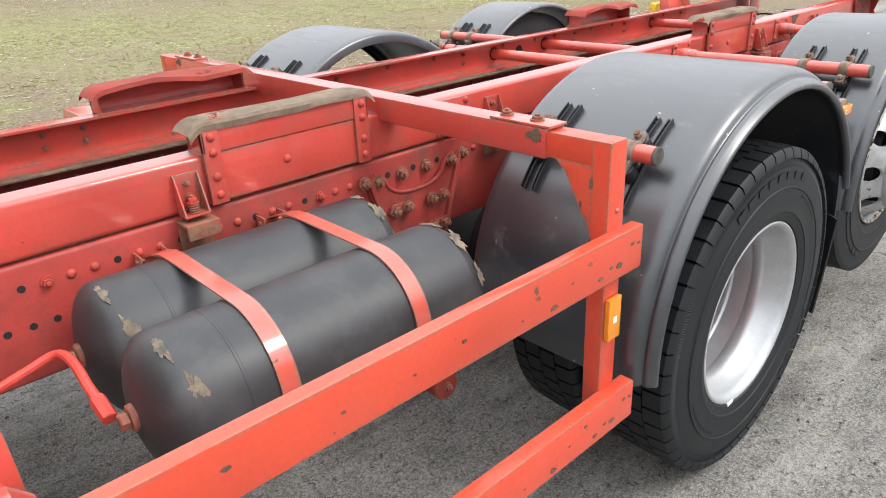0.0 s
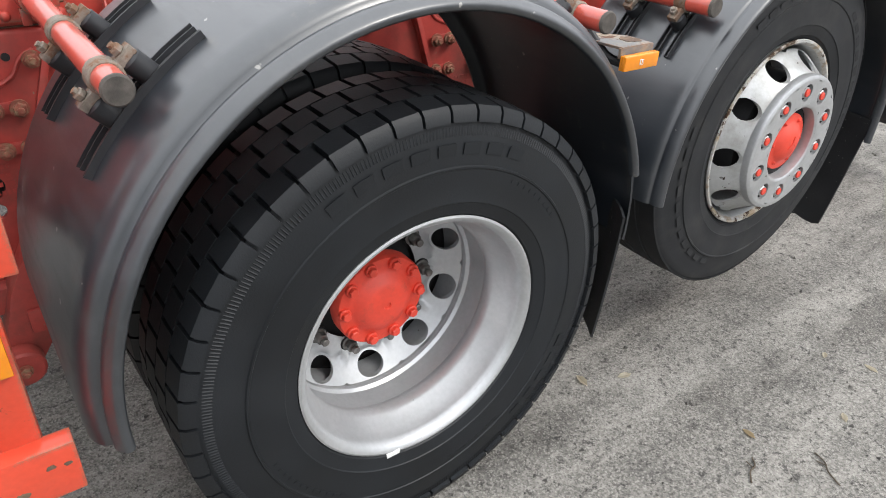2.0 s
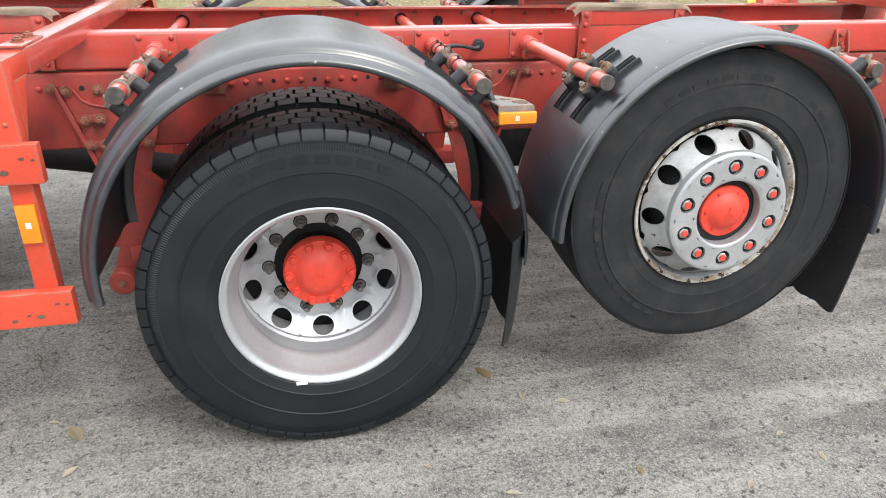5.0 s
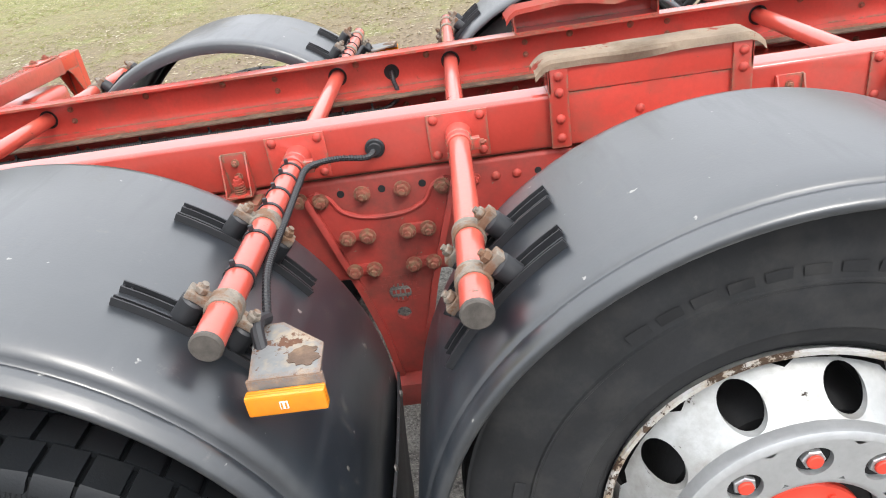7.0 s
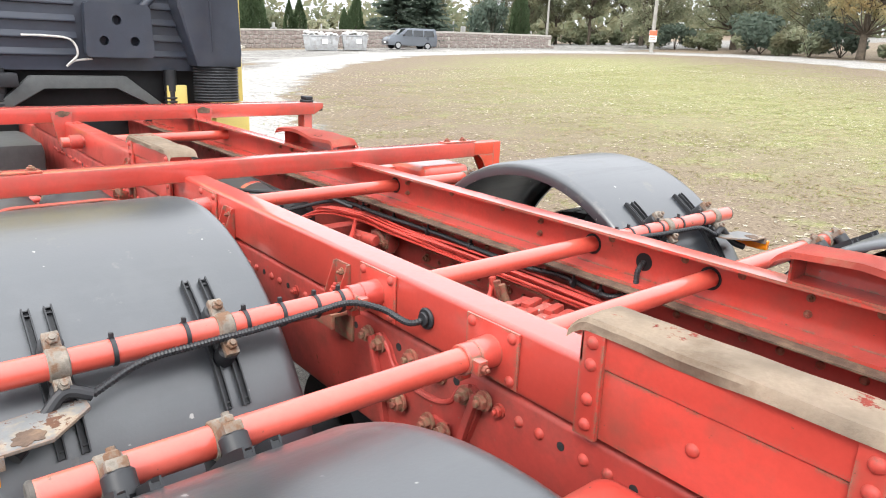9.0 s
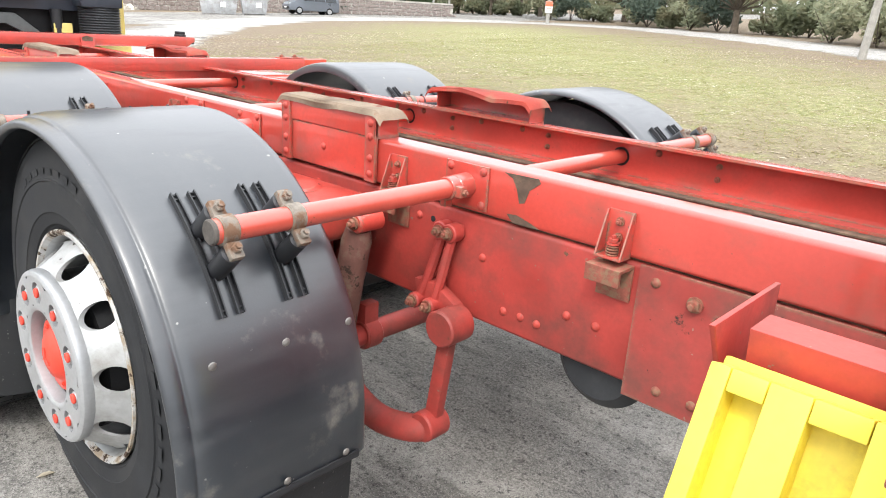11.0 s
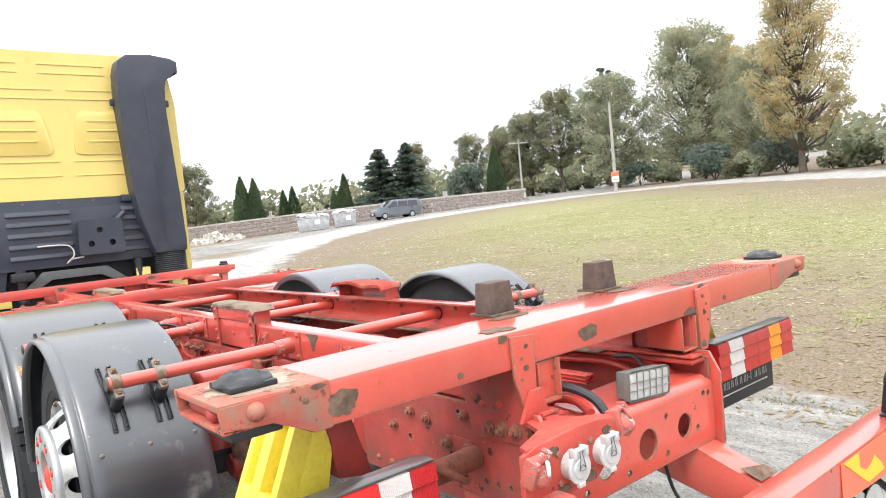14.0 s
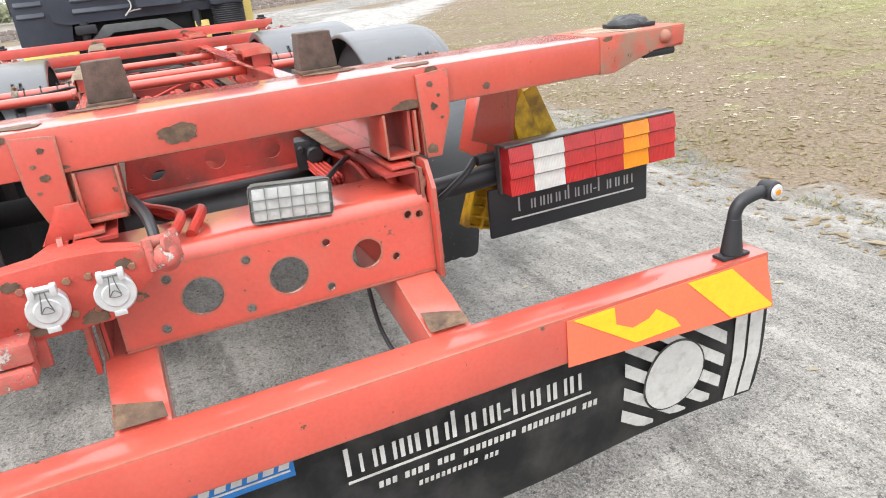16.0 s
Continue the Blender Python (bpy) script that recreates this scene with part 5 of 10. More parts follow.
# ---- fenders and wheels ----
def fender(name, cx, cz, r_lip, y_out, y_in, a0, a1, tail, label, crown=0.041, torn=None):
    """A plastic mudguard: an arc from a0 to a1 degrees (0 towards the tail, 90 up), straight down by `tail` behind."""
    prof = [(y_out + 0.016, -0.016), (y_out + 0.004, -0.016), (y_out - 0.003, -0.012), (y_out - 0.005, -0.005), (y_out - 0.003, 0.001), (y_out + 0.003, 0.004)]
    # a flat band and a groove run along the rolled edge before the shoulder rises
    k = min(1.0, crown / 0.041)
    prof += [(y_out + 0.010, 0.004 + 0.007 * k), (y_out + 0.020, 0.004 + 0.011 * k), (y_out + 0.026, 0.004 + 0.0105 * k), (y_out + 0.029, 0.004 + 0.008 * k), (y_out + 0.032, 0.004 + 0.010 * k)]
    prof += [(y_out + 0.032 + 0.056 * (1 - math.cos(radians(a))), 0.004 + 0.010 * k + (crown - 0.010 * k) * math.sin(radians(a))) for a in (14, 28, 42, 56, 70, 80, 90)]
    prof += [(y_out + 0.12, 0.0043 + crown), (y_in - 0.035, 0.003 + crown), (y_in - 0.012, crown - 0.002), (y_in - 0.003, crown - 0.007), (y_in, min(0.024, crown - 0.013)), (y_in, -0.004)]
    bm = bmesh.new()
    steps = [("a", a0 + (a1 - a0) * i / 56) for i in range(57)]
    if tail:
        steps = [("t", tail), ("t", tail * 0.5)] + steps
    rows = []
    for kind, v in steps:
        row = []
        for y, dr in prof:
            r = r_lip + dr
            if kind == "t":
                row.append(bm.verts.new((cx + r * math.cos(radians(a0)), y, cz + r * math.sin(radians(a0)) - v)))
            else:
                row.append(bm.verts.new((cx + r * math.cos(radians(v)), y, cz + r * math.sin(radians(v)))))
        rows.append(row)
    for (a, b), (kind, v) in zip(zip(rows, rows[1:]), steps):
        for i in range(len(prof) - 1):
            # the rolled edge is torn away near the tail, with a slit above the tear
            if torn is not None and kind == "a" and (i < 11 and v < torn or 8 < i < 12 and v < torn + 5):
                continue
            bm.faces.new((a[i], a[i + 1], b[i + 1], b[i]))
    for q in [q for q in bm.verts if not q.link_faces]:
        bm.verts.remove(q)
    bmesh.ops.recalc_face_normals(bm, faces=bm.faces)
    bmesh.ops.solidify(bm, geom=bm.faces[:], thickness=0.005)
    return part(name, bm, plastic, truck, label, smooth=50)


def slot_strip(cx, cz, r, y, ang, half):
    """The ribbed slot in which a fender clamp slides, bent to the fender's arc."""
    bm = bmesh.new()
    k = 10
    for y0, y1, h0, h1 in ((y - 0.026, y - 0.0232, -0.002, 0.013), (y - 0.014, y - 0.0112, -0.002, 0.010), (y + 0.0112, y + 0.014, -0.002, 0.010), (y + 0.0232, y + 0.026, -0.002, 0.013), (y - 0.0235, y - 0.0138, -0.002, 0.0016), (y + 0.0138, y + 0.0235, -0.002, 0.0016)):
        ring = []
        for i in range(k + 1):
            a = radians(ang - half + 2 * half * i / k)
            ring.append([bm.verts.new((cx + (r + h) * math.cos(a), yy, cz + (r + h) * math.sin(a))) for yy, h in ((y0, h0), (y1, h0), (y1, h1), (y0, h1))])
        for a, b in zip(ring, ring[1:]):
            for i in range(4):
                bm.faces.new((a[i], a[(i + 1) % 4], b[(i + 1) % 4], b[i]))
        bm.faces.new(ring[0])
        bm.faces.new(ring[-1])
    for i in (-0.98, -0.90, 0.90, 0.98):
        a = radians(ang + half * i)
        m = Matrix.Translation((cx + r * math.cos(a), y, cz + r * math.sin(a))) @ pose(0, 0, 0, 0, 90 - math.degrees(a), 0)
        for sg in (-1, 1):
            box(bm, -0.0015, 0.0015, sg * 0.0185 - 0.0055, sg * 0.0185 + 0.0055, -0.001, 0.007, 0, m)
    return bm


def rod_clamp(x, y, cx, cz, r, ang):
    """A rusty strap round the tube, with two bolts, on a stub of rubber that stands on the fender."""
    bm = bmesh.new()
    cyl(bm, (x, y - 0.017, ROD_Z), (x, y + 0.017, ROD_Z), ROD_R + 0.005, seg=20, bev=0.003)
    a = radians(ang)
    out = Vector((math.cos(a), 0, math.sin(a)))
    along = Vector((-math.sin(a), 0, math.cos(a)))
    for sg in (-1, 1):
        c = Vector((x, y, ROD_Z)) + along * sg * 0.044
        m = Matrix.Translation(c) @ pose(0, 0, 0, 0, 90 - ang, 0)
        box(bm, -0.018, 0.018, -0.014, 0.014, -0.010, 0.006, 0.003, m)
        cyl(bm, c - out * 0.03, c + out * 0.024, 0.006, seg=8)
        cyl(bm, c + out * 0.006, c + out * 0.018, 0.011, seg=6, bev=0.002)
    return bm


def clamp_base(x, y, cx, cz, r, ang):
    a = radians(ang)
    out = Vector((math.cos(a), 0, math.sin(a)))
    along = Vector((-math.sin(a), 0, math.cos(a)))
    made = []
    for sg in (-1, 1):
        bm = bmesh.new()
        c = Vector((x, y, ROD_Z)) + along * sg * 0.044
        d = (c - Vector((cx, y, cz))).length - r
        cyl(bm, c - out * max(0.02, abs(d)), c - out * 0.008, 0.021, seg=16, bev=0.004)
        made.append(bm)
    return made


def flap_sheet(bm, s, yo, yi, z1, z0, x1, x0, wrap, taper):
    """A hanging rubber sheet: its outer edge curls forward by `wrap`, it narrows by `taper` and ends in a ragged edge."""
    rnd = random.Random(int(yo * 1000))
    nu, nv = 14, 10
    rag = [rnd.uniform(-0.012, 0.012) for _ in range(nu + 1)]
    grid = []
    for j in range(nv + 1):
        w = j / nv
        row = []
        for i in range(nu + 1):
            u = i / nu
            y = yo - taper * w + (yi - yo + taper * w) * u
            x = x1 + (x0 - x1) * w ** 1.3 + 0.010 * math.sin(3.1 * u + 2 * w) - wrap * max(0, 1 - u / 0.22) ** 1.5
            z = z1 + (z0 - z1) * w + (rag[i] if j == nv else 0)
            row.append(bm.verts.new((x, s * y, z)))
        grid.append(row)
    for a, b in zip(grid, grid[1:]):
        for i in range(nu):
            bm.faces.new((a[i], a[i + 1], b[i + 1], b[i]))
    bmesh.ops.recalc_face_normals(bm, faces=bm.faces)
    bmesh.ops.solidify(bm, geom=bm.faces[:], thickness=0.006)


FENDERS = (("D", 0.0, 0.652, 0.632, -1.252, -0.615, -4, 184, 0.0, (0, 1), (-0.765, -1.06)),
           ("T", 1.376, 0.702, 0.608, -1.226, -0.784, 0, 182, 0.085, (2, 3), (-0.925, -1.075)))
for tag, cx, cz, rl, yo, yi, a0, a1, tail, which, ys in FENDERS:
    for s in (-1, 1):
        lab = "grey-black plastic fender over the twin drive wheels" if tag == "D" else "grey-black plastic fender over the lifted tag wheel"
        f = fender("fender", cx, cz, rl, yo, yi, a0, a1, tail, lab, 0.041 if tag == "D" else 0.017, 13 if tag == "D" and s < 0 else None)
        if s > 0:
            f.data.transform(Matrix.Diagonal((1, -1, 1, 1)))
            f.data.flip_normals()
        r = rl + (0.046 if tag == "D" else 0.022)
        for w in which:
            x = ROD_X[w]
            ang = math.degrees(math.atan2(ROD_Z - cz, x - cx))
            for y in ys:
                part("slot_strip", slot_strip(cx, cz, r, -s * y, ang, 12.4), black_plastic, f, "black ribbed clamp slot")
                cl = part("clamp", rod_clamp(x, -s * y, cx, cz, r, ang), clamp_steel, rods[w], "rusty strap clamp")
                for foot in clamp_base(x, -s * y, cx, cz, r, ang):
                    part("clamp_rubber", foot, black_plastic, rods[w])
        # mud flaps
        bm = bmesh.new()
        if tag == "D":
            flap_sheet(bm, s, 1.240, 0.64, 0.70, 0.30, 0.684, 0.664, 0.075, 0.02)
        else:
            flap_sheet(bm, s, 1.212, 0.815, 0.70, 0.245, 1.992, 1.972, 0.012, 0.05)
        part("mud_flap", bm, flap_rubber, f, "black rubber mud flap spattered with road dirt")
        if tag == "T":
            bolts(RIVET_DULL, f, [(2.012, s * y, z) for y in (1.165, 1.01, 0.855) for z in (0.645, 0.985 - 0.02)], (1, 0, 0), "rivet")
            bm = bmesh.new()
            ya, yb = sorted((s * 1.22, s * 0.815))
            box(bm, 2.006, 2.012, ya, yb, 0.615, 0.632, 0.002)
            part("flap_strip", bm, black_plastic, f)
        else:
            bolts(RIVET_DULL, f, [(0.690, s * y, 0.70) for y in (1.15, 0.95, 0.72)] + [(0.640, s * y, 0.86) for y in (1.1, 0.75)], (0.95, 0, 0.2), "rivet")


def tyre_profile(r_bead, r_out, y0, y1, tread):
    """Half-open ring from the outer bead over the tread to the inner bead."""
    w = y1 - y0
    return [(r_bead, y0 + 0.035), (r_bead + 0.012, y0 + 0.022), (r_bead + 0.018, y0 + 0.020), (r_bead + 0.022, y0 + 0.014), (r_bead + 0.05, y0 + 0.006), (r_bead + 0.052, y0 + 0.0035), (r_bead + 0.056, y0 + 0.0035), (r_bead + 0.058, y0 + 0.004),
            (r_bead + 0.095, y0), (r_bead + 0.125, y0 + 0.0015), (r_bead + 0.127, y0 - 0.001), (r_bead + 0.131, y0 - 0.001), (r_bead + 0.133, y0 + 0.003), (r_out - 0.075, y0 + 0.007), (r_out - 0.045, y0 + 0.013), (r_out - 0.028, y0 + 0.018), (r_out - 0.012, y0 + 0.020),
            (r_out - tread, y0 + 0.030), (r_out - tread + 0.002, (y0 + y1) / 2), (r_out - tread, y1 - 0.030), (r_out - 0.028, y1 - 0.018), (r_out - 0.075, y1 - 0.007), (r_bead + 0.10, y1), (r_bead + 0.03, y1 - 0.012), (r_bead, y1 - 0.035), (r_bead - 0.012, (y0 + y1) / 2)]


def lug_tread(bm, r, y0, y1, depth, count, rows):
    """Blocks of a drive tyre: each row set off by half a pitch; the outer rows run down over the shoulder."""
    w = (y1 - y0) / rows
    for j in range(rows):
        for i in range(count):
            a = 2 * math.pi * (i + (0.5 if j % 2 else 0)) / count
            da = math.pi / count * 0.90
            ya, yb = y0 + w * j + 0.002, y0 + w * (j + 1) - 0.002
            outer_lo, outer_hi = j == 0, j == rows - 1
            vs = []
            for yy, edge in ((ya, outer_lo), (yb, outer_hi)):
                top = r - (0.004 if edge else 0.0)
                for aa, rr in ((a - da, r - depth), (a + da, r - depth), (a + da * 0.94, top), (a - da * 0.94, top)):
                    q = aa + (0.012 if yy > (y0 + y1) / 2 else -0.012) * (1 if j in (1, rows - 2) else 0)
                    vs.append(bm.verts.new((rr * math.cos(q), yy, rr * math.sin(q))))
            f = [(0, 1, 2, 3), (7, 6, 5, 4), (3, 2, 6, 7), (1, 5, 6, 2), (0, 3, 7, 4)]
            for q in f:
                bm.faces.new([vs[k] for k in q])
            if outer_lo or outer_hi:
                e = ya if outer_lo else yb
                sg = -1 if outer_lo else 1
                vv = []
                for aa in (a - da, a + da):
                    for rr, yy in ((r - 0.004, e), (r - 0.014, e + sg * 0.009), (r - 0.034, e + sg * 0.014), (r - 0.036, e + sg * 0.004), (r - depth, e)):
                        vv.append(bm.verts.new((rr * math.cos(aa), yy, rr * math.sin(aa))))
                for k in range(4):
                    bm.faces.new((vv[k], vv[k + 1], vv[5 + k + 1], vv[5 + k]))
                bm.faces.new(vv[:5])
                bm.faces.new(vv[5:][::-1])


def sidewall_bars(bm, r, y, spans, h=0.018, lift=0.0016):
    """Raised marks on a sidewall, given as (angle, width in degrees)."""
    for a0, wd in spans:
        k = max(2, int(wd / 2))
        lo = []
        for i in range(k + 1):
            a = radians(a0 + wd * i / k)
            lo.append([bm.verts.new((rr * math.cos(a), yy, rr * math.sin(a))) for rr, yy in ((r - h / 2, y), (r - h / 2, y - lift), (r + h / 2, y - lift), (r + h / 2, y))])
        for a, b in zip(lo, lo[1:]):
            for i in range(3):
                bm.faces.new((a[i], a[i + 1], b[i + 1], b[i]))
        bm.faces.new(lo[0])
        bm.faces.new(lo[-1])


def wheel_disc(bm, n, r0, r1, rc, rh, height, seg=28, turn=0.0, wide=1.0):
    """A pressed disc between r0 and r1 with n round hand holes of radius rh on the circle rc; height(r) gives its y."""
    def at(r, a):
        return (r * math.cos(a), height(r), r * math.sin(a))
    for k in range(n):
        mid = 2 * math.pi * (k + turn) / n
        half = math.pi / n
        outer, inner = [], []
        for i in range(seg):
            t = 2 * math.pi * i / seg
            c, s2 = math.cos(t), math.sin(t)
            inner.append((rc + rh * c, mid + wide * rh * s2 / rc))
            f = 1 / max(abs(c), abs(s2))
            rr = rc + (r1 - rc if c > 0 else rc - r0) * c * f
            outer.append((min(r1, max(r0, rr)), mid + half * s2 * f))
        loops = [[bm.verts.new(at(a[0] + (b[0] - a[0]) * f, a[1] + (b[1] - a[1]) * f)) for a, b in zip(inner, outer)] for f in (0, 0.08, 0.3, 0.5, 0.56, 0.62, 0.75, 1)]
        lip = [bm.verts.new((v.co.x, v.co.y + 0.012, v.co.z)) for v in loops[0]]
        for a, b in [(lip, loops[0])] + list(zip(loops, loops[1:])):
            for i in range(seg):
                bm.faces.new((a[i], a[(i + 1) % seg], b[(i + 1) % seg], b[i]))
    bmesh.ops.remove_doubles(bm, verts=bm.verts[:], dist=0.0004)


def drive_wheel():
    """Twin wheel, outer side towards -y, centre at the origin, outer tyre from y -0.62+... measured from the lorry's middle."""
    wh = empty("wheel")
    for name, y0, y1, mat, lab in (("outer_tyre", -1.243, -0.965, rubber, "black block-tread drive tyre"), ("inner_tyre", -0.925, -0.650, rubber, "")):
        bm = bmesh.new()
        lathe(bm, tyre_profile(0.294, 0.548, y0, y1, 0.016), 96)
        t = part(name, bm, mat, wh, lab)
        bm = bmesh.new()
        lug_tread(bm, 0.548, y0 + 0.018, y1 - 0.018, 0.018, 52, 4)
        part("tread", bm, mat, t, "worn rectangular tread blocks")
        if name == "outer_tyre":
            for span in [(62 + 7.6 * i, 5.2) for i in range(8)] + [(308 + 7.0 * i, 4.6) for i in range(5)]:
                bm = bmesh.new()
                sidewall_bars(bm, 0.462, y0 + 0.0042, [span], 0.024, 0.0014)
                part("raised_bar", bm, mat, t)
            bm = bmesh.new()
            sidewall_bars(bm, 0.405, y0 + 0.001, [(35 + 3.1 * i, 2.0) for i in range(9)] + [(200 + 3.1 * i, 2.0) for i in range(12)] + [(280 + 3.1 * i, 2.0) for i in range(8)], 0.008, 0.0015)
            tagged(part("sidewall_mark", bm, mat, t, "fine raised unreadable sidewall marks"), kind="stuff")
            # the band of fine ridges below the shoulder
            verts, faces = [], []
            for i in range(420):
                a = 2 * math.pi * i / 420
                for da, dy in ((-0.0042, 0.0), (0.0, -0.0016), (0.0042, 0.0)):
                    for rr, yy in ((0.486, y0 + 0.0098), (0.504, y0 + 0.0142)):
                        verts.append((rr * math.cos(a + da), yy - 0.0004 + dy, rr * math.sin(a + da)))
                q = 6 * i
                faces += [(q, q + 1, q + 3, q + 2), (q + 2, q + 3, q + 5, q + 4)]
            me = bpy.data.meshes.new("ridge_band")
            me.from_pydata(verts, [], faces)
            me.materials.append(mat)
            rb = new("ridge_band", me)
            rb.parent = t
            tagged(rb, "band of fine ridges on the sidewall", kind="stuff")
    bm = bmesh.new()
    lathe(bm, [(0.290, -0.92), (0.290, -1.00), (0.288, -1.06), (0.288, -1.12), (0.290, -1.175), (0.292, -1.200), (0.289, -1.212), (0.303, -1.218), (0.310, -1.222), (0.311, -1.226), (0.306, -1.228), (0.300, -1.226), (0.290, -1.215), (0.286, -1.200), (0.281, -1.176), (0.264, -1.142), (0.259, -1.130), (0.259, -1.112), (0.264, -1.103), (0.272, -1.092), (0.272, -1.032), (0.265, -1.024), (0.264, -1.014), (0.270, -1.004), (0.271, -0.96), (0.271, -0.92)], 96, True)
    rim = part("rim", bm, silver, wh, "deep-dished silver painted rim")
    bm = bmesh.new()
    wheel_disc(bm, 10, 0.150, 0.273, 0.240, 0.0285, lambda r: -0.958 if r < 0.200 else (-0.958 + 0.007 * (r - 0.200) / 0.007 if r < 0.207 else -0.951 - 0.052 * (r - 0.207) / 0.066), turn=0.5, wide=1.32)
    part("disc", bm, silver, rim, "silver disc with round hand holes")
    # drum in near-black: the shade round the hub and behind the disc
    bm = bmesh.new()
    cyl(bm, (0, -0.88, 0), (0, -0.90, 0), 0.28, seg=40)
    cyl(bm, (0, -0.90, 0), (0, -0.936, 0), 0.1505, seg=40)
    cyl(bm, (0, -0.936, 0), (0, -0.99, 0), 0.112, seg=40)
    part("brake_drum", bm, dark, rim, "drum behind the disc, near-black for the shade there")
    nut = bmesh.new()
    cyl(nut, (0, 0, 0), (0, -0.006, 0), 0.0205, seg=16, bev=0.002)
    cyl(nut, (0, -0.006, 0), (0, -0.026, 0), 0.0155, seg=6, bev=0.002)
    cyl(nut, (0, -0.030, 0), (0, -0.042, 0), 0.010, seg=10, bev=0.002)
    nut = data_of("wheel_nut", nut, nut_dark)
    # near-black disc, painted as a dark rim round each nut
    seat = bmesh.new()
    cyl(seat, (0, 0.002, 0), (0, -0.0012, 0), 0.0235, seg=20)
    seat = data_of("nut_seat", seat, dark)
    for i in range(10):
        a = 2 * math.pi * i / 10
        piece("nut_seat", seat, rim, pose(0.1675 * math.cos(a), -0.9586, 0.1675 * math.sin(a)))
        piece("wheel_nut", nut, rim, pose(0.1675 * math.cos(a), -0.959, 0.1675 * math.sin(a)))
    bm = bmesh.new()
    lathe(bm, [(0.0005, -1.060), (0.008, -1.060), (0.010, -1.064), (0.045, -1.062), (0.066, -1.056), (0.078, -1.042), (0.088, -1.038), (0.117, -1.036), (0.121, -1.030), (0.121, -1.0), (0.110, -0.99), (0.110, -0.95), (0.0005, -0.95)], 48, False)
    hub = part("hub_cap", bm, hub_red, wh, "bright red planetary hub cover")
    hb = bmesh.new()
    cyl(hb, (0, 0, 0), (0, -0.012, 0), 0.016, seg=14, bev=0.002)
    cyl(hb, (0, -0.012, 0), (0, -0.022, 0), 0.012, seg=6, bev=0.002)
    hb = data_of("hub_bolt", hb, hub_red)
    for i in range(10):
        a = 2 * math.pi * i / 10
        piece("hub_bolt", hb, hub, pose(0.1035 * math.cos(a), -1.034, 0.1035 * math.sin(a), 0, i * 17, 0))
    bm = bmesh.new()
    box(bm, -0.105, -0.068, -1.231, -1.224, -0.305, -0.293, 0.002)
    part("balance_weight", bm, plate_white, wh)
    return wh


def tag_wheel():
    wh = empty("wheel")
    y0, y1 = -1.205, -0.860
    bm = bmesh.new()
    prof = tyre_profile(0.292, 0.522, y0, y1, 0.0)
    lathe(bm, prof, 96)
    t = part("tyre", bm, rubber_dusty, wh, "worn dusty black rib tyre")
    bm = bmesh.new()
    for k, (ya, yb) in enumerate(((y0 + 0.022, y0 + 0.080), (y0 + 0.092, y0 + 0.150), (y0 + 0.162, y1 - 0.162), (y1 - 0.150, y1 - 0.092), (y1 - 0.080, y1 - 0.022))):
        lathe(bm, [(0.519, ya), (0.527 if 0 < k < 4 else 0.524, ya + 0.002), (0.527 if 0 < k < 4 else 0.524, yb - 0.002), (0.519, yb)], 72, True)
    part("tread", bm, rubber_dusty, t, "shallow circumferential ribs")
    for span in [(-28 + 7.6 * i, 5.0) for i in range(11)] + [(75 + 6.5 * i, 4.6) for i in range(8)] + [(165 + 7.6 * i, 5.0) for i in range(11)]:
        bm = bmesh.new()
        sidewall_bars(bm, 0.442, y0 + 0.0036, [span], 0.017, 0.0003)
        part("raised_bar", bm, rubber_dusty, t)
    bm = bmesh.new()
    lathe(bm, [(0.288, -1.00), (0.288, -1.08), (0.288, -1.14), (0.290, -1.172), (0.294, -1.184), (0.299, -1.188), (0.298, -1.193), (0.292, -1.193), (0.284, -1.182), (0.280, -1.168), (0.272, -1.14), (0.266, -1.08), (0.266, -1.00)], 96, True)
    rim = part("rim", bm, silver_chipped, wh, "chipped silver rim")
    bm = bmesh.new()
    lathe(bm, [(0.2835, -1.1825), (0.2915, -1.1938), (0.2985, -1.1940), (0.3005, -1.1885), (0.2995, -1.1870), (0.296, -1.1900), (0.2920, -1.1900), (0.285, -1.1810)], 96, True)
    part("rim_edge", bm, rim_rust, rim, "rusting rim edge with flaked paint")
    bm = bmesh.new()

    def shell(r):
        if r < 0.212:
            return -1.245
        return -1.245 + 0.078 * min(1, ((r - 0.212) / 0.056)) ** 1.1
    wheel_disc(bm, 10, 0.208, 0.268, 0.240, 0.0255, shell, turn=0.12, wide=1.25)
    part("disc", bm, silver_chipped, rim, "bulged silver disc with hand holes and flaking paint")
    bm = bmesh.new()
    lathe(bm, [(0.214, -1.235), (0.216, -1.256), (0.213, -1.265), (0.205, -1.270), (0.200, -1.270), (0.200, -1.258), (0.128, -1.258), (0.128, -1.270), (0.122, -1.270), (0.116, -1.266), (0.113, -1.235)], 72, True)
    wheel_disc(bm, 10, 0.126, 0.202, 0.1645, 0.0265, lambda r: -1.2702, turn=0.60)
    ring = part("nut_ring", bm, silver, wh, "polished silver nut ring")
    # disc that paints the shade in the recess round the hub cap
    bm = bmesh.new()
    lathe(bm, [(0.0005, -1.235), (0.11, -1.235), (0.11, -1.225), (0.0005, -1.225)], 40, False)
    part("hub_recess", bm, dark, ring, "recess floor painted near-black for its shade")
    # near-black floors put the shade of the nut pockets into colour
    pocket = bmesh.new()
    cyl(pocket, (0, -0.0005, 0), (0, 0.004, 0), 0.0285, seg=24)
    pocket = data_of("nut_pocket", pocket, dark)
    nut = bmesh.new()
    cyl(nut, (0, 0, 0), (0, -0.009, 0), 0.0175, seg=6, bev=0.0015)
    nut = data_of("wheel_nut", nut, silver)
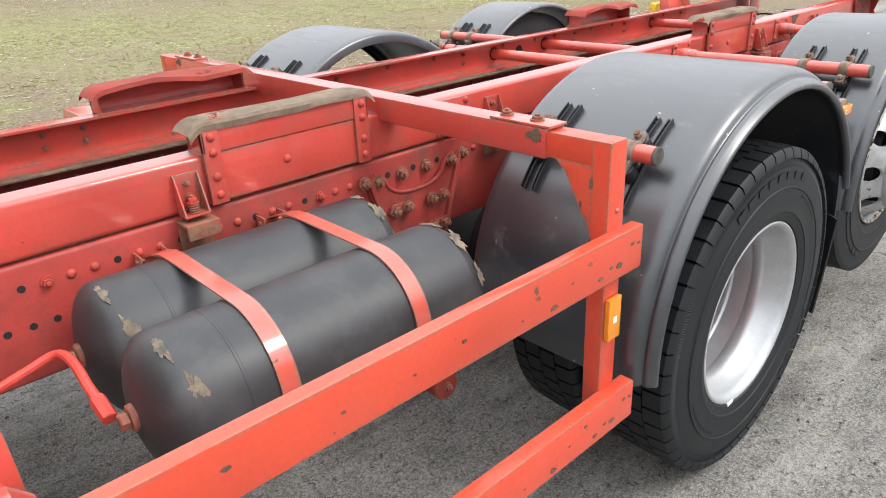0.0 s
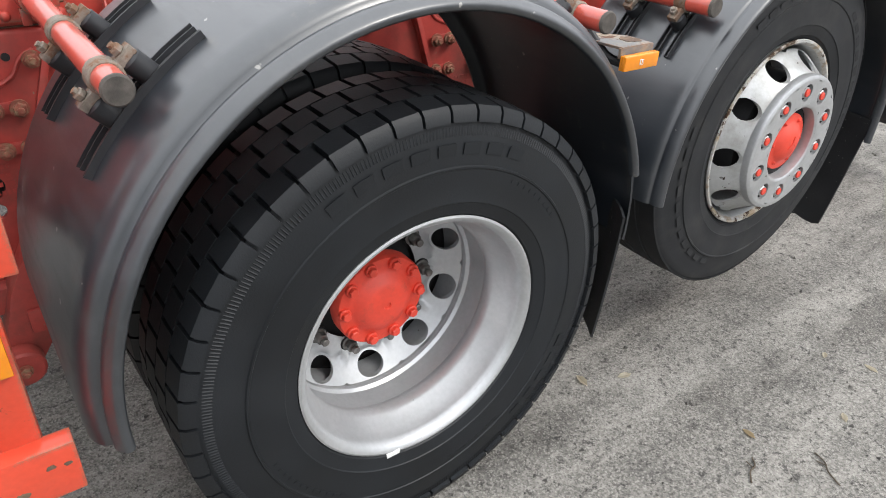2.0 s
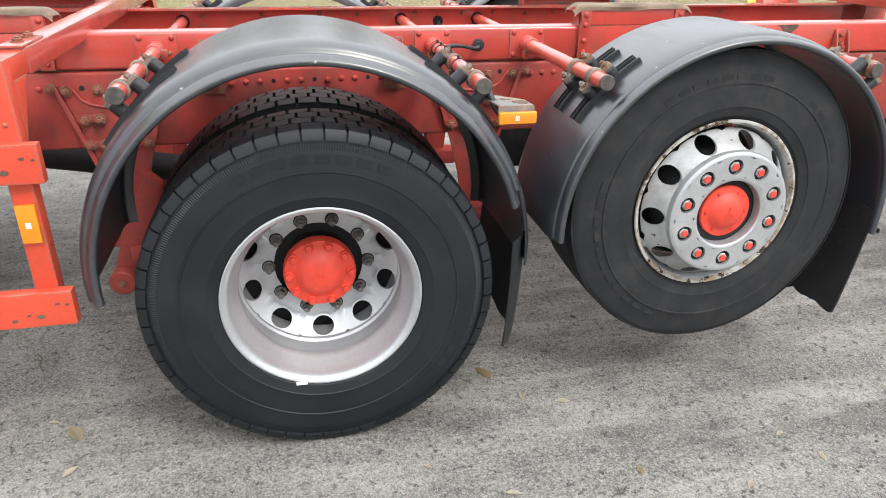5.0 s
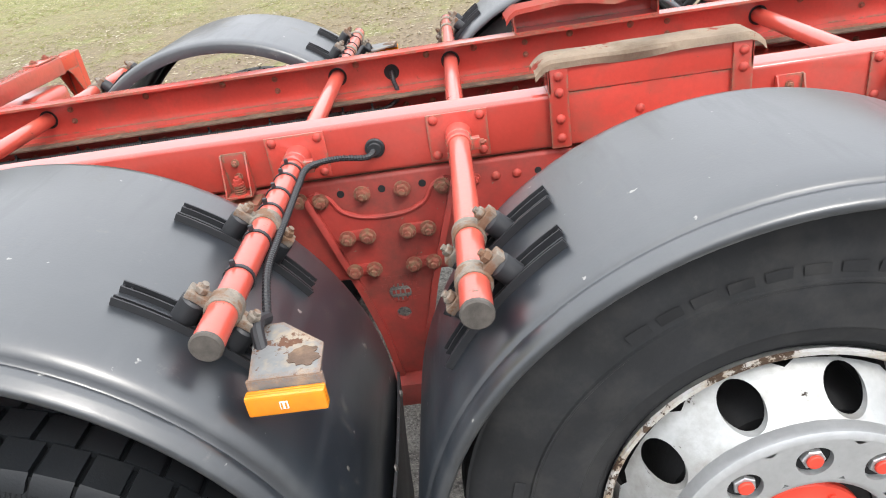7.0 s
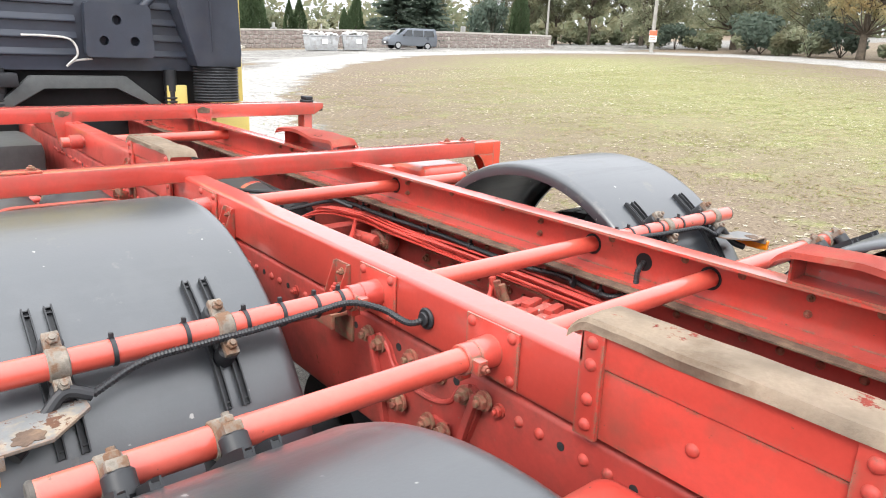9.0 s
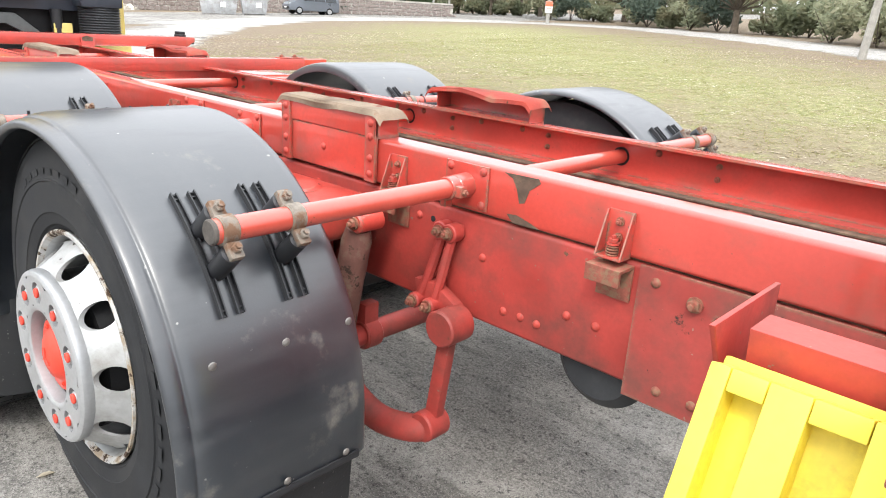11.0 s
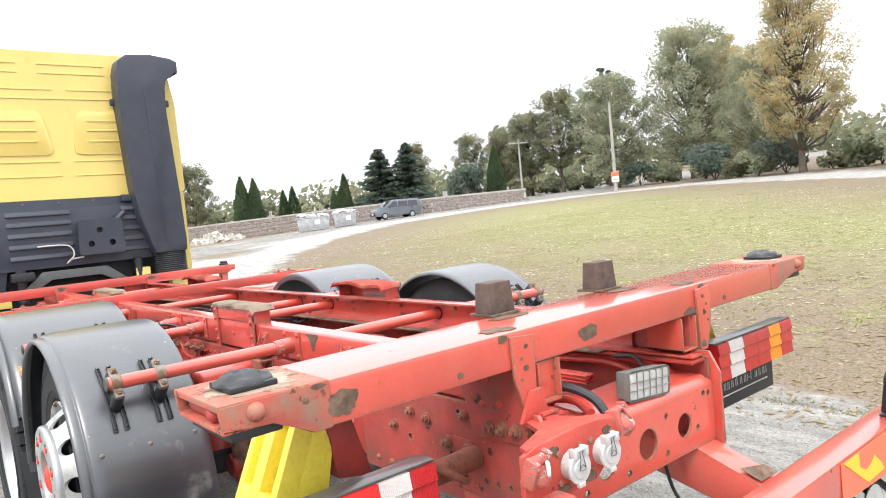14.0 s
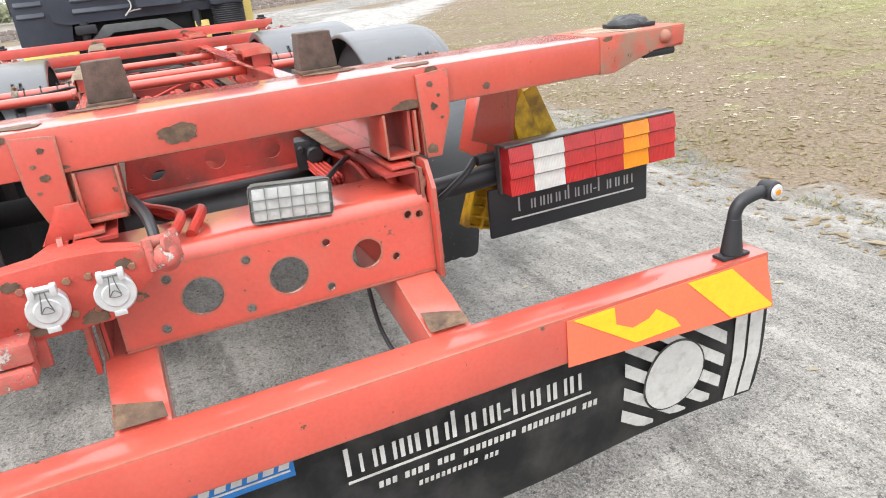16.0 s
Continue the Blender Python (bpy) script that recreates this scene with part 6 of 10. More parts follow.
    tip = bmesh.new()
    cyl(tip, (0, -0.009, 0), (0, -0.015, 0), 0.0120, seg=12, bev=0.0015)
    tip = data_of("nut_tip", tip, hub_red)
    for i in range(10):
        a = 2 * math.pi * (i + 0.60) / 10
        p = pose(0.1645 * math.cos(a), -1.2590, 0.1645 * math.sin(a), 0, i * 23, 0)
        piece("nut_pocket", pocket, ring, p)
        piece("wheel_nut", nut, ring, p)
        piece("nut_tip", tip, ring, p)
    bm = bmesh.new()
    lathe(bm, [(0.0005, -1.272), (0.03, -1.270), (0.052, -1.262), (0.062, -1.252), (0.068, -1.248), (0.088, -1.247), (0.091, -1.243), (0.091, -1.228), (0.0005, -1.232)], 48, False)
    hub = part("hub_cap", bm, hub_red, wh, "small bright red hub cap")
    bm = bmesh.new()
    for k in range(3):
        a = radians(90 + 120 * k)
        prism(bm, [(0.0, 0.004), (0.026, 0.0), (0.0, -0.004)], "y", -1.274, -1.271, 0, Matrix.Rotation(-a, 4, "Y"))
    part("hub_star", bm, hub_red, hub)
    hb = data_of("hub_bolt", hex_bolt(0.005, 0.004, 0.001), hub_red)
    for i in range(6):
        a = 2 * math.pi * i / 6
        piece("hub_bolt", hb, hub, pose(0.073 * math.cos(a), -1.2475, 0.073 * math.sin(a)))
    # near-black drum gives the hand holes their painted shade
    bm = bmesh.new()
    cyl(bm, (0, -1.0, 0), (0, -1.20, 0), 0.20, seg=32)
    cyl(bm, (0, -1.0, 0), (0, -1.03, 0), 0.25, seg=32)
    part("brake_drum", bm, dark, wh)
    return wh


def set_wheels(make, x, z, dy=0.0):
    a = make()
    a.parent = truck
    a.matrix_basis = pose(x, dy, z)
    b = copy_thing(a, pose(x, -dy, z, 0, 0, 180))
    b.parent = truck


set_wheels(drive_wheel, 0.004, 0.549)
set_wheels(tag_wheel, 1.355, 0.749, 0.025)

# amber marker on its plate behind the first fender, both sides
for s in (-1, 1):
    bm = bmesh.new()
    prism(bm, [(0.555, s * 1.03), (0.585, s * 1.03), (0.66, s * 1.10), (0.665, s * 1.175), (0.56, s * 1.175), (0.545, s * 1.08)], "z", 1.118, 1.124, 0.001)
    ya, yb = sorted((s * 1.168, s * 1.176))
    box(bm, 0.555, 0.668, ya, yb, 1.098, 1.122, 0.002)
    plate = part("marker_plate", bm, plate_rusty, truck, "grey lamp plate with rust at the edge")
    bm = bmesh.new()
    prism(bm, blob_outline(0.635, s * 1.13, 0.03, 0.028, 3, 16), "z", 1.1242, 1.1252)
    part("rust_patch", bm, rust, plate)
    bm = bmesh.new()
    ya, yb = sorted((s * 1.177, s * 1.196))
    box(bm, 0.553, 0.670, ya, yb, 1.073, 1.108, 0.004)
    lamp = part("side_marker", bm, amber, plate, "amber side marker lamp")
    bm = bmesh.new()
    ya, yb = sorted((s * 1.196, s * 1.1975))
    box(bm, 0.603, 0.615, ya, yb, 1.084, 1.097, 0.0)
    part("lamp_spot", bm, plate_white, lamp)
    for dx in (-0.003, 0.003):
        bm = bmesh.new()
        ya, yb = sorted((s * 1.1975, s * 1.1985))
        box(bm, 0.609 + dx - 0.0012, 0.609 + dx + 0.0012, ya, yb, 1.0855, 1.0955, 0.0)
        part("plain_bar", bm, amber, lamp)
    bm = bmesh.new()
    tube(bm, [(0.556, s * 1.02, 1.13), (0.553, s * 1.06, 1.145), (0.56, s * 1.09, 1.12), (0.575, s * 1.12, 1.09), (0.60, s * 1.15, 1.075)], 0.011, 10, 6)
    part("lamp_cable", bm, black_plastic, lamp)
    bm = bmesh.new()
    conduit(bm, [(0.697, s * 0.393, 1.178), (0.68, s * 0.43, 1.170), (0.61, s * 0.452, 1.184), (0.555, s * 0.50, 1.190), (0.545, s * 0.58, 1.182), (0.543, s * 0.70, 1.174), (0.543, s * 0.82, 1.170), (0.546, s * 0.93, 1.164), (0.556, s * 1.02, 1.13)], 0.0078)
    gr = bmesh.new()
    cyl(gr, (0.697, s * 0.392, 1.178), (0.697, s * 0.401, 1.178), 0.024, seg=20, bev=0.003)
    cyl(gr, (0.697, s * 0.401, 1.178), (0.697, s * 0.408, 1.178), 0.016, seg=16, bev=0.002)
    part("grommet", gr, black_plastic, truck, "black rubber grommet")
    cable = part("black_cable", bm, black_plastic, truck, "black corrugated cable tied along the tube")
    for y in (0.50, 0.56, 0.64, 0.72, 0.84, 0.97):
        bm = bmesh.new()
        cyl(bm, (0.512, s * y - 0.004, ROD_Z), (0.512, s * y + 0.004, ROD_Z), ROD_R + 0.0025, seg=18)
        box(bm, 0.505, 0.513, s * y - 0.004, s * y + 0.004, ROD_Z + ROD_R, ROD_Z + ROD_R + 0.012, 0.001)
        part("cable_tie", bm, black_plastic, cable)

# ---- tail of the lorry ----
def rounded_strip(x0, x1, z0, z1):
    """A flat strap with round ends, as an outline in x and z."""
    r = (z1 - z0) / 2
    zm = (z0 + z1) / 2
    a = [(x1 - r + r * math.sin(t), zm + r * math.cos(t)) for t in [math.pi * i / 8 for i in range(9)]]
    return a + [(x0 + r - r * math.sin(t), zm - r * math.cos(t)) for t in [math.pi * i / 8 for i in range(9)]]


bm = bmesh.new()
RX0, RX1, RZ0, RZ1 = 3.005, 3.252, 1.243, 1.343
box(bm, RX0, RX1, -0.98, 0.98, RZ0, RZ1, 0.012)
rear_beam = part("rear_cross_beam", bm, red_worn, truck, "wide orange-red rear cross beam with chipped paint")
for s in (-1, 1):
    bm = bmesh.new()
    # the tip tapers from below and is hollow at its end
    TS = 0.0 if s > 0 else 0.056      # the near tip is the shorter one
    out = [(s * 0.975, RZ0), (s * 1.02, RZ0), (s * (1.16 - TS), 1.288), (s * (1.262 - TS), 1.292), (s * (1.268 - TS), 1.340), (s * 0.975, RZ1)]
    prism(bm, out, "x", RX1 - 0.010, RX1 + 0.0015, 0.002)
    prism(bm, out, "x", RX0 - 0.0015, RX0 + 0.010, 0.002)
    ya, yb = sorted((s * 0.975, s * (1.268 - TS)))
    box(bm, RX0 + 0.001, RX1 - 0.001, ya, yb, RZ1 - 0.012, RZ1 + 0.0012, 0.002)
    ya, yb = sorted((s * (1.16 - TS), s * (1.262 - TS)))
    box(bm, RX0 + 0.001, RX1 - 0.001, ya, yb, 1.286, 1.296, 0.002)
    prism(bm, [(s * 0.975, RZ0), (s * 1.02, RZ0), (s * (1.16 - TS), 1.288), (s * (1.16 - TS), 1.294), (s * 0.975, RZ0 + 0.008)], "x", RX0 + 0.01, RX1 - 0.01)
    dome(bm, (RX1 - 0.002, s * (1.195 - TS), 1.318), (1, 0, 0), 0.020, 0.024, 14, 5)
    tip = part("beam_tip", bm, crust, rear_beam, "scuffed tapered beam tip")
    bm = bmesh.new()
    cyl(bm, (3.05, s * (1.235 - TS), 1.317), (3.17, s * (1.235 - TS), 1.317), 0.0195, seg=18, bev=0.004)
    dome(bm, (3.17, s * (1.238 - TS), 1.316), (1, s * 0.8, 0), 0.022, 0.034)
    part("locking_pin", bm, red_dull, tip, "painted twist-lock pin")
    bm = bmesh.new()
    box(bm, RX0 + 0.02, RX1 - 0.01, s * (1.19 - TS) - 0.055, s * (1.19 - TS) + 0.055, 1.264, 1.286, 0.008)
    cy = s * (1.165 - TS)
    box(bm, 3.075, 3.190, cy - 0.052, cy + 0.052, 1.344, 1.358, 0.005)
    old = set(bm.verts)
    dome(bm, (3.13, cy, 1.354), (0, 0, 1), 0.062, 0.021, 26, 8)
    for v in set(bm.verts) - old:
        v.co += Vector((0.6, 0.6, 1)) * 0.012 * noise.noise(v.co * 42) * min(1, max(0, (v.co.z - 1.352) / 0.01))
    part("twist_lock_rubber", bm, black_plastic, tip, "ragged black rubber buffer")
    # rust scabs on the beam
    for k, (y, z, rx, rz) in enumerate(((0.945, 1.288, 0.045, 0.035), (0.136, 1.285, 0.050, 0.024), (0.405, 1.258, 0.05, 0.014), (0.47, 1.33, 0.02, 0.012), (0.62, 1.27, 0.012, 0.01), (1.0, 1.335, 0.02, 0.008))):
        if s > 0 and k < 2:
            continue
        bm = bmesh.new()
        prism(bm, blob_outline(s * y, z, rx, rz, k + 7 * s, 20, 0.3), "x", RX1 + 0.0004, RX1 + 0.0016)
        part("rust_patch", bm, rust, rear_beam)
    for k, (x, y, rx, ry) in enumerate(((3.128, 1.10, 0.115, 0.11), (3.20, 0.44, 0.045, 0.06), (3.08, 0.27, 0.03, 0.09))):
        bm = bmesh.new()
        prism(bm, blob_outline(x, s * y, rx, ry, k + 40 * s, 22, 0.35), "z", RZ1 + 0.001, RZ1 + 0.0022)
        part("rust_patch", bm, dust_tan if k == 0 else rust, rear_beam)
    # brown buffer block on the beam
    bm = bmesh.new()
    box(bm, -0.036, 0.036, -0.050, 0.050, 0.0, 0.092, 0.004)
    for v in bm.verts:
        f = 1 - 0.13 * v.co.z / 0.092
        v.co.x, v.co.y = v.co.x * f, v.co.y * f
    part("buffer_block", bm, block_brown, rear_beam, "rough dark brown buffer block", m=pose(3.0, s * 0.252, RZ1 + 0.008))
    bm = bmesh.new()
    box(bm, 2.945, 3.05, s * 0.252 - 0.055, s * 0.252 + 0.055, RZ1 + 0.0005, RZ1 + 0.008, 0.002)
    part("block_plate", bm, rust, rear_beam)
    # hangers that carry the beam on the frame
    def yc(v):
        return 0.03 + s * v
    bm = bmesh.new()
    prism(bm, [(yc(0.395), 1.325), (yc(0.482), 1.332), (yc(0.478), 1.22), (yc(0.445), 1.118), (yc(0.405), 1.118)], "x", RX1 + 0.001, RX1 + 0.010, 0.002)
    ya, yb = sorted((yc(0.400), yc(0.410)))
    prism(bm, [(3.02, RZ0), (RX1, RZ0), (RX1, 1.122), (3.13, 1.122), (3.02, 1.19)], "y", ya, yb, 0.001)
    h = part("beam_hanger", bm, red_worn, rear_beam, "welded red hanger plate with rust blisters")
    for k, (dy, z, r) in enumerate(((0.43, 1.30, 0.010), (0.45, 1.27, 0.007), (0.435, 1.245, 0.012), (0.42, 1.14, 0.018), (0.455, 1.215, 0.006))):
        bm = bmesh.new()
        prism(bm, blob_outline(yc(dy), z, r, r * 0.8, k + 3 * s, 12, 0.4), "x", RX1 + 0.0104, RX1 + 0.0114)
        part("rust_patch", bm, rust, h)
    bm = bmesh.new()
    ya, yb = sorted((yc(0.300), yc(0.388)))
    for q in ((ya, ya + 0.006), (yb - 0.006, yb)):
        box(bm, 3.12, RX1 + 0.006, q[0], q[1], 1.130, RZ0 - 0.001, 0.001)
    box(bm, 3.12, RX1 + 0.006, ya, yb, 1.130, 1.137, 0.001)
    if s < 0:
        box(bm, 3.205, RX1 - 0.012, ya + 0.006, yb - 0.006, 1.137, RZ0 - 0.002, 0.001)
    part("hanger_box", bm, red_worn, h)
    bm = bmesh.new()
    ya, yb = sorted((s * 0.325, s * 0.386))
    box(bm, 2.95, 3.29, ya, yb, 1.1125, 1.1205, 0.002)
    part("top_plate", bm, red, truck)
    # outer side plate with bolts and round holes
    bm = bmesh.new()
    hs = [(3.084, 0.979, 0.013), (3.055, 0.888, 0.009), (3.106, 0.889, 0.009), (3.156, 0.890, 0.009), (3.205, 0.890, 0.009), (2.956, 1.074, 0.008), (3.059, 1.055, 0.008), (2.75, 0.886, 0.009), (2.60, 1.04, 0.008), (2.70, 0.95, 0.010)]
    ya, yb = sorted((s * 0.3895, s * 0.3975))
    holed_plate(bm, [(2.42, 0.80), (3.305, 0.80), (3.305, 1.11), (2.42, 1.11)], hs, "y", ya, yb)
    sp = part("side_plate", bm, red_grime, truck, "dull red side plate with punched holes")
    bolts(BOLT_BIG, sp, [(x, s * 0.3975, z) for x, z in ((2.55, 1.06), (2.62, 0.98), (2.72, 1.04), (2.985, 1.068), (2.80, 1.03), (3.258, 1.073), (3.290, 1.071))], (0, s, 0))
    bm = bmesh.new()
    prism(bm, rounded_strip(2.885, 3.022, 0.955, 0.998), "y", min(s * 0.398, s * 0.404), max(s * 0.398, s * 0.404), 0.001)
    tie = part("tie_strap", bm, red_dull, sp)
    bolts(BOLT_CAST, tie, [(2.903, s * 0.404, 0.976), (3.004, s * 0.404, 0.977)], (0, s, 0))
    bolts(RIVET_RUST, sp, [(x, s * 0.3975, z) for x, z in ((2.50, 0.84), (2.58, 0.84), (2.66, 0.84), (2.46, 1.08))], (0, s, 0), "rivet")
    bm = bmesh.new()
    prism(bm, [(2.965, 1.242), (3.245, 1.242), (3.245, 1.030), (3.030, 1.020), (3.000, 1.130)], "y", min(s * 0.398, s * 0.406), max(s * 0.398, s * 0.406), 0.001)
    dp = part("doubler_plate", bm, red_grime, truck, "dull red hanger plate bolted to the frame")
    bolts(BOLT_CAST, dp, [(x, s * 0.406, 1.055 + (x - 3.10) * 0.1) for x in (3.102, 3.156, 3.208)], (0, s, 0))
    bolts(RIVET, dp, [(x, s * 0.406, z) for x, z in ((3.02, 1.20), (3.08, 1.12), (3.15, 1.13), (3.10, 1.19))], (0, s, 0), "rivet")

# rear crossmember with three large holes
bm = bmesh.new()
outline = [(-0.352, 0.842), (0.405, 0.842), (0.405, 1.018), (-0.352, 1.018)]
holes = [(-0.168, 0.926, 0.045), (0.030, 0.922, 0.046), (0.226, 0.926, 0.038)] + [(y, z, 0.010) for y, z in ((-0.06, 0.985), (-0.07, 0.865), (0.13, 0.98), (0.125, 0.866), (0.30, 0.90), (0.345, 1.0), (0.375, 0.995), (-0.26, 0.87), (-0.235, 0.985))]
holed_plate(bm, outline, holes, "x", 3.300, 3.308)
bend = [(3.308 - 0.036 * (1 - math.cos(a)), 1.018 + 0.036 * math.sin(a)) for a in [math.pi / 2 * i / 8 for i in range(9)]]
inner = [(3.300 - 0.028 * (1 - math.cos(a)), 1.018 + 0.028 * math.sin(a)) for a in [math.pi / 2 * i / 8 for i in range(9)]]
prism(bm, bend + [(3.10, 1.054), (3.10, 1.046)] + inner[::-1], "y", -0.352, 0.400)
box(bm, 3.268, 3.308, -0.352, 0.405, 0.834, 0.8415, 0.002)
part("rear_crossmember", bm, red_worn, truck, "bright red rear crossmember with lightening holes")
for s in (-1, 1):
    bm = bmesh.new()
    ya, yb = sorted((s * 0.406, s * 0.418))
    xf = 3.10 if s > 0 else 3.285
    prism(bm, [(xf, 0.82), (3.335, 0.82), (3.335, 1.06), (3.30, 1.125), (xf, 1.125)], "y", ya, yb, 0.002)
    ep = part("end_plate", bm, red, truck)
    bolts(RIVET, ep, [(3.335 - 0.02, s * 0.418, z) for z in (0.87, 0.93, 0.99)], (0, s, 0), "rivet")
    # arms to the bumper
    bm = bmesh.new()
    y = s * 0.345
    prism(bm, [(2.95, 0.835), (3.30, 0.835), (3.515, 0.757), (3.515, 0.650), (3.46, 0.650), (2.95, 0.765)], "y", y - 0.056, y + 0.056, 0.006)
    arm = part("bumper_arm", bm, red_worn, truck, "red bumper arm")
    bm = bmesh.new()
    prism(bm, [(3.44, y - 0.05), (3.51, y - 0.052), (3.512, y + 0.05), (3.47, y + 0.045), (3.455, y + 0.0)], "z", 0.0, 0.001, 0, Matrix.Translation((0, 0, 0.786)) @ Matrix.Translation((3.47, 0, 0)) @ Matrix.Rotation(radians(20), 4, "Y") @ Matrix.Translation((-3.47, 0, 0)))
    part("rust_patch", bm, rust, arm)

# underrun bumper
bm = bmesh.new()
box(bm, 3.50, 3.61, -1.262, 1.255, 0.632, 0.762, 0.014)
bumper = part("rear_bumper", bm, red_worn, truck, "orange-red box-section underrun bumper")
for s in (-1, 1):
    bm = bmesh.new()
    ya, yb = sorted((s * 0.598, s * 1.262))
    prism(bm, [(s * 0.598, 0.752), (s * 1.238, 0.752), (s * 1.278, 0.588), (s * 0.598, 0.626)], "x", 3.6115, 3.6135)
    chev = part("chevron_plate", bm, warn_orange, bumper, "orange and yellow reflective chevron plate with peeled film")
    for pts in ([(0.615, 0.749), (0.735, 0.749), (0.74, 0.70), (0.79, 0.675), (0.84, 0.685), (0.865, 0.705), (0.925, 0.66), (0.945, 0.632), (0.80, 0.630)], [(0.965, 0.748), (1.115, 0.748), (1.270, 0.600), (1.265, 0.594), (1.12, 0.602)]):
        bm = bmesh.new()
        prism(bm, [(s * y, z) for y, z in pts], "x", 3.6140, 3.6152)
        part("yellow_stripe", bm, warn_yellow, chev)
    # corner marker on a rubber stalk
    bm = bmesh.new()
    box(bm, 3.553, 3.597, s * 1.150 - 0.046, s * 1.150 + 0.046, 0.762, 0.772, 0.004)
    cyl(bm, (3.575, s * 1.150, 0.770), (3.575, s * 1.154, 0.872), 0.029, 0.0185, seg=20, bev=0.003)
    tube(bm, [(3.575, s * 1.153, 0.860), (3.575, s * 1.157, 0.888), (3.578, s * 1.174, 0.912), (3.582, s * 1.208, 0.924), (3.586, s * 1.245, 0.928)], 0.0178, 14, 6)
    for dy in (-0.036, 0.036):
        dome(bm, Vector((3.575, s * 1.150 + dy, 0.772)), Vector((0, 0, 1)), 0.006, 0.004)
    cyl(bm, (3.565, s * 1.258, 0.928), (3.612, s * 1.258, 0.928), 0.027, seg=20, bev=0.004)
    mk = part("corner_marker", bm, black_plastic, bumper, "black rubber corner marker lamp stalk")
    bm = bmesh.new()
    cyl(bm, (3.612, s * 1.258, 0.928), (3.618, s * 1.258, 0.928), 0.021, 0.017, seg=18, bev=0.002)
    part("marker_lens", bm, socket_grey, mk, "small clear lens")
    # amber disc on the lens front paints the orange glow inside it
    bm = bmesh.new()
    cyl(bm, (3.618, s * 1.258, 0.928), (3.6205, s * 1.258, 0.928), 0.008, seg=12)
    part("marker_bulb", bm, amber, mk)

# long rubber flap under the bumper, curved at its foot
bm = bmesh.new()
k = 40
rows = []
for j, (z, dx) in enumerate(((0.645, 0.0), (0.55, 0.0), (0.45, -0.004), (0.36, -0.012), (0.28, -0.026), (0.225, -0.042))):
    rows.append([bm.verts.new((3.545 + dx + 0.006 * math.sin(i * 0.5), -1.33 + 2.66 * i / k, z + 0.010 * math.sin(i * 0.21) * (j / 5))) for i in range(k + 1)])
for a, b in zip(rows, rows[1:]):
    for i in range(k):
        bm.faces.new((a[i], a[i + 1], b[i + 1], b[i]))
bmesh.ops.solidify(bm, geom=bm.faces[:], thickness=0.006)
flap = part("rear_flap", bm, flap_black, bumper, "dusty black rubber rear flap with white print")


def flap_x(z):
    return 3.5525 - 0.042 * max(0, min(1, (0.5 - z) / 0.275)) ** 1.4


def flap_print(pts, mat, name="print", lift=0.003):
    bm = bmesh.new()
    v0 = [bm.verts.new((flap_x(z) + lift, y, z)) for y, z in pts]
    v1 = [bm.verts.new((flap_x(z) + lift + 0.0012, y, z)) for y, z in pts]
    bm.faces.new(v0)
    bm.faces.new(v1[::-1])
    for i in range(len(pts)):
        bm.faces.new((v0[i], v0[(i + 1) % len(pts)], v1[(i + 1) % len(pts)], v1[i]))
    part(name, bm, mat, flap)


# unreadable and brand lettering as plain bars
x = 0.03
for wd, hi in ((0.075, 0.075), (0.04, 0.05), (0.03, 0.05), (0.038, 0.05), (0.04, 0.05), (0.045, 0.075), (0.04, 0.05), (0.03, 0.05), (0.018, 0.02), (0.06, 0.075), (0.04, 0.05), (0.042, 0.05), (0.035, 0.05)):
    low = min(hi, 0.05)
    if hi > 0.03:
        flap_print([(x, 0.505), (x + 0.011, 0.505), (x + 0.011, 0.505 + hi), (x, 0.505 + hi)], flap_white, "print_bar")
        flap_print([(x + wd - 0.009, 0.505), (x + wd, 0.505), (x + wd, 0.505 + low), (x + wd - 0.009, 0.505 + low)], flap_white, "print_bar")
        if wd > 0.05:
            flap_print([(x + wd / 2 - 0.004, 0.505), (x + wd / 2 + 0.004, 0.505), (x + wd / 2 + 0.004, 0.505 + low), (x + wd / 2 - 0.004, 0.505 + low)], flap_white, "print_bar")
    else:
        flap_print([(x, 0.522), (x + wd, 0.522), (x + wd, 0.529), (x, 0.529)], flap_white, "print_bar")
    x += wd + 0.009
flap_print([(0.03, 0.482), (0.70, 0.482), (0.70, 0.489), (0.03, 0.489)], flap_white, "print_line")
x = 0.10
for wd in (0.05, 0.07, 0.055, 0.15, 0.17, 0.055):
    for q in range(max(2, round(wd / 0.017))):
        flap_print([(x + 0.017 * q, 0.438), (x + 0.017 * q + 0.011, 0.438), (x + 0.017 * q + 0.012, 0.457), (x + 0.017 * q + 0.001, 0.457)], flap_white, "print_bar")
    x += wd + 0.016
x = 0.20
for wd in (0.16, 0.05):
    for q in range(max(2, round(wd / 0.015))):
        flap_print([(x + 0.015 * q, 0.397), (x + 0.015 * q + 0.009, 0.397), (x + 0.015 * q + 0.010, 0.412), (x + 0.015 * q + 0.001, 0.412)], flap_white, "print_bar")
    x += wd + 0.02
flap_print([(-0.30, 0.56), (-0.08, 0.56), (-0.08, 0.615), (-0.30, 0.615)], blue_sticker, "sticker", 0.002)
flap_print([(-0.29, 0.575), (-0.09, 0.575), (-0.09, 0.580), (-0.29, 0.580)], flap_white, "print_line", 0.004)
for k in range(6):
    flap_print([(-0.285 + 0.034 * k, 0.585), (-0.262 + 0.034 * k, 0.585), (-0.255 + 0.034 * k, 0.61), (-0.278 + 0.034 * k, 0.61)], flap_white, "print_bar", 0.004)
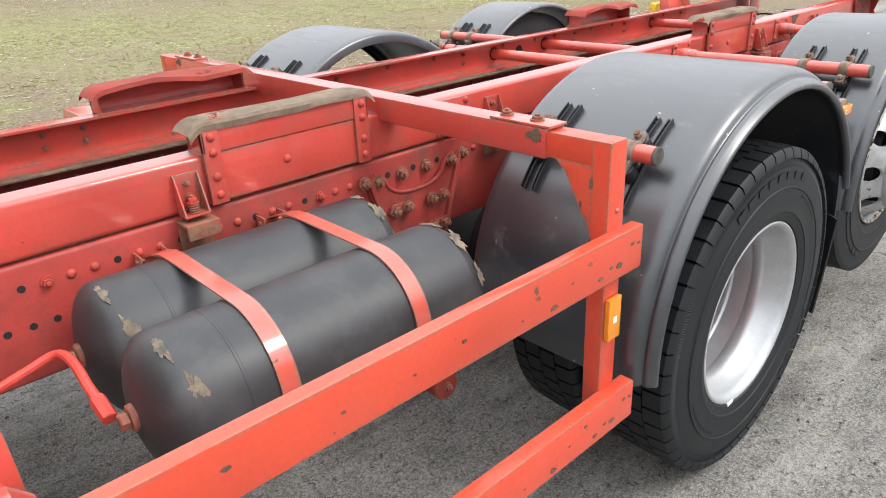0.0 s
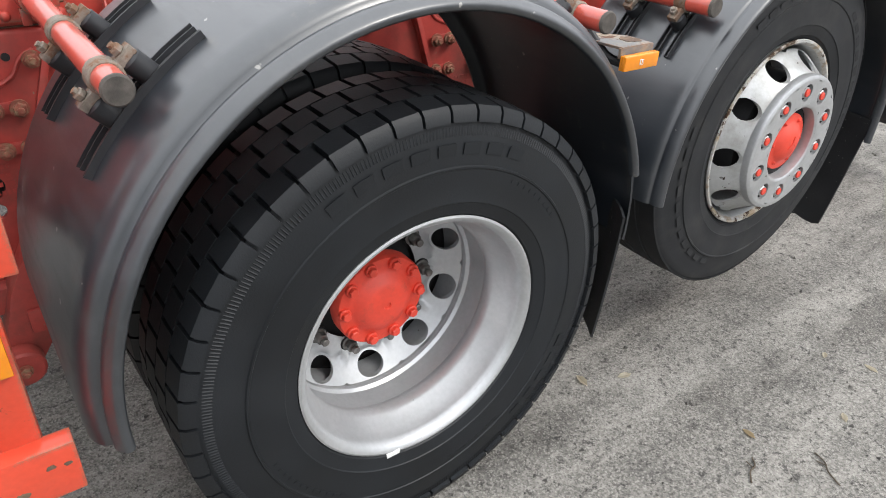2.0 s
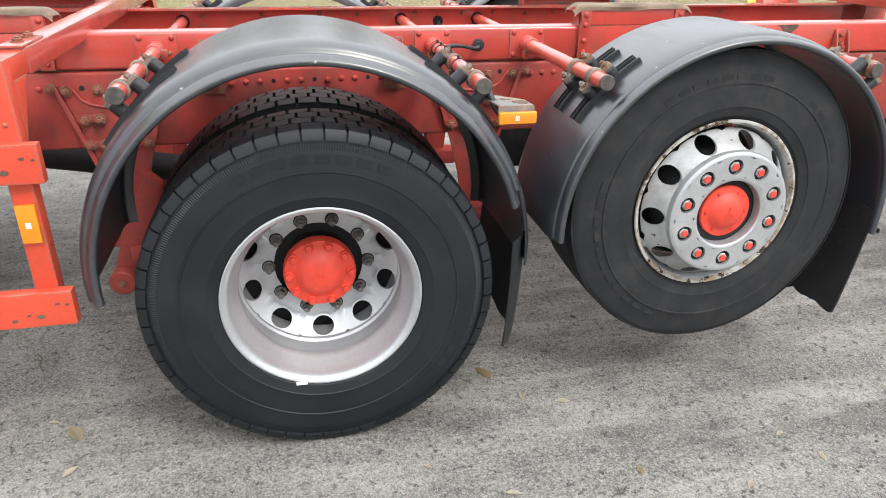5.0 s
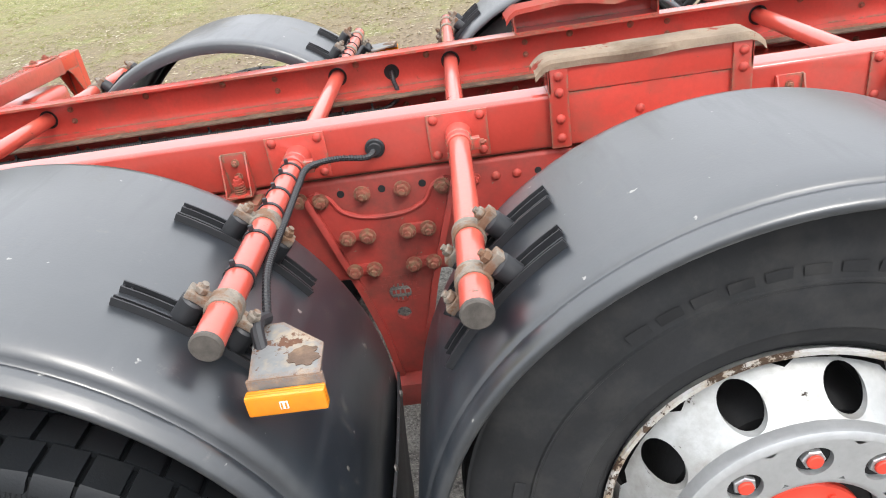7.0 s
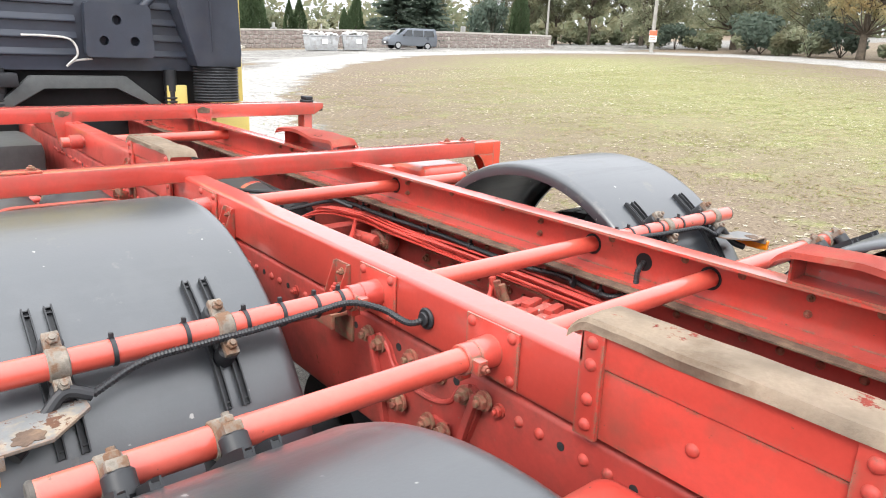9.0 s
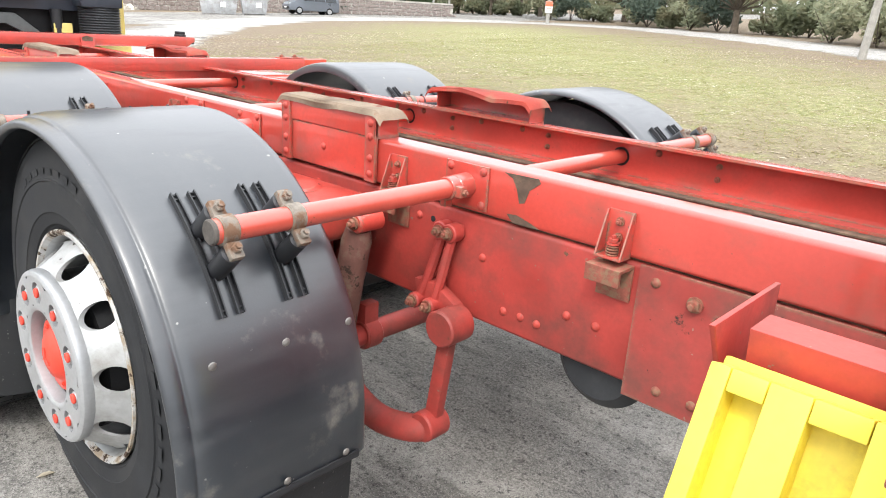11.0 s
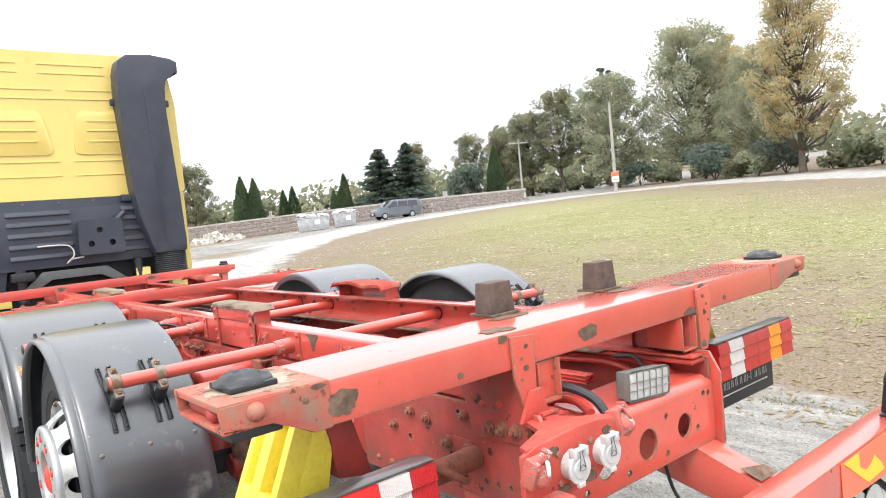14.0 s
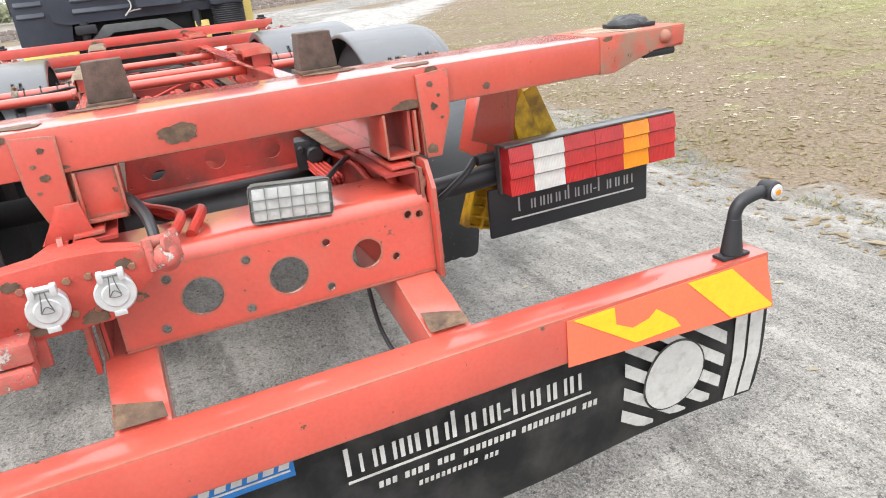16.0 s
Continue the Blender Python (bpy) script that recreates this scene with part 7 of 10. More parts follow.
for s in (-1, 1):
    for k in range(8):
        za = 0.335 + 0.078 * k
        lo, hi = [], []
        for i in range(13):
            y = 0.812 + 0.03 * i
            zb, zt = max(0.280, za - 0.70 * (y - 0.812)), min(0.605, za + 0.042 - 0.70 * (y - 0.812))
            if zt - zb > 0.004:
                lo.append((y, zb))
                hi.append((y, zt))
        if len(lo) > 1:
            flap_print([(s * y, z) for y, z in lo + hi[::-1]], flap_white, "stripe", 0.002)
    flap_print([(s * 0.985 + 0.108 * math.cos(2 * math.pi * i / 40), 0.432 + 0.118 * math.sin(2 * math.pi * i / 40)) for i in range(40)], flap_black, "disc_rim", 0.0045)
    flap_print([(s * 0.985 + 0.102 * math.cos(2 * math.pi * i / 40), 0.432 + 0.112 * math.sin(2 * math.pi * i / 40)) for i in range(40)], flap_white, "white_disc", 0.006)
    for y0, y1 in ((1.205, 1.250), (1.262, 1.312)):
        flap_print([(s * y0, 0.255), (s * (y0 + 0.002), 0.40), (s * y0, 0.60), (s * y1, 0.60), (s * (y1 + 0.002), 0.40), (s * y1, 0.25)], flap_white, "edge_band", 0.003)

# tail lamps with their plates
SEG = ((0.722, 0.803, "r"), (0.803, 0.910, "w"), (0.910, 1.020, "r"), (1.020, 1.124, "r2"), (1.124, 1.222, "a"), (1.222, 1.326, "r"))
LEFT_EDGE = {0.722: 0.637, 0.803: 0.717, 0.910: 0.810, 1.020: 0.915, 1.124: 1.014, 1.222: 1.114, 1.326: 1.212}
for s in (-1, 1):
    bm = bmesh.new()
    LS = 0.0 if s > 0 else -0.086
    LZ = 0.0 if s > 0 else -0.004
    LX = 0.0 if s > 0 else 0.040      # the near lamp stands further back
    ya, yb = sorted((s * (0.716 + LS * 0.50), s * (1.330 + LS * 1.09)))
    box(bm, 3.078 + LX, 3.105 + LX, ya, yb, 0.918 + LZ, 1.070 + LZ, 0.008)
    box(bm, 3.10 + LX, 3.148 + LX, ya, yb, 1.066 + LZ, 1.073 + LZ, 0.003)
    tail = part("tail_lamp", bm, lamp_pale, truck, "long ribbed tail lamp cluster in a grey housing")
    for y0, y1, c in SEG:
        if s < 0:
            y0, y1 = (0.678 + (LEFT_EDGE[v] - 0.637) * 0.965 for v in (y0, y1))
        bm = bmesh.new()
        # three ridges, each thicker at its foot
        pr = [(3.105, 0.925), (3.160, 0.925), (3.155, 0.973), (3.162, 0.978), (3.155, 1.020), (3.162, 1.025), (3.154, 1.066), (3.105, 1.066)]
        pr = [(x + LX, z + LZ) for x, z in pr]
        ya, yb = sorted((s * (y0 + 0.0008), s * (y1 - 0.0008)))
        lo = [bm.verts.new((x, ya, z)) for x, z in pr]
        hi = [bm.verts.new((x, yb, z)) for x, z in pr]
        bm.faces.new(lo)
        bm.faces.new(hi[::-1])
        for i in range(len(pr)):
            bm.faces.new((lo[i], lo[(i + 1) % len(pr)], hi[(i + 1) % len(pr)], hi[i]))
        lit = s < 0 and c == "r" and 0.8 < y0 < 0.92
        if lit:
            mid = Vector((3.158 + LX, s * (y0 + y1) / 2, 0.985 + LZ))
            bmesh.ops.translate(bm, vec=-mid, verts=bm.verts)
            part("lit_lens", bm, lit_lens, tail, "lit red lens", m=Matrix.Translation(mid), smooth=0)
            continue
        part("lens", bm, {"r": red_lens, "r2": red_lens, "w": white_lens, "a": amber}[c], tail, {"w": "clear lens", "a": "amber lens"}.get(c, "red lens"), smooth=0)
    bm = bmesh.new()
    ya, yb = sorted((s * (0.682 + LS * 0.3), s * (1.272 + LS * 0.3)))
    box(bm, 3.075 + LX, 3.090 + LX, ya, yb, 0.780, 0.935, 0.006)
    pl = part("plate_holder", bm, black_plastic, tail, "black plate holder")
    rng = random.Random(3)
    if s > 0:
        y = 0.78
        for wd, hi_ in ((0.05, 0.045), (0.027, 0.03), (0.02, 0.03), (0.025, 0.03), (0.027, 0.03), (0.032, 0.045), (0.027, 0.03), (0.02, 0.03), (0.012, 0.012), (0.04, 0.045), (0.027, 0.03), (0.028, 0.03), (0.024, 0.03)):
            low = min(hi_, 0.03)
            spans = ((0.0, 0.006, 0.0, hi_), (wd - 0.005, wd, 0.0, low)) if hi_ > 0.02 else ((0.0, wd, 0.010, 0.014),)
            for a, b, c, d in spans:
                bm = bmesh.new()
                box(bm, 3.0905, 3.0915, y + a, y + b, 0.850 + c, 0.850 + d, 0)
                part("print_bar", bm, plate_grey, pl)
            y += wd + 0.006
        bm = bmesh.new()
        box(bm, 3.0905, 3.0915, 0.755, 1.215, 0.826, 0.831, 0)
        part("print_line", bm, flap_white, pl)
    else:
        bm = bmesh.new()
        box(bm, 3.0905 + LX, 3.0935 + LX, -1.196, -0.674, 0.796, 0.912, 0.001)
        np_ = part("number_plate", bm, plate_white, pl, "white plate with plain dark bars")
        for y0, y1, hi_ in ((-1.205, -1.165, 0.075), (-1.150, -1.112, 0.075), (-1.02, -0.978, 0.075), (-0.965, -0.925, 0.075), (-0.89, -0.85, 0.075), (-0.835, -0.815, 0.075), (-0.78, -0.735, 0.075)):
            bm = bmesh.new()
            box(bm, 3.094 + LX, 3.0948 + LX, y0 + 0.030 + 0.3 * (y1 - y0), y1 + 0.030 - 0.25 * (y1 - y0), 0.816, 0.818 + hi_, 0)
            part("plain_bar", bm, ink, np_)
    # lamp arm
    bm = bmesh.new()
    tube(bm, [(3.02, s * 0.40, 0.955), (3.03, s * 0.52, 0.955), (3.04, s * 0.66, 0.965), (3.04, s * 0.74, 0.97)], 0.034, 16, 4)
    tube(bm, [(3.06, s * 0.66, 1.03), (3.10, s * 0.60, 1.00), (3.08, s * 0.50, 0.93), (3.02, s * 0.44, 0.90)], 0.011, 10, 6)
    cyl(bm, (3.07, s * 0.66, 1.03), (3.07, s * 0.735, 1.03), 0.017, seg=12, bev=0.003)
    part("lamp_arm", bm, black_plastic if s > 0 else bolt_rust, truck, "tube that carries the tail lamp")

# round sockets on their bracket, with couplings
bm = bmesh.new()
prism(bm, [(-0.243, 1.088), (-0.262, 1.106), (-0.33, 1.113), (-0.40, 1.117), (-0.54, 1.113), (-0.60, 1.098), (-0.60, 0.985), (-0.47, 0.964), (-0.345, 0.968), (-0.252, 1.040)], "x", 3.404, 3.420, 0.006)
prism(bm, [(3.415, -0.262), (3.415, -0.585), (3.385, -0.575), (3.345, -0.46), (3.25, -0.43), (3.25, -0.36), (3.345, -0.34), (3.385, -0.275)], "z", 1.098, 1.110, 0.004)
prism(bm, [(-0.450, 1.106), (-0.425, 1.140), (-0.405, 1.185), (-0.360, 1.185), (-0.345, 1.106)], "x", 3.262, 3.274, 0.003)
sock_br = part("socket_bracket", bm, red_lumpy, truck, "thickly painted red socket bracket")
for k, (y, z, ry_, rz_) in enumerate(((-0.375, 0.985, 0.030, 0.016), (-0.30, 1.080, 0.018, 0.014), (-0.47, 0.985, 0.026, 0.012), (-0.285, 1.005, 0.016, 0.012), (-0.50, 1.085, 0.022, 0.013))):
    bm = bmesh.new()
    prism(bm, blob_outline(y, z, ry_, rz_, 60 + k), "x", 3.4205, 3.4225)
    part("rust_patch", bm, rust, sock_br)
for y in (-0.446, -0.327):
    bm = bmesh.new()
    cyl(bm, (3.418, y, 1.036), (3.446, y, 1.036), 0.035, seg=24, bev=0.003)
    cyl(bm, (3.446, y, 1.034), (3.454, y, 1.034), 0.039, seg=28, bev=0.003)
    cyl(bm, (3.454, y, 1.033), (3.457, y, 1.033), 0.026, 0.024, seg=22, bev=0.001)
    box(bm, 3.446, 3.456, y - 0.012, y + 0.012, 0.988, 1.000, 0.003)
    for sg in (-1, 1):
        box(bm, 3.440, 3.462, y + sg * 0.019 - 0.006, y + sg * 0.019 + 0.006, 1.062, 1.084, 0.003)
    cyl(bm, (3.452, y - 0.024, 1.078), (3.452, y + 0.024, 1.078), 0.006, seg=10, bev=0.001)
    so = part("socket", bm, socket_grey, sock_br, "grey aluminium socket with a flap lid")
    bm = bmesh.new()
    for sg in (-1, 1):
        tube(bm, [(3.458, y + sg * 0.004, 1.074), (3.4605, y + sg * 0.006, 1.055), (3.4605, y + sg * 0.011, 1.034)], 0.0012, 5, 3)
    tube(bm, [(3.4600, y - 0.011, 1.032), (3.4605, y, 1.044), (3.4600, y + 0.011, 1.032), (3.4600, y, 1.030), (3.4600, y - 0.011, 1.032)], 0.0011, 5, 4)
    part("lid_spring", bm, nut_dark, so, "thin wire spring on the lid")
    for dy, dz in ((-0.040, 0.036), (0.040, 0.036), (0.038, -0.034), (-0.040, -0.034)):
        bm = bmesh.new()
        cyl(bm, (3.419, y + dy, 1.036 + dz), (3.427, y + dy, 1.036 + dz), 0.0085, seg=6, bev=0.0015)
        part("bolt", bm, bolt_rust, so)
# overpainted coupling heads: a domed body between two jaws
for k, (cx_, cy_, cz_, tilt) in enumerate(((3.435, -0.572, 1.066, 20), (3.405, -0.222, 1.082, -12))):
    cm = pose(cx_, cy_, cz_, 0, tilt, 8)
    bm = bmesh.new()
    cyl(bm, (-0.028, 0, -0.012), (0.022, 0, -0.012), 0.027, 0.030, seg=16, bev=0.007, )
    dome(bm, Vector((0.020, 0, -0.010)), Vector((1, 0, 0.2)), 0.025, 0.016)
    box(bm, -0.018, 0.020, -0.038, -0.020, -0.034, 0.034, 0.007)
    box(bm, -0.016, 0.012, 0.016, 0.034, -0.026, 0.042, 0.007)
    cyl(bm, (-0.004, -0.030, 0.022), (-0.004, 0.034, 0.022), 0.014, seg=12, bev=0.003)
    bmesh.ops.transform(bm, matrix=cm, verts=bm.verts)
    cp = part("air_coupling", bm, red_peeled, sock_br, "overpainted air coupling head")
    bm = bmesh.new()
    cyl(bm, (0.018, 0.004, 0.010), (0.024, 0.010, 0.012), 0.019, seg=16, bev=0.003)
    bmesh.ops.transform(bm, matrix=cm, verts=bm.verts)
    part("coupling_seal", bm, plate_white if k == 0 else red_peeled, cp, "cream rubber seal" if k == 0 else "")
bm = bmesh.new()
tube(bm, [(3.38, -0.232, 1.085), (3.33, -0.238, 1.135), (3.24, -0.262, 1.160), (3.12, -0.30, 1.150), (3.0, -0.33, 1.11)], 0.0125, 10, 6)
part("black_hose", bm, black_plastic, sock_br, "black air hose")
bm = bmesh.new()
box(bm, 3.41, 3.475, -0.575, -0.49, 0.945, 0.990, 0.010)
vl = part("valve", bm, red_peeled, sock_br, "lumpy overpainted valve")
bm = bmesh.new()
box(bm, 3.42, 3.49, -0.565, -0.495, 0.905, 0.942, 0.009)
part("valve_foot", bm, red_peeled, vl)
bm = bmesh.new()
box(bm, 3.392, 3.408, -0.59, -0.475, 0.90, 1.03, 0.004)
part("valve_plate", bm, red_peeled, vl)

# work lamp with its grid
bm = bmesh.new()
box(bm, -0.052, 0.0, -0.096, 0.096, -0.045, 0.045, 0.012)
box(bm, -0.005, 0.006, -0.104, 0.104, -0.049, 0.049, 0.014)
cyl(bm, (-0.03, 0, -0.04), (-0.03, 0, -0.062), 0.012, seg=10)
lm = pose(3.292, 0.070, 1.096, -4, 0, -4) @ Matrix.Scale(0.92, 4)
wl_ = part("work_lamp", bm, lamp_sage, truck, "grey work lamp behind a wire grid", m=lm)
bm = bmesh.new()
box(bm, 0.0065, 0.009, -0.095, 0.095, -0.041, 0.041, 0.001)
part("lamp_glass", bm, lamp_lens, wl_, "ribbed clear glass")
bm = bmesh.new()
for i in range(5):
    box(bm, 0.010, 0.013, -0.064 + 0.032 * i - 0.0009, -0.064 + 0.032 * i + 0.0009, -0.047, 0.047, 0)
for z in (-0.013, 0.013):
    box(bm, 0.010, 0.0135, -0.102, 0.102, z - 0.0012, z + 0.0012, 0)
part("grid", bm, lamp_sage, wl_)

# coupling unit, hoses and cables inside the tail
UM = pose(2.60, 0.300, 1.040, 0, 0, -12)
bm = bmesh.new()
box(bm, -0.09, 0.0, -0.065, 0.055, -0.055, 0.045, 0.010, UM)
cyl(bm, UM @ Vector((0, 0, 0)), UM @ Vector((0.055, 0, 0.002)), 0.028, seg=18, bev=0.004)
cyl(bm, UM @ Vector((0.055, 0, 0.002)), UM @ Vector((0.06, 0, 0.002)), 0.018, seg=14)
cyl(bm, UM @ Vector((0, -0.045, 0.02)), UM @ Vector((0.03, -0.045, 0.02)), 0.010, seg=12, bev=0.002)
tube(bm, [UM @ Vector(v) for v in ((0, 0.04, -0.02), (0.05, 0.035, -0.03), (0.08, 0.0, -0.06), (0.07, -0.06, -0.09))], 0.009, 8)
part("coupling_unit", bm, black_plastic, truck, "black coupling unit with round socket")
bm = bmesh.new()
tube(bm, [(2.45, 0.345, 1.055), (2.75, 0.352, 1.066), (3.0, 0.354, 1.078), (3.14, 0.358, 1.074), (3.22, 0.365, 1.02)], 0.014, 10)
part("air_hose", bm, cable_red, truck, "red-sprayed air hoses")
bm = bmesh.new()
tube(bm, [(2.6, -0.25, 0.98), (2.9, -0.20, 1.02), (3.05, -0.16, 1.05), (3.16, -0.12, 1.085), (3.26, -0.16, 1.06)], 0.012, 10)
part("air_hose", bm, cable_red, truck, "red-sprayed air hoses")
bm = bmesh.new()
tube(bm, [(2.6, -0.28, 1.0), (2.9, -0.24, 1.05), (3.08, -0.20, 1.08), (3.2, -0.17, 1.09), (3.29, -0.20, 1.075)], 0.012, 10)
part("air_hose", bm, cable_red, truck, "red-sprayed air hoses")
bm = bmesh.new()
tube(bm, [(2.45, 0.318, 1.045), (2.7, 0.326, 1.058), (2.95, 0.330, 1.066), (3.10, 0.334, 1.03)], 0.011, 8)
part("air_hose", bm, cable_red, truck, "red-sprayed air hoses")
bm = bmesh.new()
tube(bm, [(2.7, -0.22, 0.97), (2.95, -0.14, 1.0), (3.12, -0.10, 1.01), (3.22, -0.12, 0.97)], 0.018, 10)
part("black_cable", bm, black_plastic, truck, "loose black cables")
bm = bmesh.new()
tube(bm, [(3.25, 0.13, 1.06), (3.22, 0.17, 1.10), (3.12, 0.25, 1.12), (3.0, 0.30, 1.10)], 0.007, 8)
part("black_cable", bm, black_plastic, truck, "loose black cables")
bm = bmesh.new()
tube(bm, [(3.20, 0.24, 0.84), (3.24, 0.25, 0.68), (3.32, 0.28, 0.60), (3.45, 0.33, 0.60), (3.5, 0.36, 0.64)], 0.006, 8)
part("black_cable", bm, black_plastic, truck, "loose black cables")

# chocks hung under the beam
def wheel_chock(s, mat):
    """A wedge whose slotted face looks outwards and up; s is the side of the lorry."""
    ck = empty("wheel_chock")
    A, D = Vector((0.925, 1.205)), Vector((1.040, 0.945))
    prof = [(0.878, 1.200), (0.835, 1.12), (0.872, 0.955), (0.935, 0.915), (0.988, 0.924)]
    bm = bmesh.new()
    prism(bm, [(s * y, z) for y, z in prof], "x", 2.780, 2.990, 0.006)
    part("body", bm, mat, ck)
    nrm = Vector((0.22, 0.09)).normalized()
    along = (D - A)
    for x0, x1, f0, f1 in ((2.780, 2.806, 0, 1), (2.850, 2.898, 0, 1), (2.958, 2.990, 0, 1), (2.806, 2.850, 0, 0.10), (2.898, 2.958, 0, 0.10), (2.806, 2.850, 0.70, 1), (2.898, 2.958, 0.70, 1)):
        bm = bmesh.new()
        p, q = A + along * f0, A + along * f1
        i0, i1 = p - nrm * 0.056, q - nrm * 0.056
        prism(bm, [(s * v[0], v[1]) for v in (p, q, i1, i0)], "x", x0 + 0.0005, x1 - 0.0005, 0.003)
        part("rib", bm, mat, ck)
    return ck


tagged(wheel_chock(-1, chock_yellow), "bright yellow plastic wheel chock hung under the rear beam", "wheel chock", "wheel chocks")
tagged(wheel_chock(1, chock_dirty), "dirty yellow plastic wheel chock hung beside the tail lamp", "wheel chock", "wheel chocks")
bm = bmesh.new()
rib_m = Matrix.Translation((2.93, 0.765, 0.858)) @ pose(0, 0, 0, -20, 0, 0) @ Matrix.Diagonal((1, 1.25, 0.86, 1))
box(bm, -0.06, -0.030, -0.045, 0.045, -0.13, 0.12, 0.004, rib_m)
foot = part("wedge_foot", bm, chock_dirty, truck, "ribbed yellow plastic foot")
for k in range(7):
    bm = bmesh.new()
    box(bm, -0.032, -0.008, -0.044, 0.044, -0.125 + 0.038 * k, -0.115 + 0.038 * k, 0.002, rib_m)
    part("rib", bm, chock_dirty, foot)
for yy in (-0.040, 0.0, 0.040):
    bm = bmesh.new()
    box(bm, -0.032, -0.006, yy - 0.004, yy + 0.004, -0.128, 0.118, 0.001, rib_m)
    part("rib", bm, chock_dirty, foot)
for s in (-1, 1):
    bm = bmesh.new()
    if s < 0:
        prism(bm, [(s * 0.66, 1.238), (s * 0.90, 1.238), (s * 0.80, 1.08), (s * 0.73, 0.96), (s * 0.66, 0.94)], "x", 2.760, 2.768, 0.002)
    else:
        prism(bm, [(0.745, 1.240), (0.822, 1.240), (0.824, 1.020), (0.690, 1.070)], "x", 2.986, 2.994, 0.002)
    prism(bm, [(s * 0.80, 1.238), (s * 0.87, 1.238), (s * 0.83, 1.02), (s * 0.73, 1.00)], "x", 2.80, 2.99, 0.002)
    part("chock_bracket", bm, red_dull if s < 0 else red_worn, truck, "folded red bracket plate")
    bm = bmesh.new()
    tube(bm, [(2.925, s * 1.00, 1.0), (2.90, s * 1.04, 1.005), (2.86, s * 1.055, 0.994), (2.80, s * 1.065, 0.972), (2.785, s * 1.065, 0.957), (2.80, s * 1.065, 0.946), (2.86, s * 1.055, 0.962), (2.91, s * 1.035, 0.978), (2.93, s * 1.02, 0.96), (2.94, s * 0.99, 0.93)], 0.0052, 8)
    part("wire_clip", bm, bolt_rust, truck, "bent wire clip")
    bm = bmesh.new()
    box(bm, 2.99, 2.996, s * 0.955 - 0.045, s * 0.955 + 0.045, 0.93, 1.0, 0.002)
    part("clip_plate", bm, black_plastic, truck)

# air tanks on the near side
for k, (y, z) in enumerate(((-0.870, 0.935), (-0.575, 0.935))):
    R = 0.150
    bm = bmesh.new()
    pr = []
    x0, x1 = -1.766, -0.968
    for i in range(9):
        a = math.pi / 2 * i / 8
        pr.append((R * math.sin(a) + 0.0002, x0 + 0.070 * (1 - math.cos(a))))
    pr += [(R, x0 + 0.16), (R + 0.0008, x0 + 0.161), (R + 0.0008, x0 + 0.166), (R, x0 + 0.167)]
    pr += [(R, x1 - 0.167), (R, x1 - 0.07)]
    for i in range(8, -1, -1):
        a = math.pi / 2 * i / 8
        pr.append((R * math.sin(a) + 0.0002, x1 - 0.070 * (1 - math.cos(a))))
    lathe(bm, pr, 56, False)
    tank = part("air_tank", bm, tank_black, truck, "black air tank with scuffed rusty ends", m=pose(0, y, z, 0, 0, -90))
    bm = bmesh.new()
    cyl(bm, (x0 + 0.006, y, z + 0.01), (x0 - 0.008, y, z + 0.01), 0.027, seg=18, bev=0.003)
    cyl(bm, (x0 - 0.008, y, z + 0.01), (x0 - 0.026, y, z + 0.01), 0.017, seg=6, bev=0.003)
    part("drain_plug", bm, bolt_rust, truck, "rusty hexagonal tank plug")
    for j, (a_, x_) in enumerate(((75, -1.705), (38, -1.69), (98, -1.028), (62, -1.022), (25, -1.018))):
        bm = bmesh.new()
        pts = blob_outline(0, 0, 0.014 + 0.005 * (j % 2), 0.042, 13 * k + j, 18, 0.62)
        grid = [bm.verts.new((x_ + u, y + (R + 0.0012) * math.cos(radians(180 - a_) + v / R), z + (R + 0.0012) * math.sin(radians(180 - a_) + v / R))) for u, v in pts]
        mid = bm.verts.new((x_, y + (R + 0.0014) * math.cos(radians(180 - a_)), z + (R + 0.0014) * math.sin(radians(180 - a_))))
        for i in range(len(grid)):
            bm.faces.new((grid[i], grid[(i + 1) % len(grid)], mid))
        part("bare_patch", bm, scrape_tan, truck, "scraped tan patch on the tank")
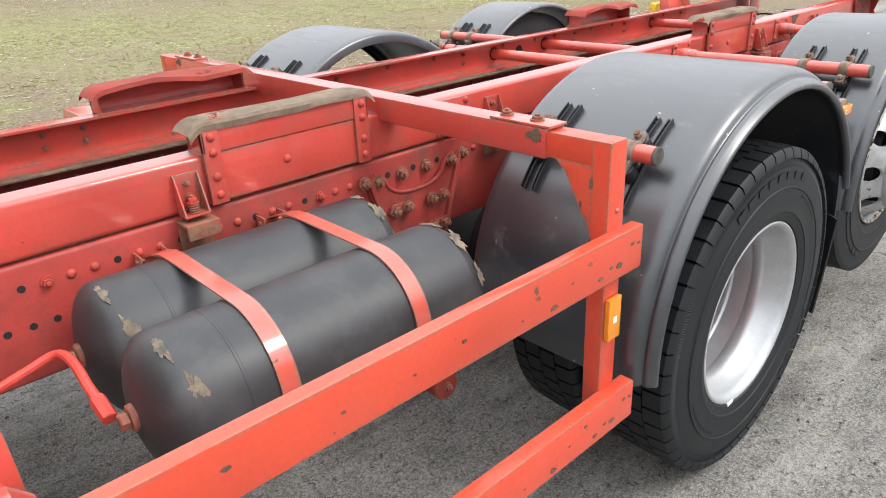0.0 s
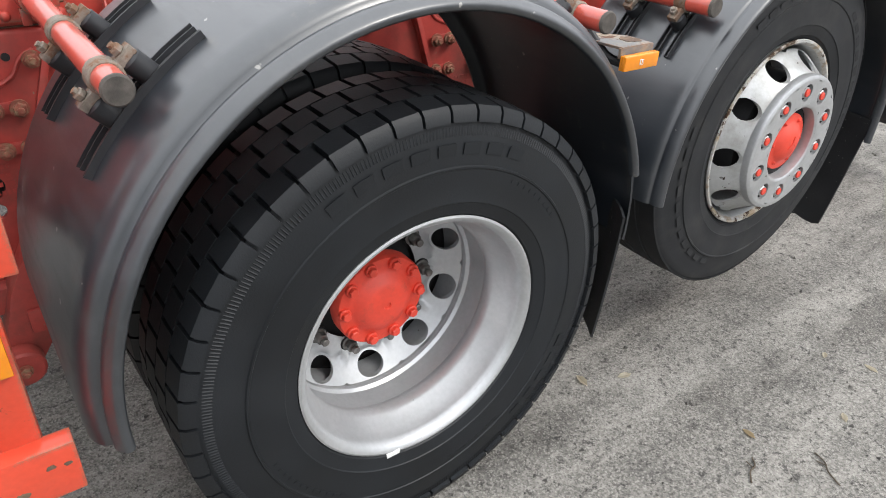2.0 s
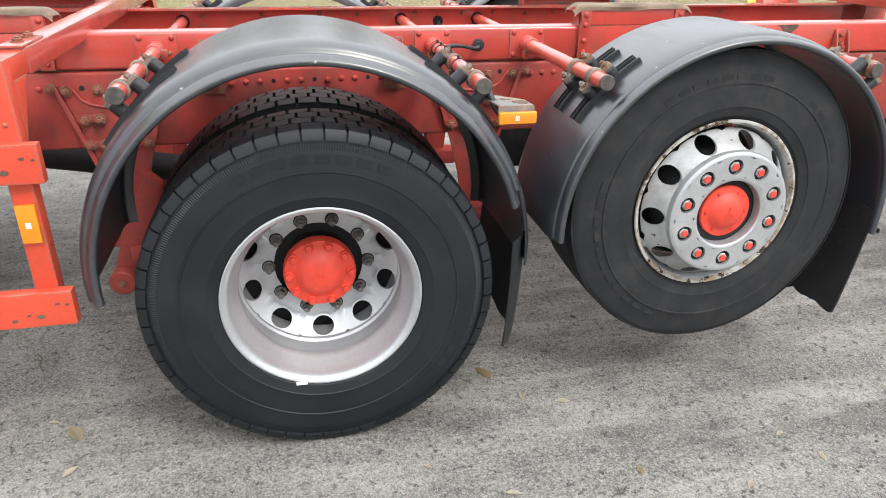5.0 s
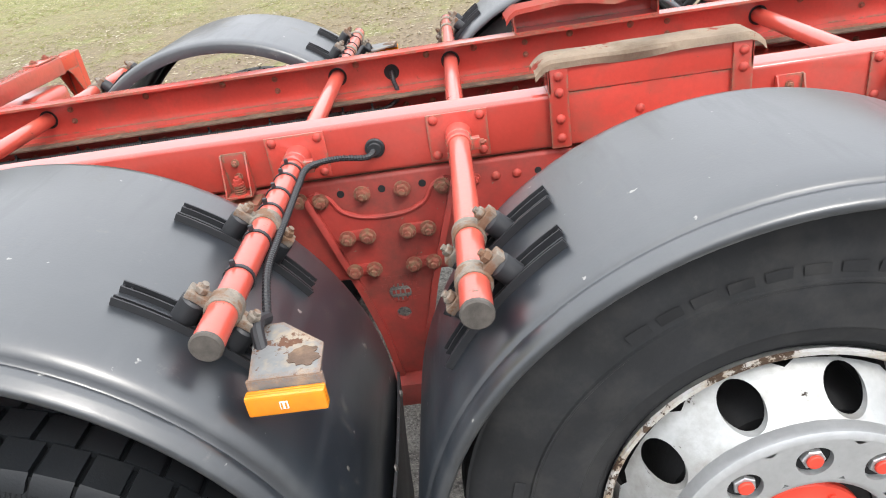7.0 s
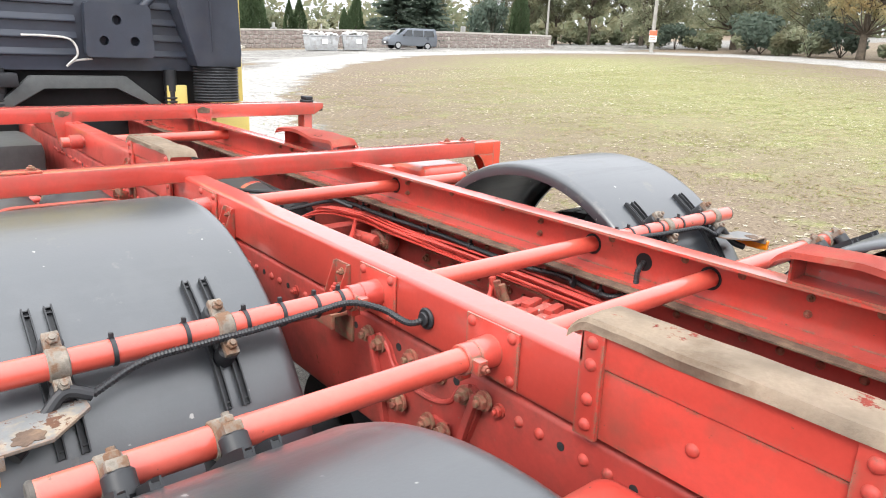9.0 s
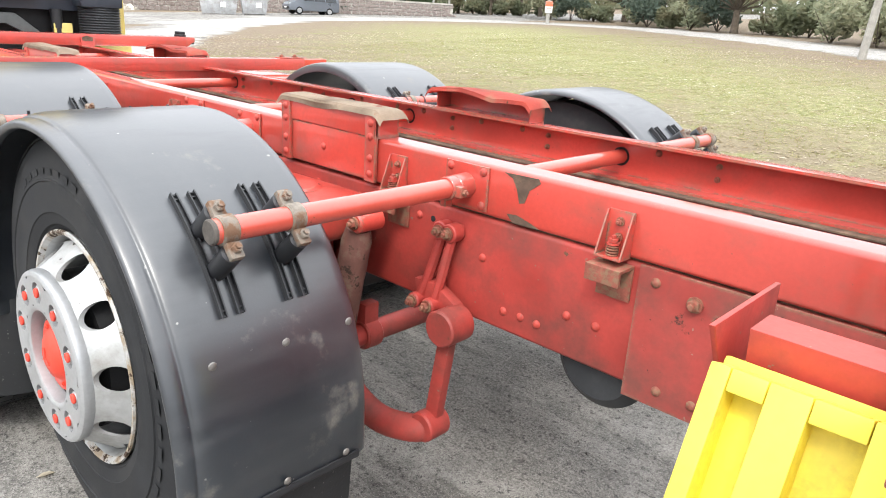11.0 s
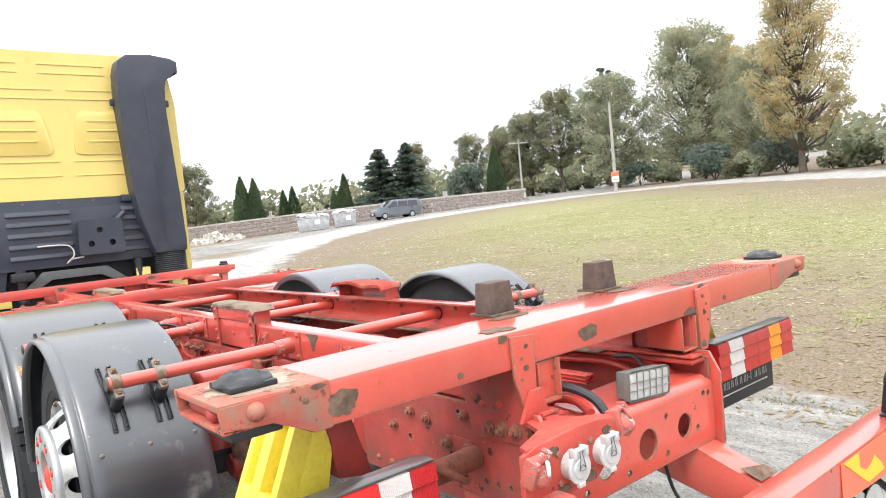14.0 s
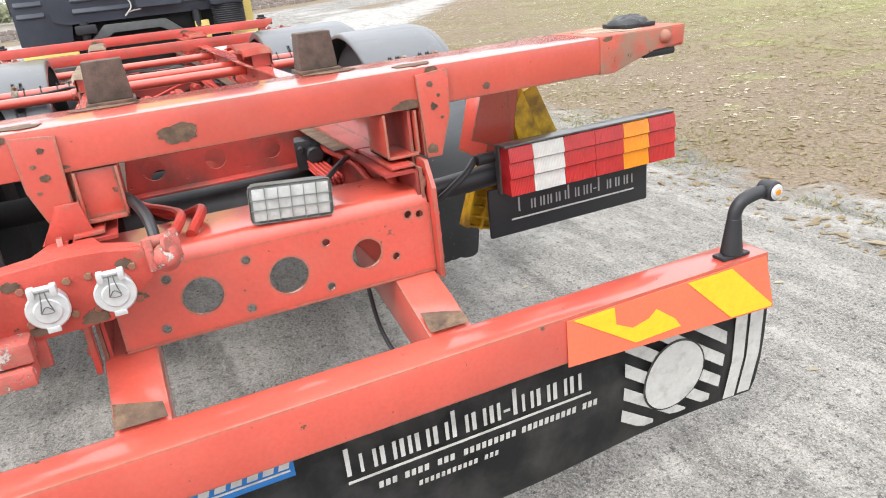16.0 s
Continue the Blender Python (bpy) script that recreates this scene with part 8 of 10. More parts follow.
for sx in (-1.53, -1.205):
    bm = bmesh.new()
    # one taut band over both tanks, down round the outer one
    line = [(-0.405, 1.040), (-0.47, 1.066), (-0.53, 1.083)] + [(-0.575 - 0.295 * i / 4, 1.0865) for i in range(5)]
    line += [(-0.870 + 0.1515 * math.cos(radians(a)), 0.935 + 0.1515 * math.sin(radians(a))) for a in range(95, 226, 5)]
    ring = []
    for i, (yy, zz) in enumerate(line):
        a, b = Vector(line[max(0, i - 1)]), Vector(line[min(len(line) - 1, i + 1)])
        nn = Vector(((b - a).y, -(b - a).x)).normalized()
        nn = nn if nn.dot(Vector((yy + 0.72, zz - 0.85))) > 0 else -nn
        ring.append([bm.verts.new((sx + dx, yy + nn.x * dn, zz + nn.y * dn)) for dx, dn in ((-0.020, 0.0), (0.020, 0.0), (0.020, 0.004), (-0.020, 0.004))])
    for a, b in zip(ring, ring[1:]):
        for i in range(4):
            bm.faces.new((a[i], a[(i + 1) % 4], b[(i + 1) % 4], b[i]))
    bm.faces.new(ring[0])
    bm.faces.new(ring[-1])
    part("strap", bm, red_worn, truck, "chipped red band over both tanks")
    bm = bmesh.new()
    box(bm, sx - 0.035, sx + 0.035, -0.435, -0.39, 1.025, 1.03, 0.001)
    box(bm, sx - 0.035, sx - 0.030, -0.435, -0.39, 1.0, 1.055, 0.001)
    box(bm, sx + 0.030, sx + 0.035, -0.435, -0.39, 1.0, 1.055, 0.001)
    cyl(bm, (sx - 0.04, -0.415, 1.035), (sx + 0.04, -0.415, 1.035), 0.008, seg=10)
    st = part("strap_anchor", bm, red_worn, truck, "red strap anchor on the rail")
    bm = bmesh.new()
    box(bm, sx - 0.03, sx + 0.03, -0.99, -0.39, 0.762, 0.785, 0.004)
    box(bm, sx - 0.03, sx + 0.03, -0.42, -0.385, 0.76, 0.90, 0.004)
    part("tank_cradle", bm, red_dull, truck)
bm = bmesh.new()
tube(bm, [(-2.4, -0.58, 0.87), (-2.05, -0.60, 0.925), (-1.88, -0.60, 0.965), (-1.815, -0.61, 0.985), (-1.80, -0.67, 0.988), (-1.803, -0.77, 0.978), (-1.80, -0.835, 0.955)], 0.010, 10, 8)
cyl(bm, (-1.802, -0.80, 0.970), (-1.799, -0.85, 0.948), 0.015, seg=8, bev=0.002)
part("air_line", bm, cable_red, truck, "red air line into the tank")

# boxes and tanks further forward, seen through the frame
for s in (-1, 1):
    bm = bmesh.new()
    ya, yb = sorted((s * 0.46, s * 1.16))
    box(bm, -3.55, -2.86, ya, yb, 0.55, 1.10 if s < 0 else 0.93, 0.05)
    part("battery_box", bm, lamp_grey if s < 0 else white_paint, truck, "grey battery box behind the cab" if s < 0 else "pale tank behind the cab")
for y in (-0.98, -0.72):
    bm = bmesh.new()
    cyl(bm, (-2.45, y, 0.86), (-1.95, y, 0.86), 0.12, seg=24, bev=0.03)
    part("small_tank", bm, red, truck, "small red air tank")
bm = bmesh.new()
box(bm, -1.30, -0.95, 0.55, 1.02, 1.08, 1.17, 0.03)
part("valve_cover", bm, red_worn, truck, "faded red box cover")
bm = bmesh.new()
box(bm, -2.5, -1.4, 0.50, 1.12, 0.55, 1.02, 0.05)
part("side_tank", bm, lamp_grey, truck, "grey tank on the far side")

# ---- the cab ----
CY0, CY1, CX = -1.170, 1.365, -4.150


def rounded(pts, r, k=5):
    """A polygon with its corners rounded off."""
    out = []
    m = len(pts)
    for i in range(m):
        p, a, b = Vector(pts[i]), Vector(pts[i - 1]), Vector(pts[(i + 1) % m])
        u, v = (a - p).normalized(), (b - p).normalized()
        for j in range(k + 1):
            t = j / k
            q = (p + u * r) * (1 - t) ** 2 + p * 2 * t * (1 - t) + (p + v * r) * t * t
            out.append((q.x, q.y))
    return out


bm = bmesh.new()
prism(bm, rounded([(CY0, 2.21), (CY1, 2.21), (CY1 - 0.01, 3.30), (CY1 - 0.10, 3.845), (CY0 + 0.10, 3.845), (CY0 + 0.01, 3.30)], 0.07), "x", -6.05, CX)
cab = part("cab", bm, yellow, truck, "yellow high-roof sleeper cab")
bm = bmesh.new()
prism(bm, [(CY0 + 0.002, 1.20), (CY1 - 0.002, 1.20), (CY1 - 0.002, 2.2095), (CY0 + 0.002, 2.2095)], "x", -6.10, CX - 0.06)
part("lower_cab_shell", bm, yellow, cab)
SWAGES = [(CY0 + 0.01, CY1 - 0.01, 3.318, 0.018)] + [(y0, y1, z, 0.016) for z in (3.60, 3.70) for y0, y1 in ((-0.85, -0.30), (-0.10, 0.58))]
SWAGES += [(y0, y1, z, 0.014) for z in (2.46, 2.62, 3.42) for y0, y1 in ((-1.08, 0.02), (0.16, 0.80))]
for y0, y1, z, h in SWAGES:
    bm = bmesh.new()
    box(bm, CX - 0.004, CX + 0.008, y0, y1, z, z + h, 0.004)
    part("swage", bm, yellow, cab)
for y0, y1 in ((-1.03, -0.02), (0.17, 1.02)):
    bm = bmesh.new()
    prism(bm, rounded([(y0 + 0.06, 3.19), (y1 - 0.10, 3.19), (y1, 2.70), (y0, 2.70)], 0.09), "x", CX - 0.005, CX + 0.014, 0.006)
    pn = part("pressed_panel", bm, yellow, cab)
    bm = bmesh.new()
    for z in (2.84, 2.96, 3.07):
        box(bm, CX + 0.012, CX + 0.024, y0 + 0.16, y1 - 0.16, z, z + 0.022, 0.006)
    part("rib", bm, yellow, pn)
bm = bmesh.new()
box(bm, CX, CX + 0.004, -1.085, -1.025, 2.28, 2.38, 0.001)
part("sticker", bm, flap_white, cab, "small faded sticker")

# black lower back panel
bm = bmesh.new()
prism(bm, [(CY0 + 0.004, 2.206), (0.93, 2.206), (0.93, 1.47), (-0.62, 1.47), (-0.66, 1.20), (CY0 + 0.004, 1.20)], "x", CX - 0.055, CX + 0.012, 0.004)
back = part("back_panel", bm, cab_black, cab, "slate-black ribbed plastic back panel")
bm = bmesh.new()
prism(bm, rounded([(-0.80, 2.11), (0.80, 2.11), (1.0, 1.62), (1.0, 1.46), (-0.66, 1.46), (-0.80, 1.50)], 0.03), "x", CX + 0.0125, CX + 0.045, 0.010)
inner = part("raised_panel", bm, cab_black, back)
for y0, y1, x in ((-1.13, -0.86, 0.012), (-0.58, 0.04, 0.045), (0.58, 0.90, 0.045)):
    for z in (1.56, 1.68, 1.80, 1.92, 2.03):
        bm = bmesh.new()
        prism(bm, [(CX + x - 0.003, z), (CX + x + 0.020, z + 0.004), (CX + x + 0.020, z + 0.016), (CX + x - 0.003, z + 0.060)], "y", y0, y1, 0.003)
        part("rib", bm, cab_black, back)
bolts(RIVET_RUST, back, [(CX + 0.012, y, 2.17) for y in (-1.05, -0.75, -0.4, -0.05, 0.3, 0.62)], (1, 0, 0), "rivet")
bm = bmesh.new()
hs = [(0.30, 1.83, 0.034), (0.20, 1.68, 0.034), (0.42, 1.68, 0.034)]
holed_plate(bm, rounded([(0.07, 1.56), (0.56, 1.56), (0.545, 1.95), (0.085, 1.95)], 0.04), hs, "x", CX + 0.085, CX + 0.17)
box(bm, CX + 0.04, CX + 0.088, 0.09, 0.54, 1.58, 1.93, 0.01)
cyl(bm, (CX + 0.12, 0.50, 1.93), (CX + 0.10, 0.60, 2.02), 0.03, seg=14, bev=0.004)
part("reservoir", bm, cab_black, back, "square black moulding with three round recesses")
bm = bmesh.new()
tube(bm, [(CX + 0.06, -0.32, 1.70), (CX + 0.10, -0.18, 1.70), (CX + 0.12, -0.02, 1.68), (CX + 0.13, 0.02, 1.58), (CX + 0.12, -0.05, 1.50)], 0.008, 8)
tube(bm, [(CX + 0.12, -0.06, 1.49), (CX + 0.12, 0.0, 1.53), (CX + 0.10, 0.12, 1.545)], 0.008, 8)
part("white_hose", bm, flap_white, back, "loose pale hose")
# what shows below the panel
bm = bmesh.new()
prism(bm, [(-0.55, 1.20), (-0.30, 1.42), (0.35, 1.42), (0.62, 1.20), (0.50, 1.20), (0.28, 1.34), (-0.22, 1.34), (-0.42, 1.20)], "x", CX + 0.02, CX + 0.10, 0.01)
part("cab_mount_arch", bm, lamp_grey, truck, "dark cab mount arch")
for y in (-0.50, 0.70):
    bm = bmesh.new()
    cyl(bm, (CX + 0.05, y, 1.10), (CX + 0.05, y, 1.30), 0.045, seg=16, bev=0.004)
    for k in range(5):
        cyl(bm, (CX + 0.05, y, 1.12 + 0.03 * k), (CX + 0.05, y, 1.135 + 0.03 * k), 0.055, seg=16, bev=0.004)
    cyl(bm, (CX + 0.05, y, 1.30), (CX + 0.05, y, 1.47), 0.05, seg=16)
    part("cab_spring", bm, black_plastic, truck, "black cab spring strut")
bm = bmesh.new()
box(bm, CX - 0.02, CX + 0.14, -0.60, -0.38, 1.34, 1.44, 0.02)
part("strut_head", bm, black_plastic, truck)
# near-black block that paints the shade under the cab
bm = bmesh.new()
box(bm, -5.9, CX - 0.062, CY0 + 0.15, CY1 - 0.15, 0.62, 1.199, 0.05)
part("engine_bay", bm, dark, truck, "block under the cab, near-black for the shade round the engine")
# added thin sheet, the shade in the gap below the back panel
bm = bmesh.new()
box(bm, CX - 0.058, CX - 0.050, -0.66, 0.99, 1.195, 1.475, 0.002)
part("bulkhead", bm, dark, cab, "near-black sheet for the shade under the back panel")
bm = bmesh.new()
box(bm, -4.12, -4.06, 0.66, 0.82, 1.0, 1.35, 0.01)
part("yellow_bracket", bm, yellow, truck)
bm = bmesh.new()
box(bm, -4.12, -4.06, CY0 + 0.03, -0.62, 1.08, 1.198, 0.01)
part("yellow_sill", bm, yellow, truck)

# snorkel duct
bm = bmesh.new()
duct = [(0.86, 1.50), (0.84, 1.60), (0.73, 1.95), (0.70, 2.20), (0.64, 3.25), (0.645, 3.60), (0.68, 3.74), (0.78, 3.815), (1.05, 3.83), (1.28, 3.80), (1.36, 3.76), (1.36, 3.62), (1.18, 3.56), (1.15, 3.45), (1.165, 3.20), (1.215, 2.20), (1.235, 1.60), (1.24, 1.50)]
prism(bm, duct, "x", CX + 0.004, CX + 0.24, 0.03)
dct = part("air_duct", bm, cab_black, cab, "tall slate-black intake duct")
bm = bmesh.new()
prism(bm, [(0.99, 1.62), (1.005, 1.62), (0.95, 3.45), (0.935, 3.45)], "x", CX + 0.238, CX + 0.246, 0.002)
for z in (3.30, 2.19):
    box(bm, CX + 0.02, CX + 0.06, 0.60, 1.27, z - 0.05, z + 0.03, 0.012)
part("duct_rib", bm, cab_black, dct)
bm = bmesh.new()
pr = []
for k in range(13):
    z = 1.22 + 0.023 * k
    pr += [(z, 0.178), (z + 0.012, 0.194)]
lo = []
for z, h in pr:
    lo.append([bm.verts.new((CX + 0.125 + h * 0.56 * math.cos(a) , 1.055 + h * math.sin(a), z)) for a in [2 * math.pi * i / 28 for i in range(28)]])
for a, b in zip(lo, lo[1:]):
    for i in range(28):
        bm.faces.new((a[i], a[(i + 1) % 28], b[(i + 1) % 28], b[i]))
bm.faces.new(lo[0])
bm.faces.new(lo[-1])
part("bellows", bm, black_plastic, dct, "black rubber bellows", smooth=20)

# left side: door, window, steps and mirror
bm = bmesh.new()
prism(bm, rounded([(-5.95, 1.80), (-4.30, 1.80), (-4.30, 3.20), (-5.80, 3.20)], 0.05), "y", CY0 - 0.012, CY0 - 0.001, 0.003)
side = part("side_panel", bm, white_paint, cab, "white upper side panel")
bm = bmesh.new()
prism(bm, rounded([(-5.80, 2.32), (-4.95, 2.32), (-4.95, 2.98), (-5.68, 2.98)], 0.04), "y", CY0 - 0.018, CY0 - 0.012, 0.001)
part("door_window", bm, glass, side, "dark door window")
bm = bmesh.new()
box(bm, -5.2, -4.22, CY0 - 0.02, CY0 - 0.002, 1.60, 1.78, 0.006)
part("side_grille", bm, black_plastic, cab, "black side grille")
for s, yy in ((-1, CY0), (1, CY1)):
    bm = bmesh.new()
    ya, yb = sorted((yy - s * 0.30, yy + s * 0.01))
    box(bm, -4.62, -4.10, ya, yb, 0.45, 1.195, 0.03)
    part("rear_fairing", bm, yellow, truck, "yellow wheel fairing behind the front wheel")
    bm = bmesh.new()
    box(bm, -4.60, -4.16, min(yy - s * 0.28, yy), max(yy - s * 0.28, yy), 0.22, 0.44, 0.02)
    part("front_mud_flap", bm, flap_black, truck, "black front mud flap")
    bm = bmesh.new()
    ya, yb = sorted((yy - s * 0.30, yy + s * 0.008))
    box(bm, -6.1, -5.62, ya, yb, 0.35, 1.195, 0.03)
    part("step_well", bm, yellow, truck)
    bm = bmesh.new()
    lathe(bm, [(0.29, -0.0), (0.36, -0.015), (0.46, -0.01), (0.505, 0.02), (0.515, 0.06), (0.515, 0.24), (0.46, 0.29), (0.29, 0.28)], 56, True)
    fw = part("front_wheel", bm, rubber_dusty, truck, "front wheel with silver rim", m=pose(-5.10, yy - s * 0.04, 0.515, 0, 0, 0 if s < 0 else 180))
    bm = bmesh.new()
    lathe(bm, [(0.30, 0.005), (0.29, -0.002), (0.25, 0.04), (0.2, -0.05), (0.10, -0.06), (0.0005, -0.07)], 40, False)
    part("rim", bm, silver, fw)
bm = bmesh.new()
tube(bm, [(-5.55, CY0, 3.10), (-5.58, -1.36, 3.12), (-5.62, -1.47, 3.08), (-5.62, -1.48, 2.45), (-5.62, -1.47, 2.34), (-5.58, -1.38, 2.27), (-5.52, CY0, 2.24)], 0.014, 10)
cyl(bm, (-5.56, CY0 - 0.05, 2.24), (-5.55, CY0 - 0.13, 2.20), 0.05, seg=12, bev=0.01)
marm = part("mirror_arm", bm, black_plastic, cab, "black mirror arm")
bm = bmesh.new()
box(bm, -5.69, -5.60, -1.55, -1.35, 2.60, 3.08, 0.03)
part("mirror_housing", bm, black_plastic, marm)
# dark glass puts the reflection of trees into the pane's colour
bm = bmesh.new()
box(bm, -5.600, -5.596, -1.535, -1.365, 2.63, 3.05, 0.001)
part("mirror_pane", bm, glass, marm, "mirror pane in dark glass that stands in for reflected trees")
bm = bmesh.new()
tube(bm, [(-5.60, -1.37, 3.12), (-5.58, -1.375, 3.18), (-5.55, -1.40, 3.28)], 0.006, 6)
part("aerial", bm, black_plastic, marm)

# ---- beyond the yard ----
def leaf_cloud(verts, faces, centre, radius, count, size, rnd, flat=0.8, shell=0.35):
    """Many small leaf sprays in an uneven clump."""
    for _ in range(count):
        while True:
            p = Vector((rnd.uniform(-1, 1), rnd.uniform(-1, 1), rnd.uniform(-1, 1)))
            if shell < p.length < 1:
                break
        p = Vector(centre) + Vector((p.x * radius, p.y * radius, p.z * radius * flat))
        u = Vector((rnd.gauss(0, 1), rnd.gauss(0, 1), rnd.gauss(0, 0.7))).normalized()
        v = u.orthogonal().normalized()
        v = (v * rnd.uniform(0.5, 1) + u.cross(v) * rnd.uniform(-1, 1)).normalized()
        s = size * rnd.uniform(0.55, 1.35)
        i = len(verts)
        verts += [p - u * s, p + v * s * 0.55, p + u * s, p - v * s * 0.5 + u * s * 0.2]
        faces.append((i, i + 1, i + 2, i + 3))


def mesh_part(name, verts, faces, mat, parent):
    me = bpy.data.meshes.new(name)
    me.from_pydata([tuple(v) for v in verts], [], faces)
    me.materials.append(mat)
    ob = new(name, me)
    ob.parent = parent
    return ob


def broad_tree(h, spread, mat, seed, leaves=5200, trunk_free=0.22, leaf=0.30, clumps_n=60):
    """Trunk, limbs and twigs, and a crown of many small leaf clumps with gaps between them."""
    rnd = random.Random(seed)
    t = empty("tree")
    bm = bmesh.new()
    r = h * 0.016
    top = h * 0.66
    line = [Vector((rnd.uniform(-0.12, 0.12) * k * 0.5, rnd.uniform(-0.12, 0.12) * k * 0.5, top * k / 6)) for k in range(7)]
    for k in range(6):
        cyl(bm, line[k], line[k + 1], r * (1.3 if k == 0 else 1 - k * 0.12), r * (1 - (k + 1) * 0.12), seg=8)
    verts, faces = [], []
    z0 = h * trunk_free
    for k in range(clumps_n):
        a = k * 2.39996 + rnd.uniform(-0.4, 0.4)
        f = (k + 0.5) / clumps_n
        z = z0 + (h - z0) * (0.04 + 0.96 * f) * rnd.uniform(0.92, 1.0)
        q = (z - z0) / (h - z0)
        env = math.sin(math.pi * min(1, 0.16 + 0.80 * q)) ** 0.7
        rad = spread * env * rnd.uniform(0.35, 1.0) * (0.85 + 0.3 * noise.noise((math.cos(a), math.sin(a) + seed, q * 2)))
        tip = Vector((math.cos(a) * rad, math.sin(a) * rad, z))
        base = line[max(1, min(6, int(6 * min(1.0, (z * 0.72) / top))))]
        mid = base.lerp(tip, 0.55) + Vector((rnd.uniform(-0.03, 0.03) * h, rnd.uniform(-0.03, 0.03) * h, -0.055 * h * rnd.random()))
        cyl(bm, base, mid, r * 0.30, r * 0.17, seg=5)
        cyl(bm, mid, tip, r * 0.17, r * 0.04, seg=4)
        size = spread * rnd.uniform(0.12, 0.24)
        leaf_cloud(verts, faces, tip, size, int(leaves / clumps_n * rnd.uniform(0.45, 1.15)), leaf, rnd, 0.7, 0.0)
        if k % 2:
            leaf_cloud(verts, faces, mid.lerp(tip, 0.5) + Vector((0, 0, 0.03 * h)), size * 0.8, int(leaves / clumps_n * 0.35), leaf, rnd, 0.7, 0.0)
    part("trunk", bm, bark, t)
    mesh_part("crown", verts, faces, mat, t)
    return t


def cone_tree(h, w, mat, seed, column=False):
    rnd = random.Random(seed)
    t = empty("tree")
    bm = bmesh.new()
    cyl(bm, (0, 0, 0), (0, 0, h * 0.9), h * 0.02, h * 0.004, seg=7)
    part("trunk", bm, bark, t)
    verts, faces = [], []
    n_ = 4200 if column else 9000
    for _ in range(n_):
        f = rnd.random() ** 1.3
        if column:
            rr = w / 2 * min(1, (f + 0.02) * 9) * max(0.02, 1 - f ** 2.6) * rnd.uniform(0.72, 1.0)
            lift = 0.9
        else:
            # boughs in whorls, each of its own length, drooping at the tip
            tier = int(f * h * 4.4)
            bough = rnd.randrange(6)
            own = random.Random(seed * 997 + tier * 31 + bough)
            reach = w / 2 * (1 - tier / (h * 4.4)) ** 0.8 * own.uniform(0.6, 1.25) + 0.06
            q = rnd.random() ** 0.6
            rr = reach * q
            f = (tier + 0.35 + 1.6 * q * own.uniform(-1.0, 0.9) + rnd.uniform(-0.5, 0.5)) / (h * 4.4)
            lift = -0.15
        a = rnd.uniform(0, 2 * math.pi) if column else bough * 1.047 + tier * 1.7 + rnd.gauss(0, 0.2)
        if column:
            rr *= 0.88 + 0.22 * math.sin(3 * a + seed) * math.sin(f * 9 + seed)
        p = Vector((math.cos(a) * rr, math.sin(a) * rr, 0.1 + max(0, f) * (h - 0.15)))
        u = Vector((math.cos(a) * (0.35 if column else 1), math.sin(a) * (0.35 if column else 1), lift + rnd.uniform(-0.3, 0.3))).normalized()
        v = u.orthogonal().normalized()
        v = (v + u.cross(v) * rnd.uniform(-1, 1)).normalized()
        s = (0.15 if column else 0.26) * rnd.uniform(0.6, 1.3)
        i = len(verts)
        verts += [p - u * s * 0.5, p + v * s * 0.38, p + u * s, p - v * s * 0.38]
        faces.append((i, i + 1, i + 2, i + 3))
    mesh_part("crown", verts, faces, mat, t)
    return t


def bush(w, h, mat, seed, count=1300, leaf=0.22):
    rnd = random.Random(seed)
    t = empty("shrub")
    bm = bmesh.new()
    for _ in range(5):
        cyl(bm, (0, 0, 0), (rnd.uniform(-w, w) * 0.3, rnd.uniform(-w, w) * 0.3, h * 0.7), 0.05, 0.015, seg=5)
    part("stem", bm, bark, t)
    verts, faces = [], []
    for _ in range(9):
        c = (rnd.uniform(-0.35, 0.35) * w, rnd.uniform(-0.35, 0.35) * w, h * rnd.uniform(0.25, 0.75))
        leaf_cloud(verts, faces, c, w * rnd.uniform(0.18, 0.30), count // 9, leaf, rnd, min(1.2, h / w), 0.2)
    mesh_part("foliage", verts, faces, mat, t)
    return t


def put(kind, x, y, size, turn, label, cat, group, dz=0.0):
    """A copy of a model on the ground, turned and scaled."""
    z = rise(x, y) - 0.05 + dz
    ob = copy_thing(kind, pose(0, 0, 0))
    ob.matrix_basis = Matrix.LocRotScale((x, y, z), Euler((0, 0, radians(turn))), (size, size, size) if isinstance(size, (int, float)) else size)
    return tagged(ob, label, cat, group)


def retire(*kinds):
    for k in kinds:
        for o in (*k.children_recursive, k):
            bpy.data.objects.remove(o)


oak = broad_tree(18.0, 7.2, leaf_green, 3, 36000, 0.12, 0.15, 150)
maple = broad_tree(22.0, 6.4, leaf_autumn, 8, 33000, 0.16, 0.15, 150)
ash = broad_tree(12.5, 4.4, leaf_far, 12, 17000, 0.24, 0.13, 85)
locust = broad_tree(14.0, 3.6, leaf_far, 21, 11500, 0.36, 0.13, 65)
pine = broad_tree(14.0, 2.2, needle, 30, 6000, 0.45, 0.16, 26)
spruce = cone_tree(7.0, 4.6, needle, 5)
thuja = cone_tree(4.3, 1.7, thuja_mat, 6, True)
shrub = bush(4.0, 3.0, leaf_green, 2)
shrub_dark = bush(5.0, 3.6, needle, 9, 1500, 0.25)
shrub_pale = bush(3.6, 2.6, leaf_far, 14)

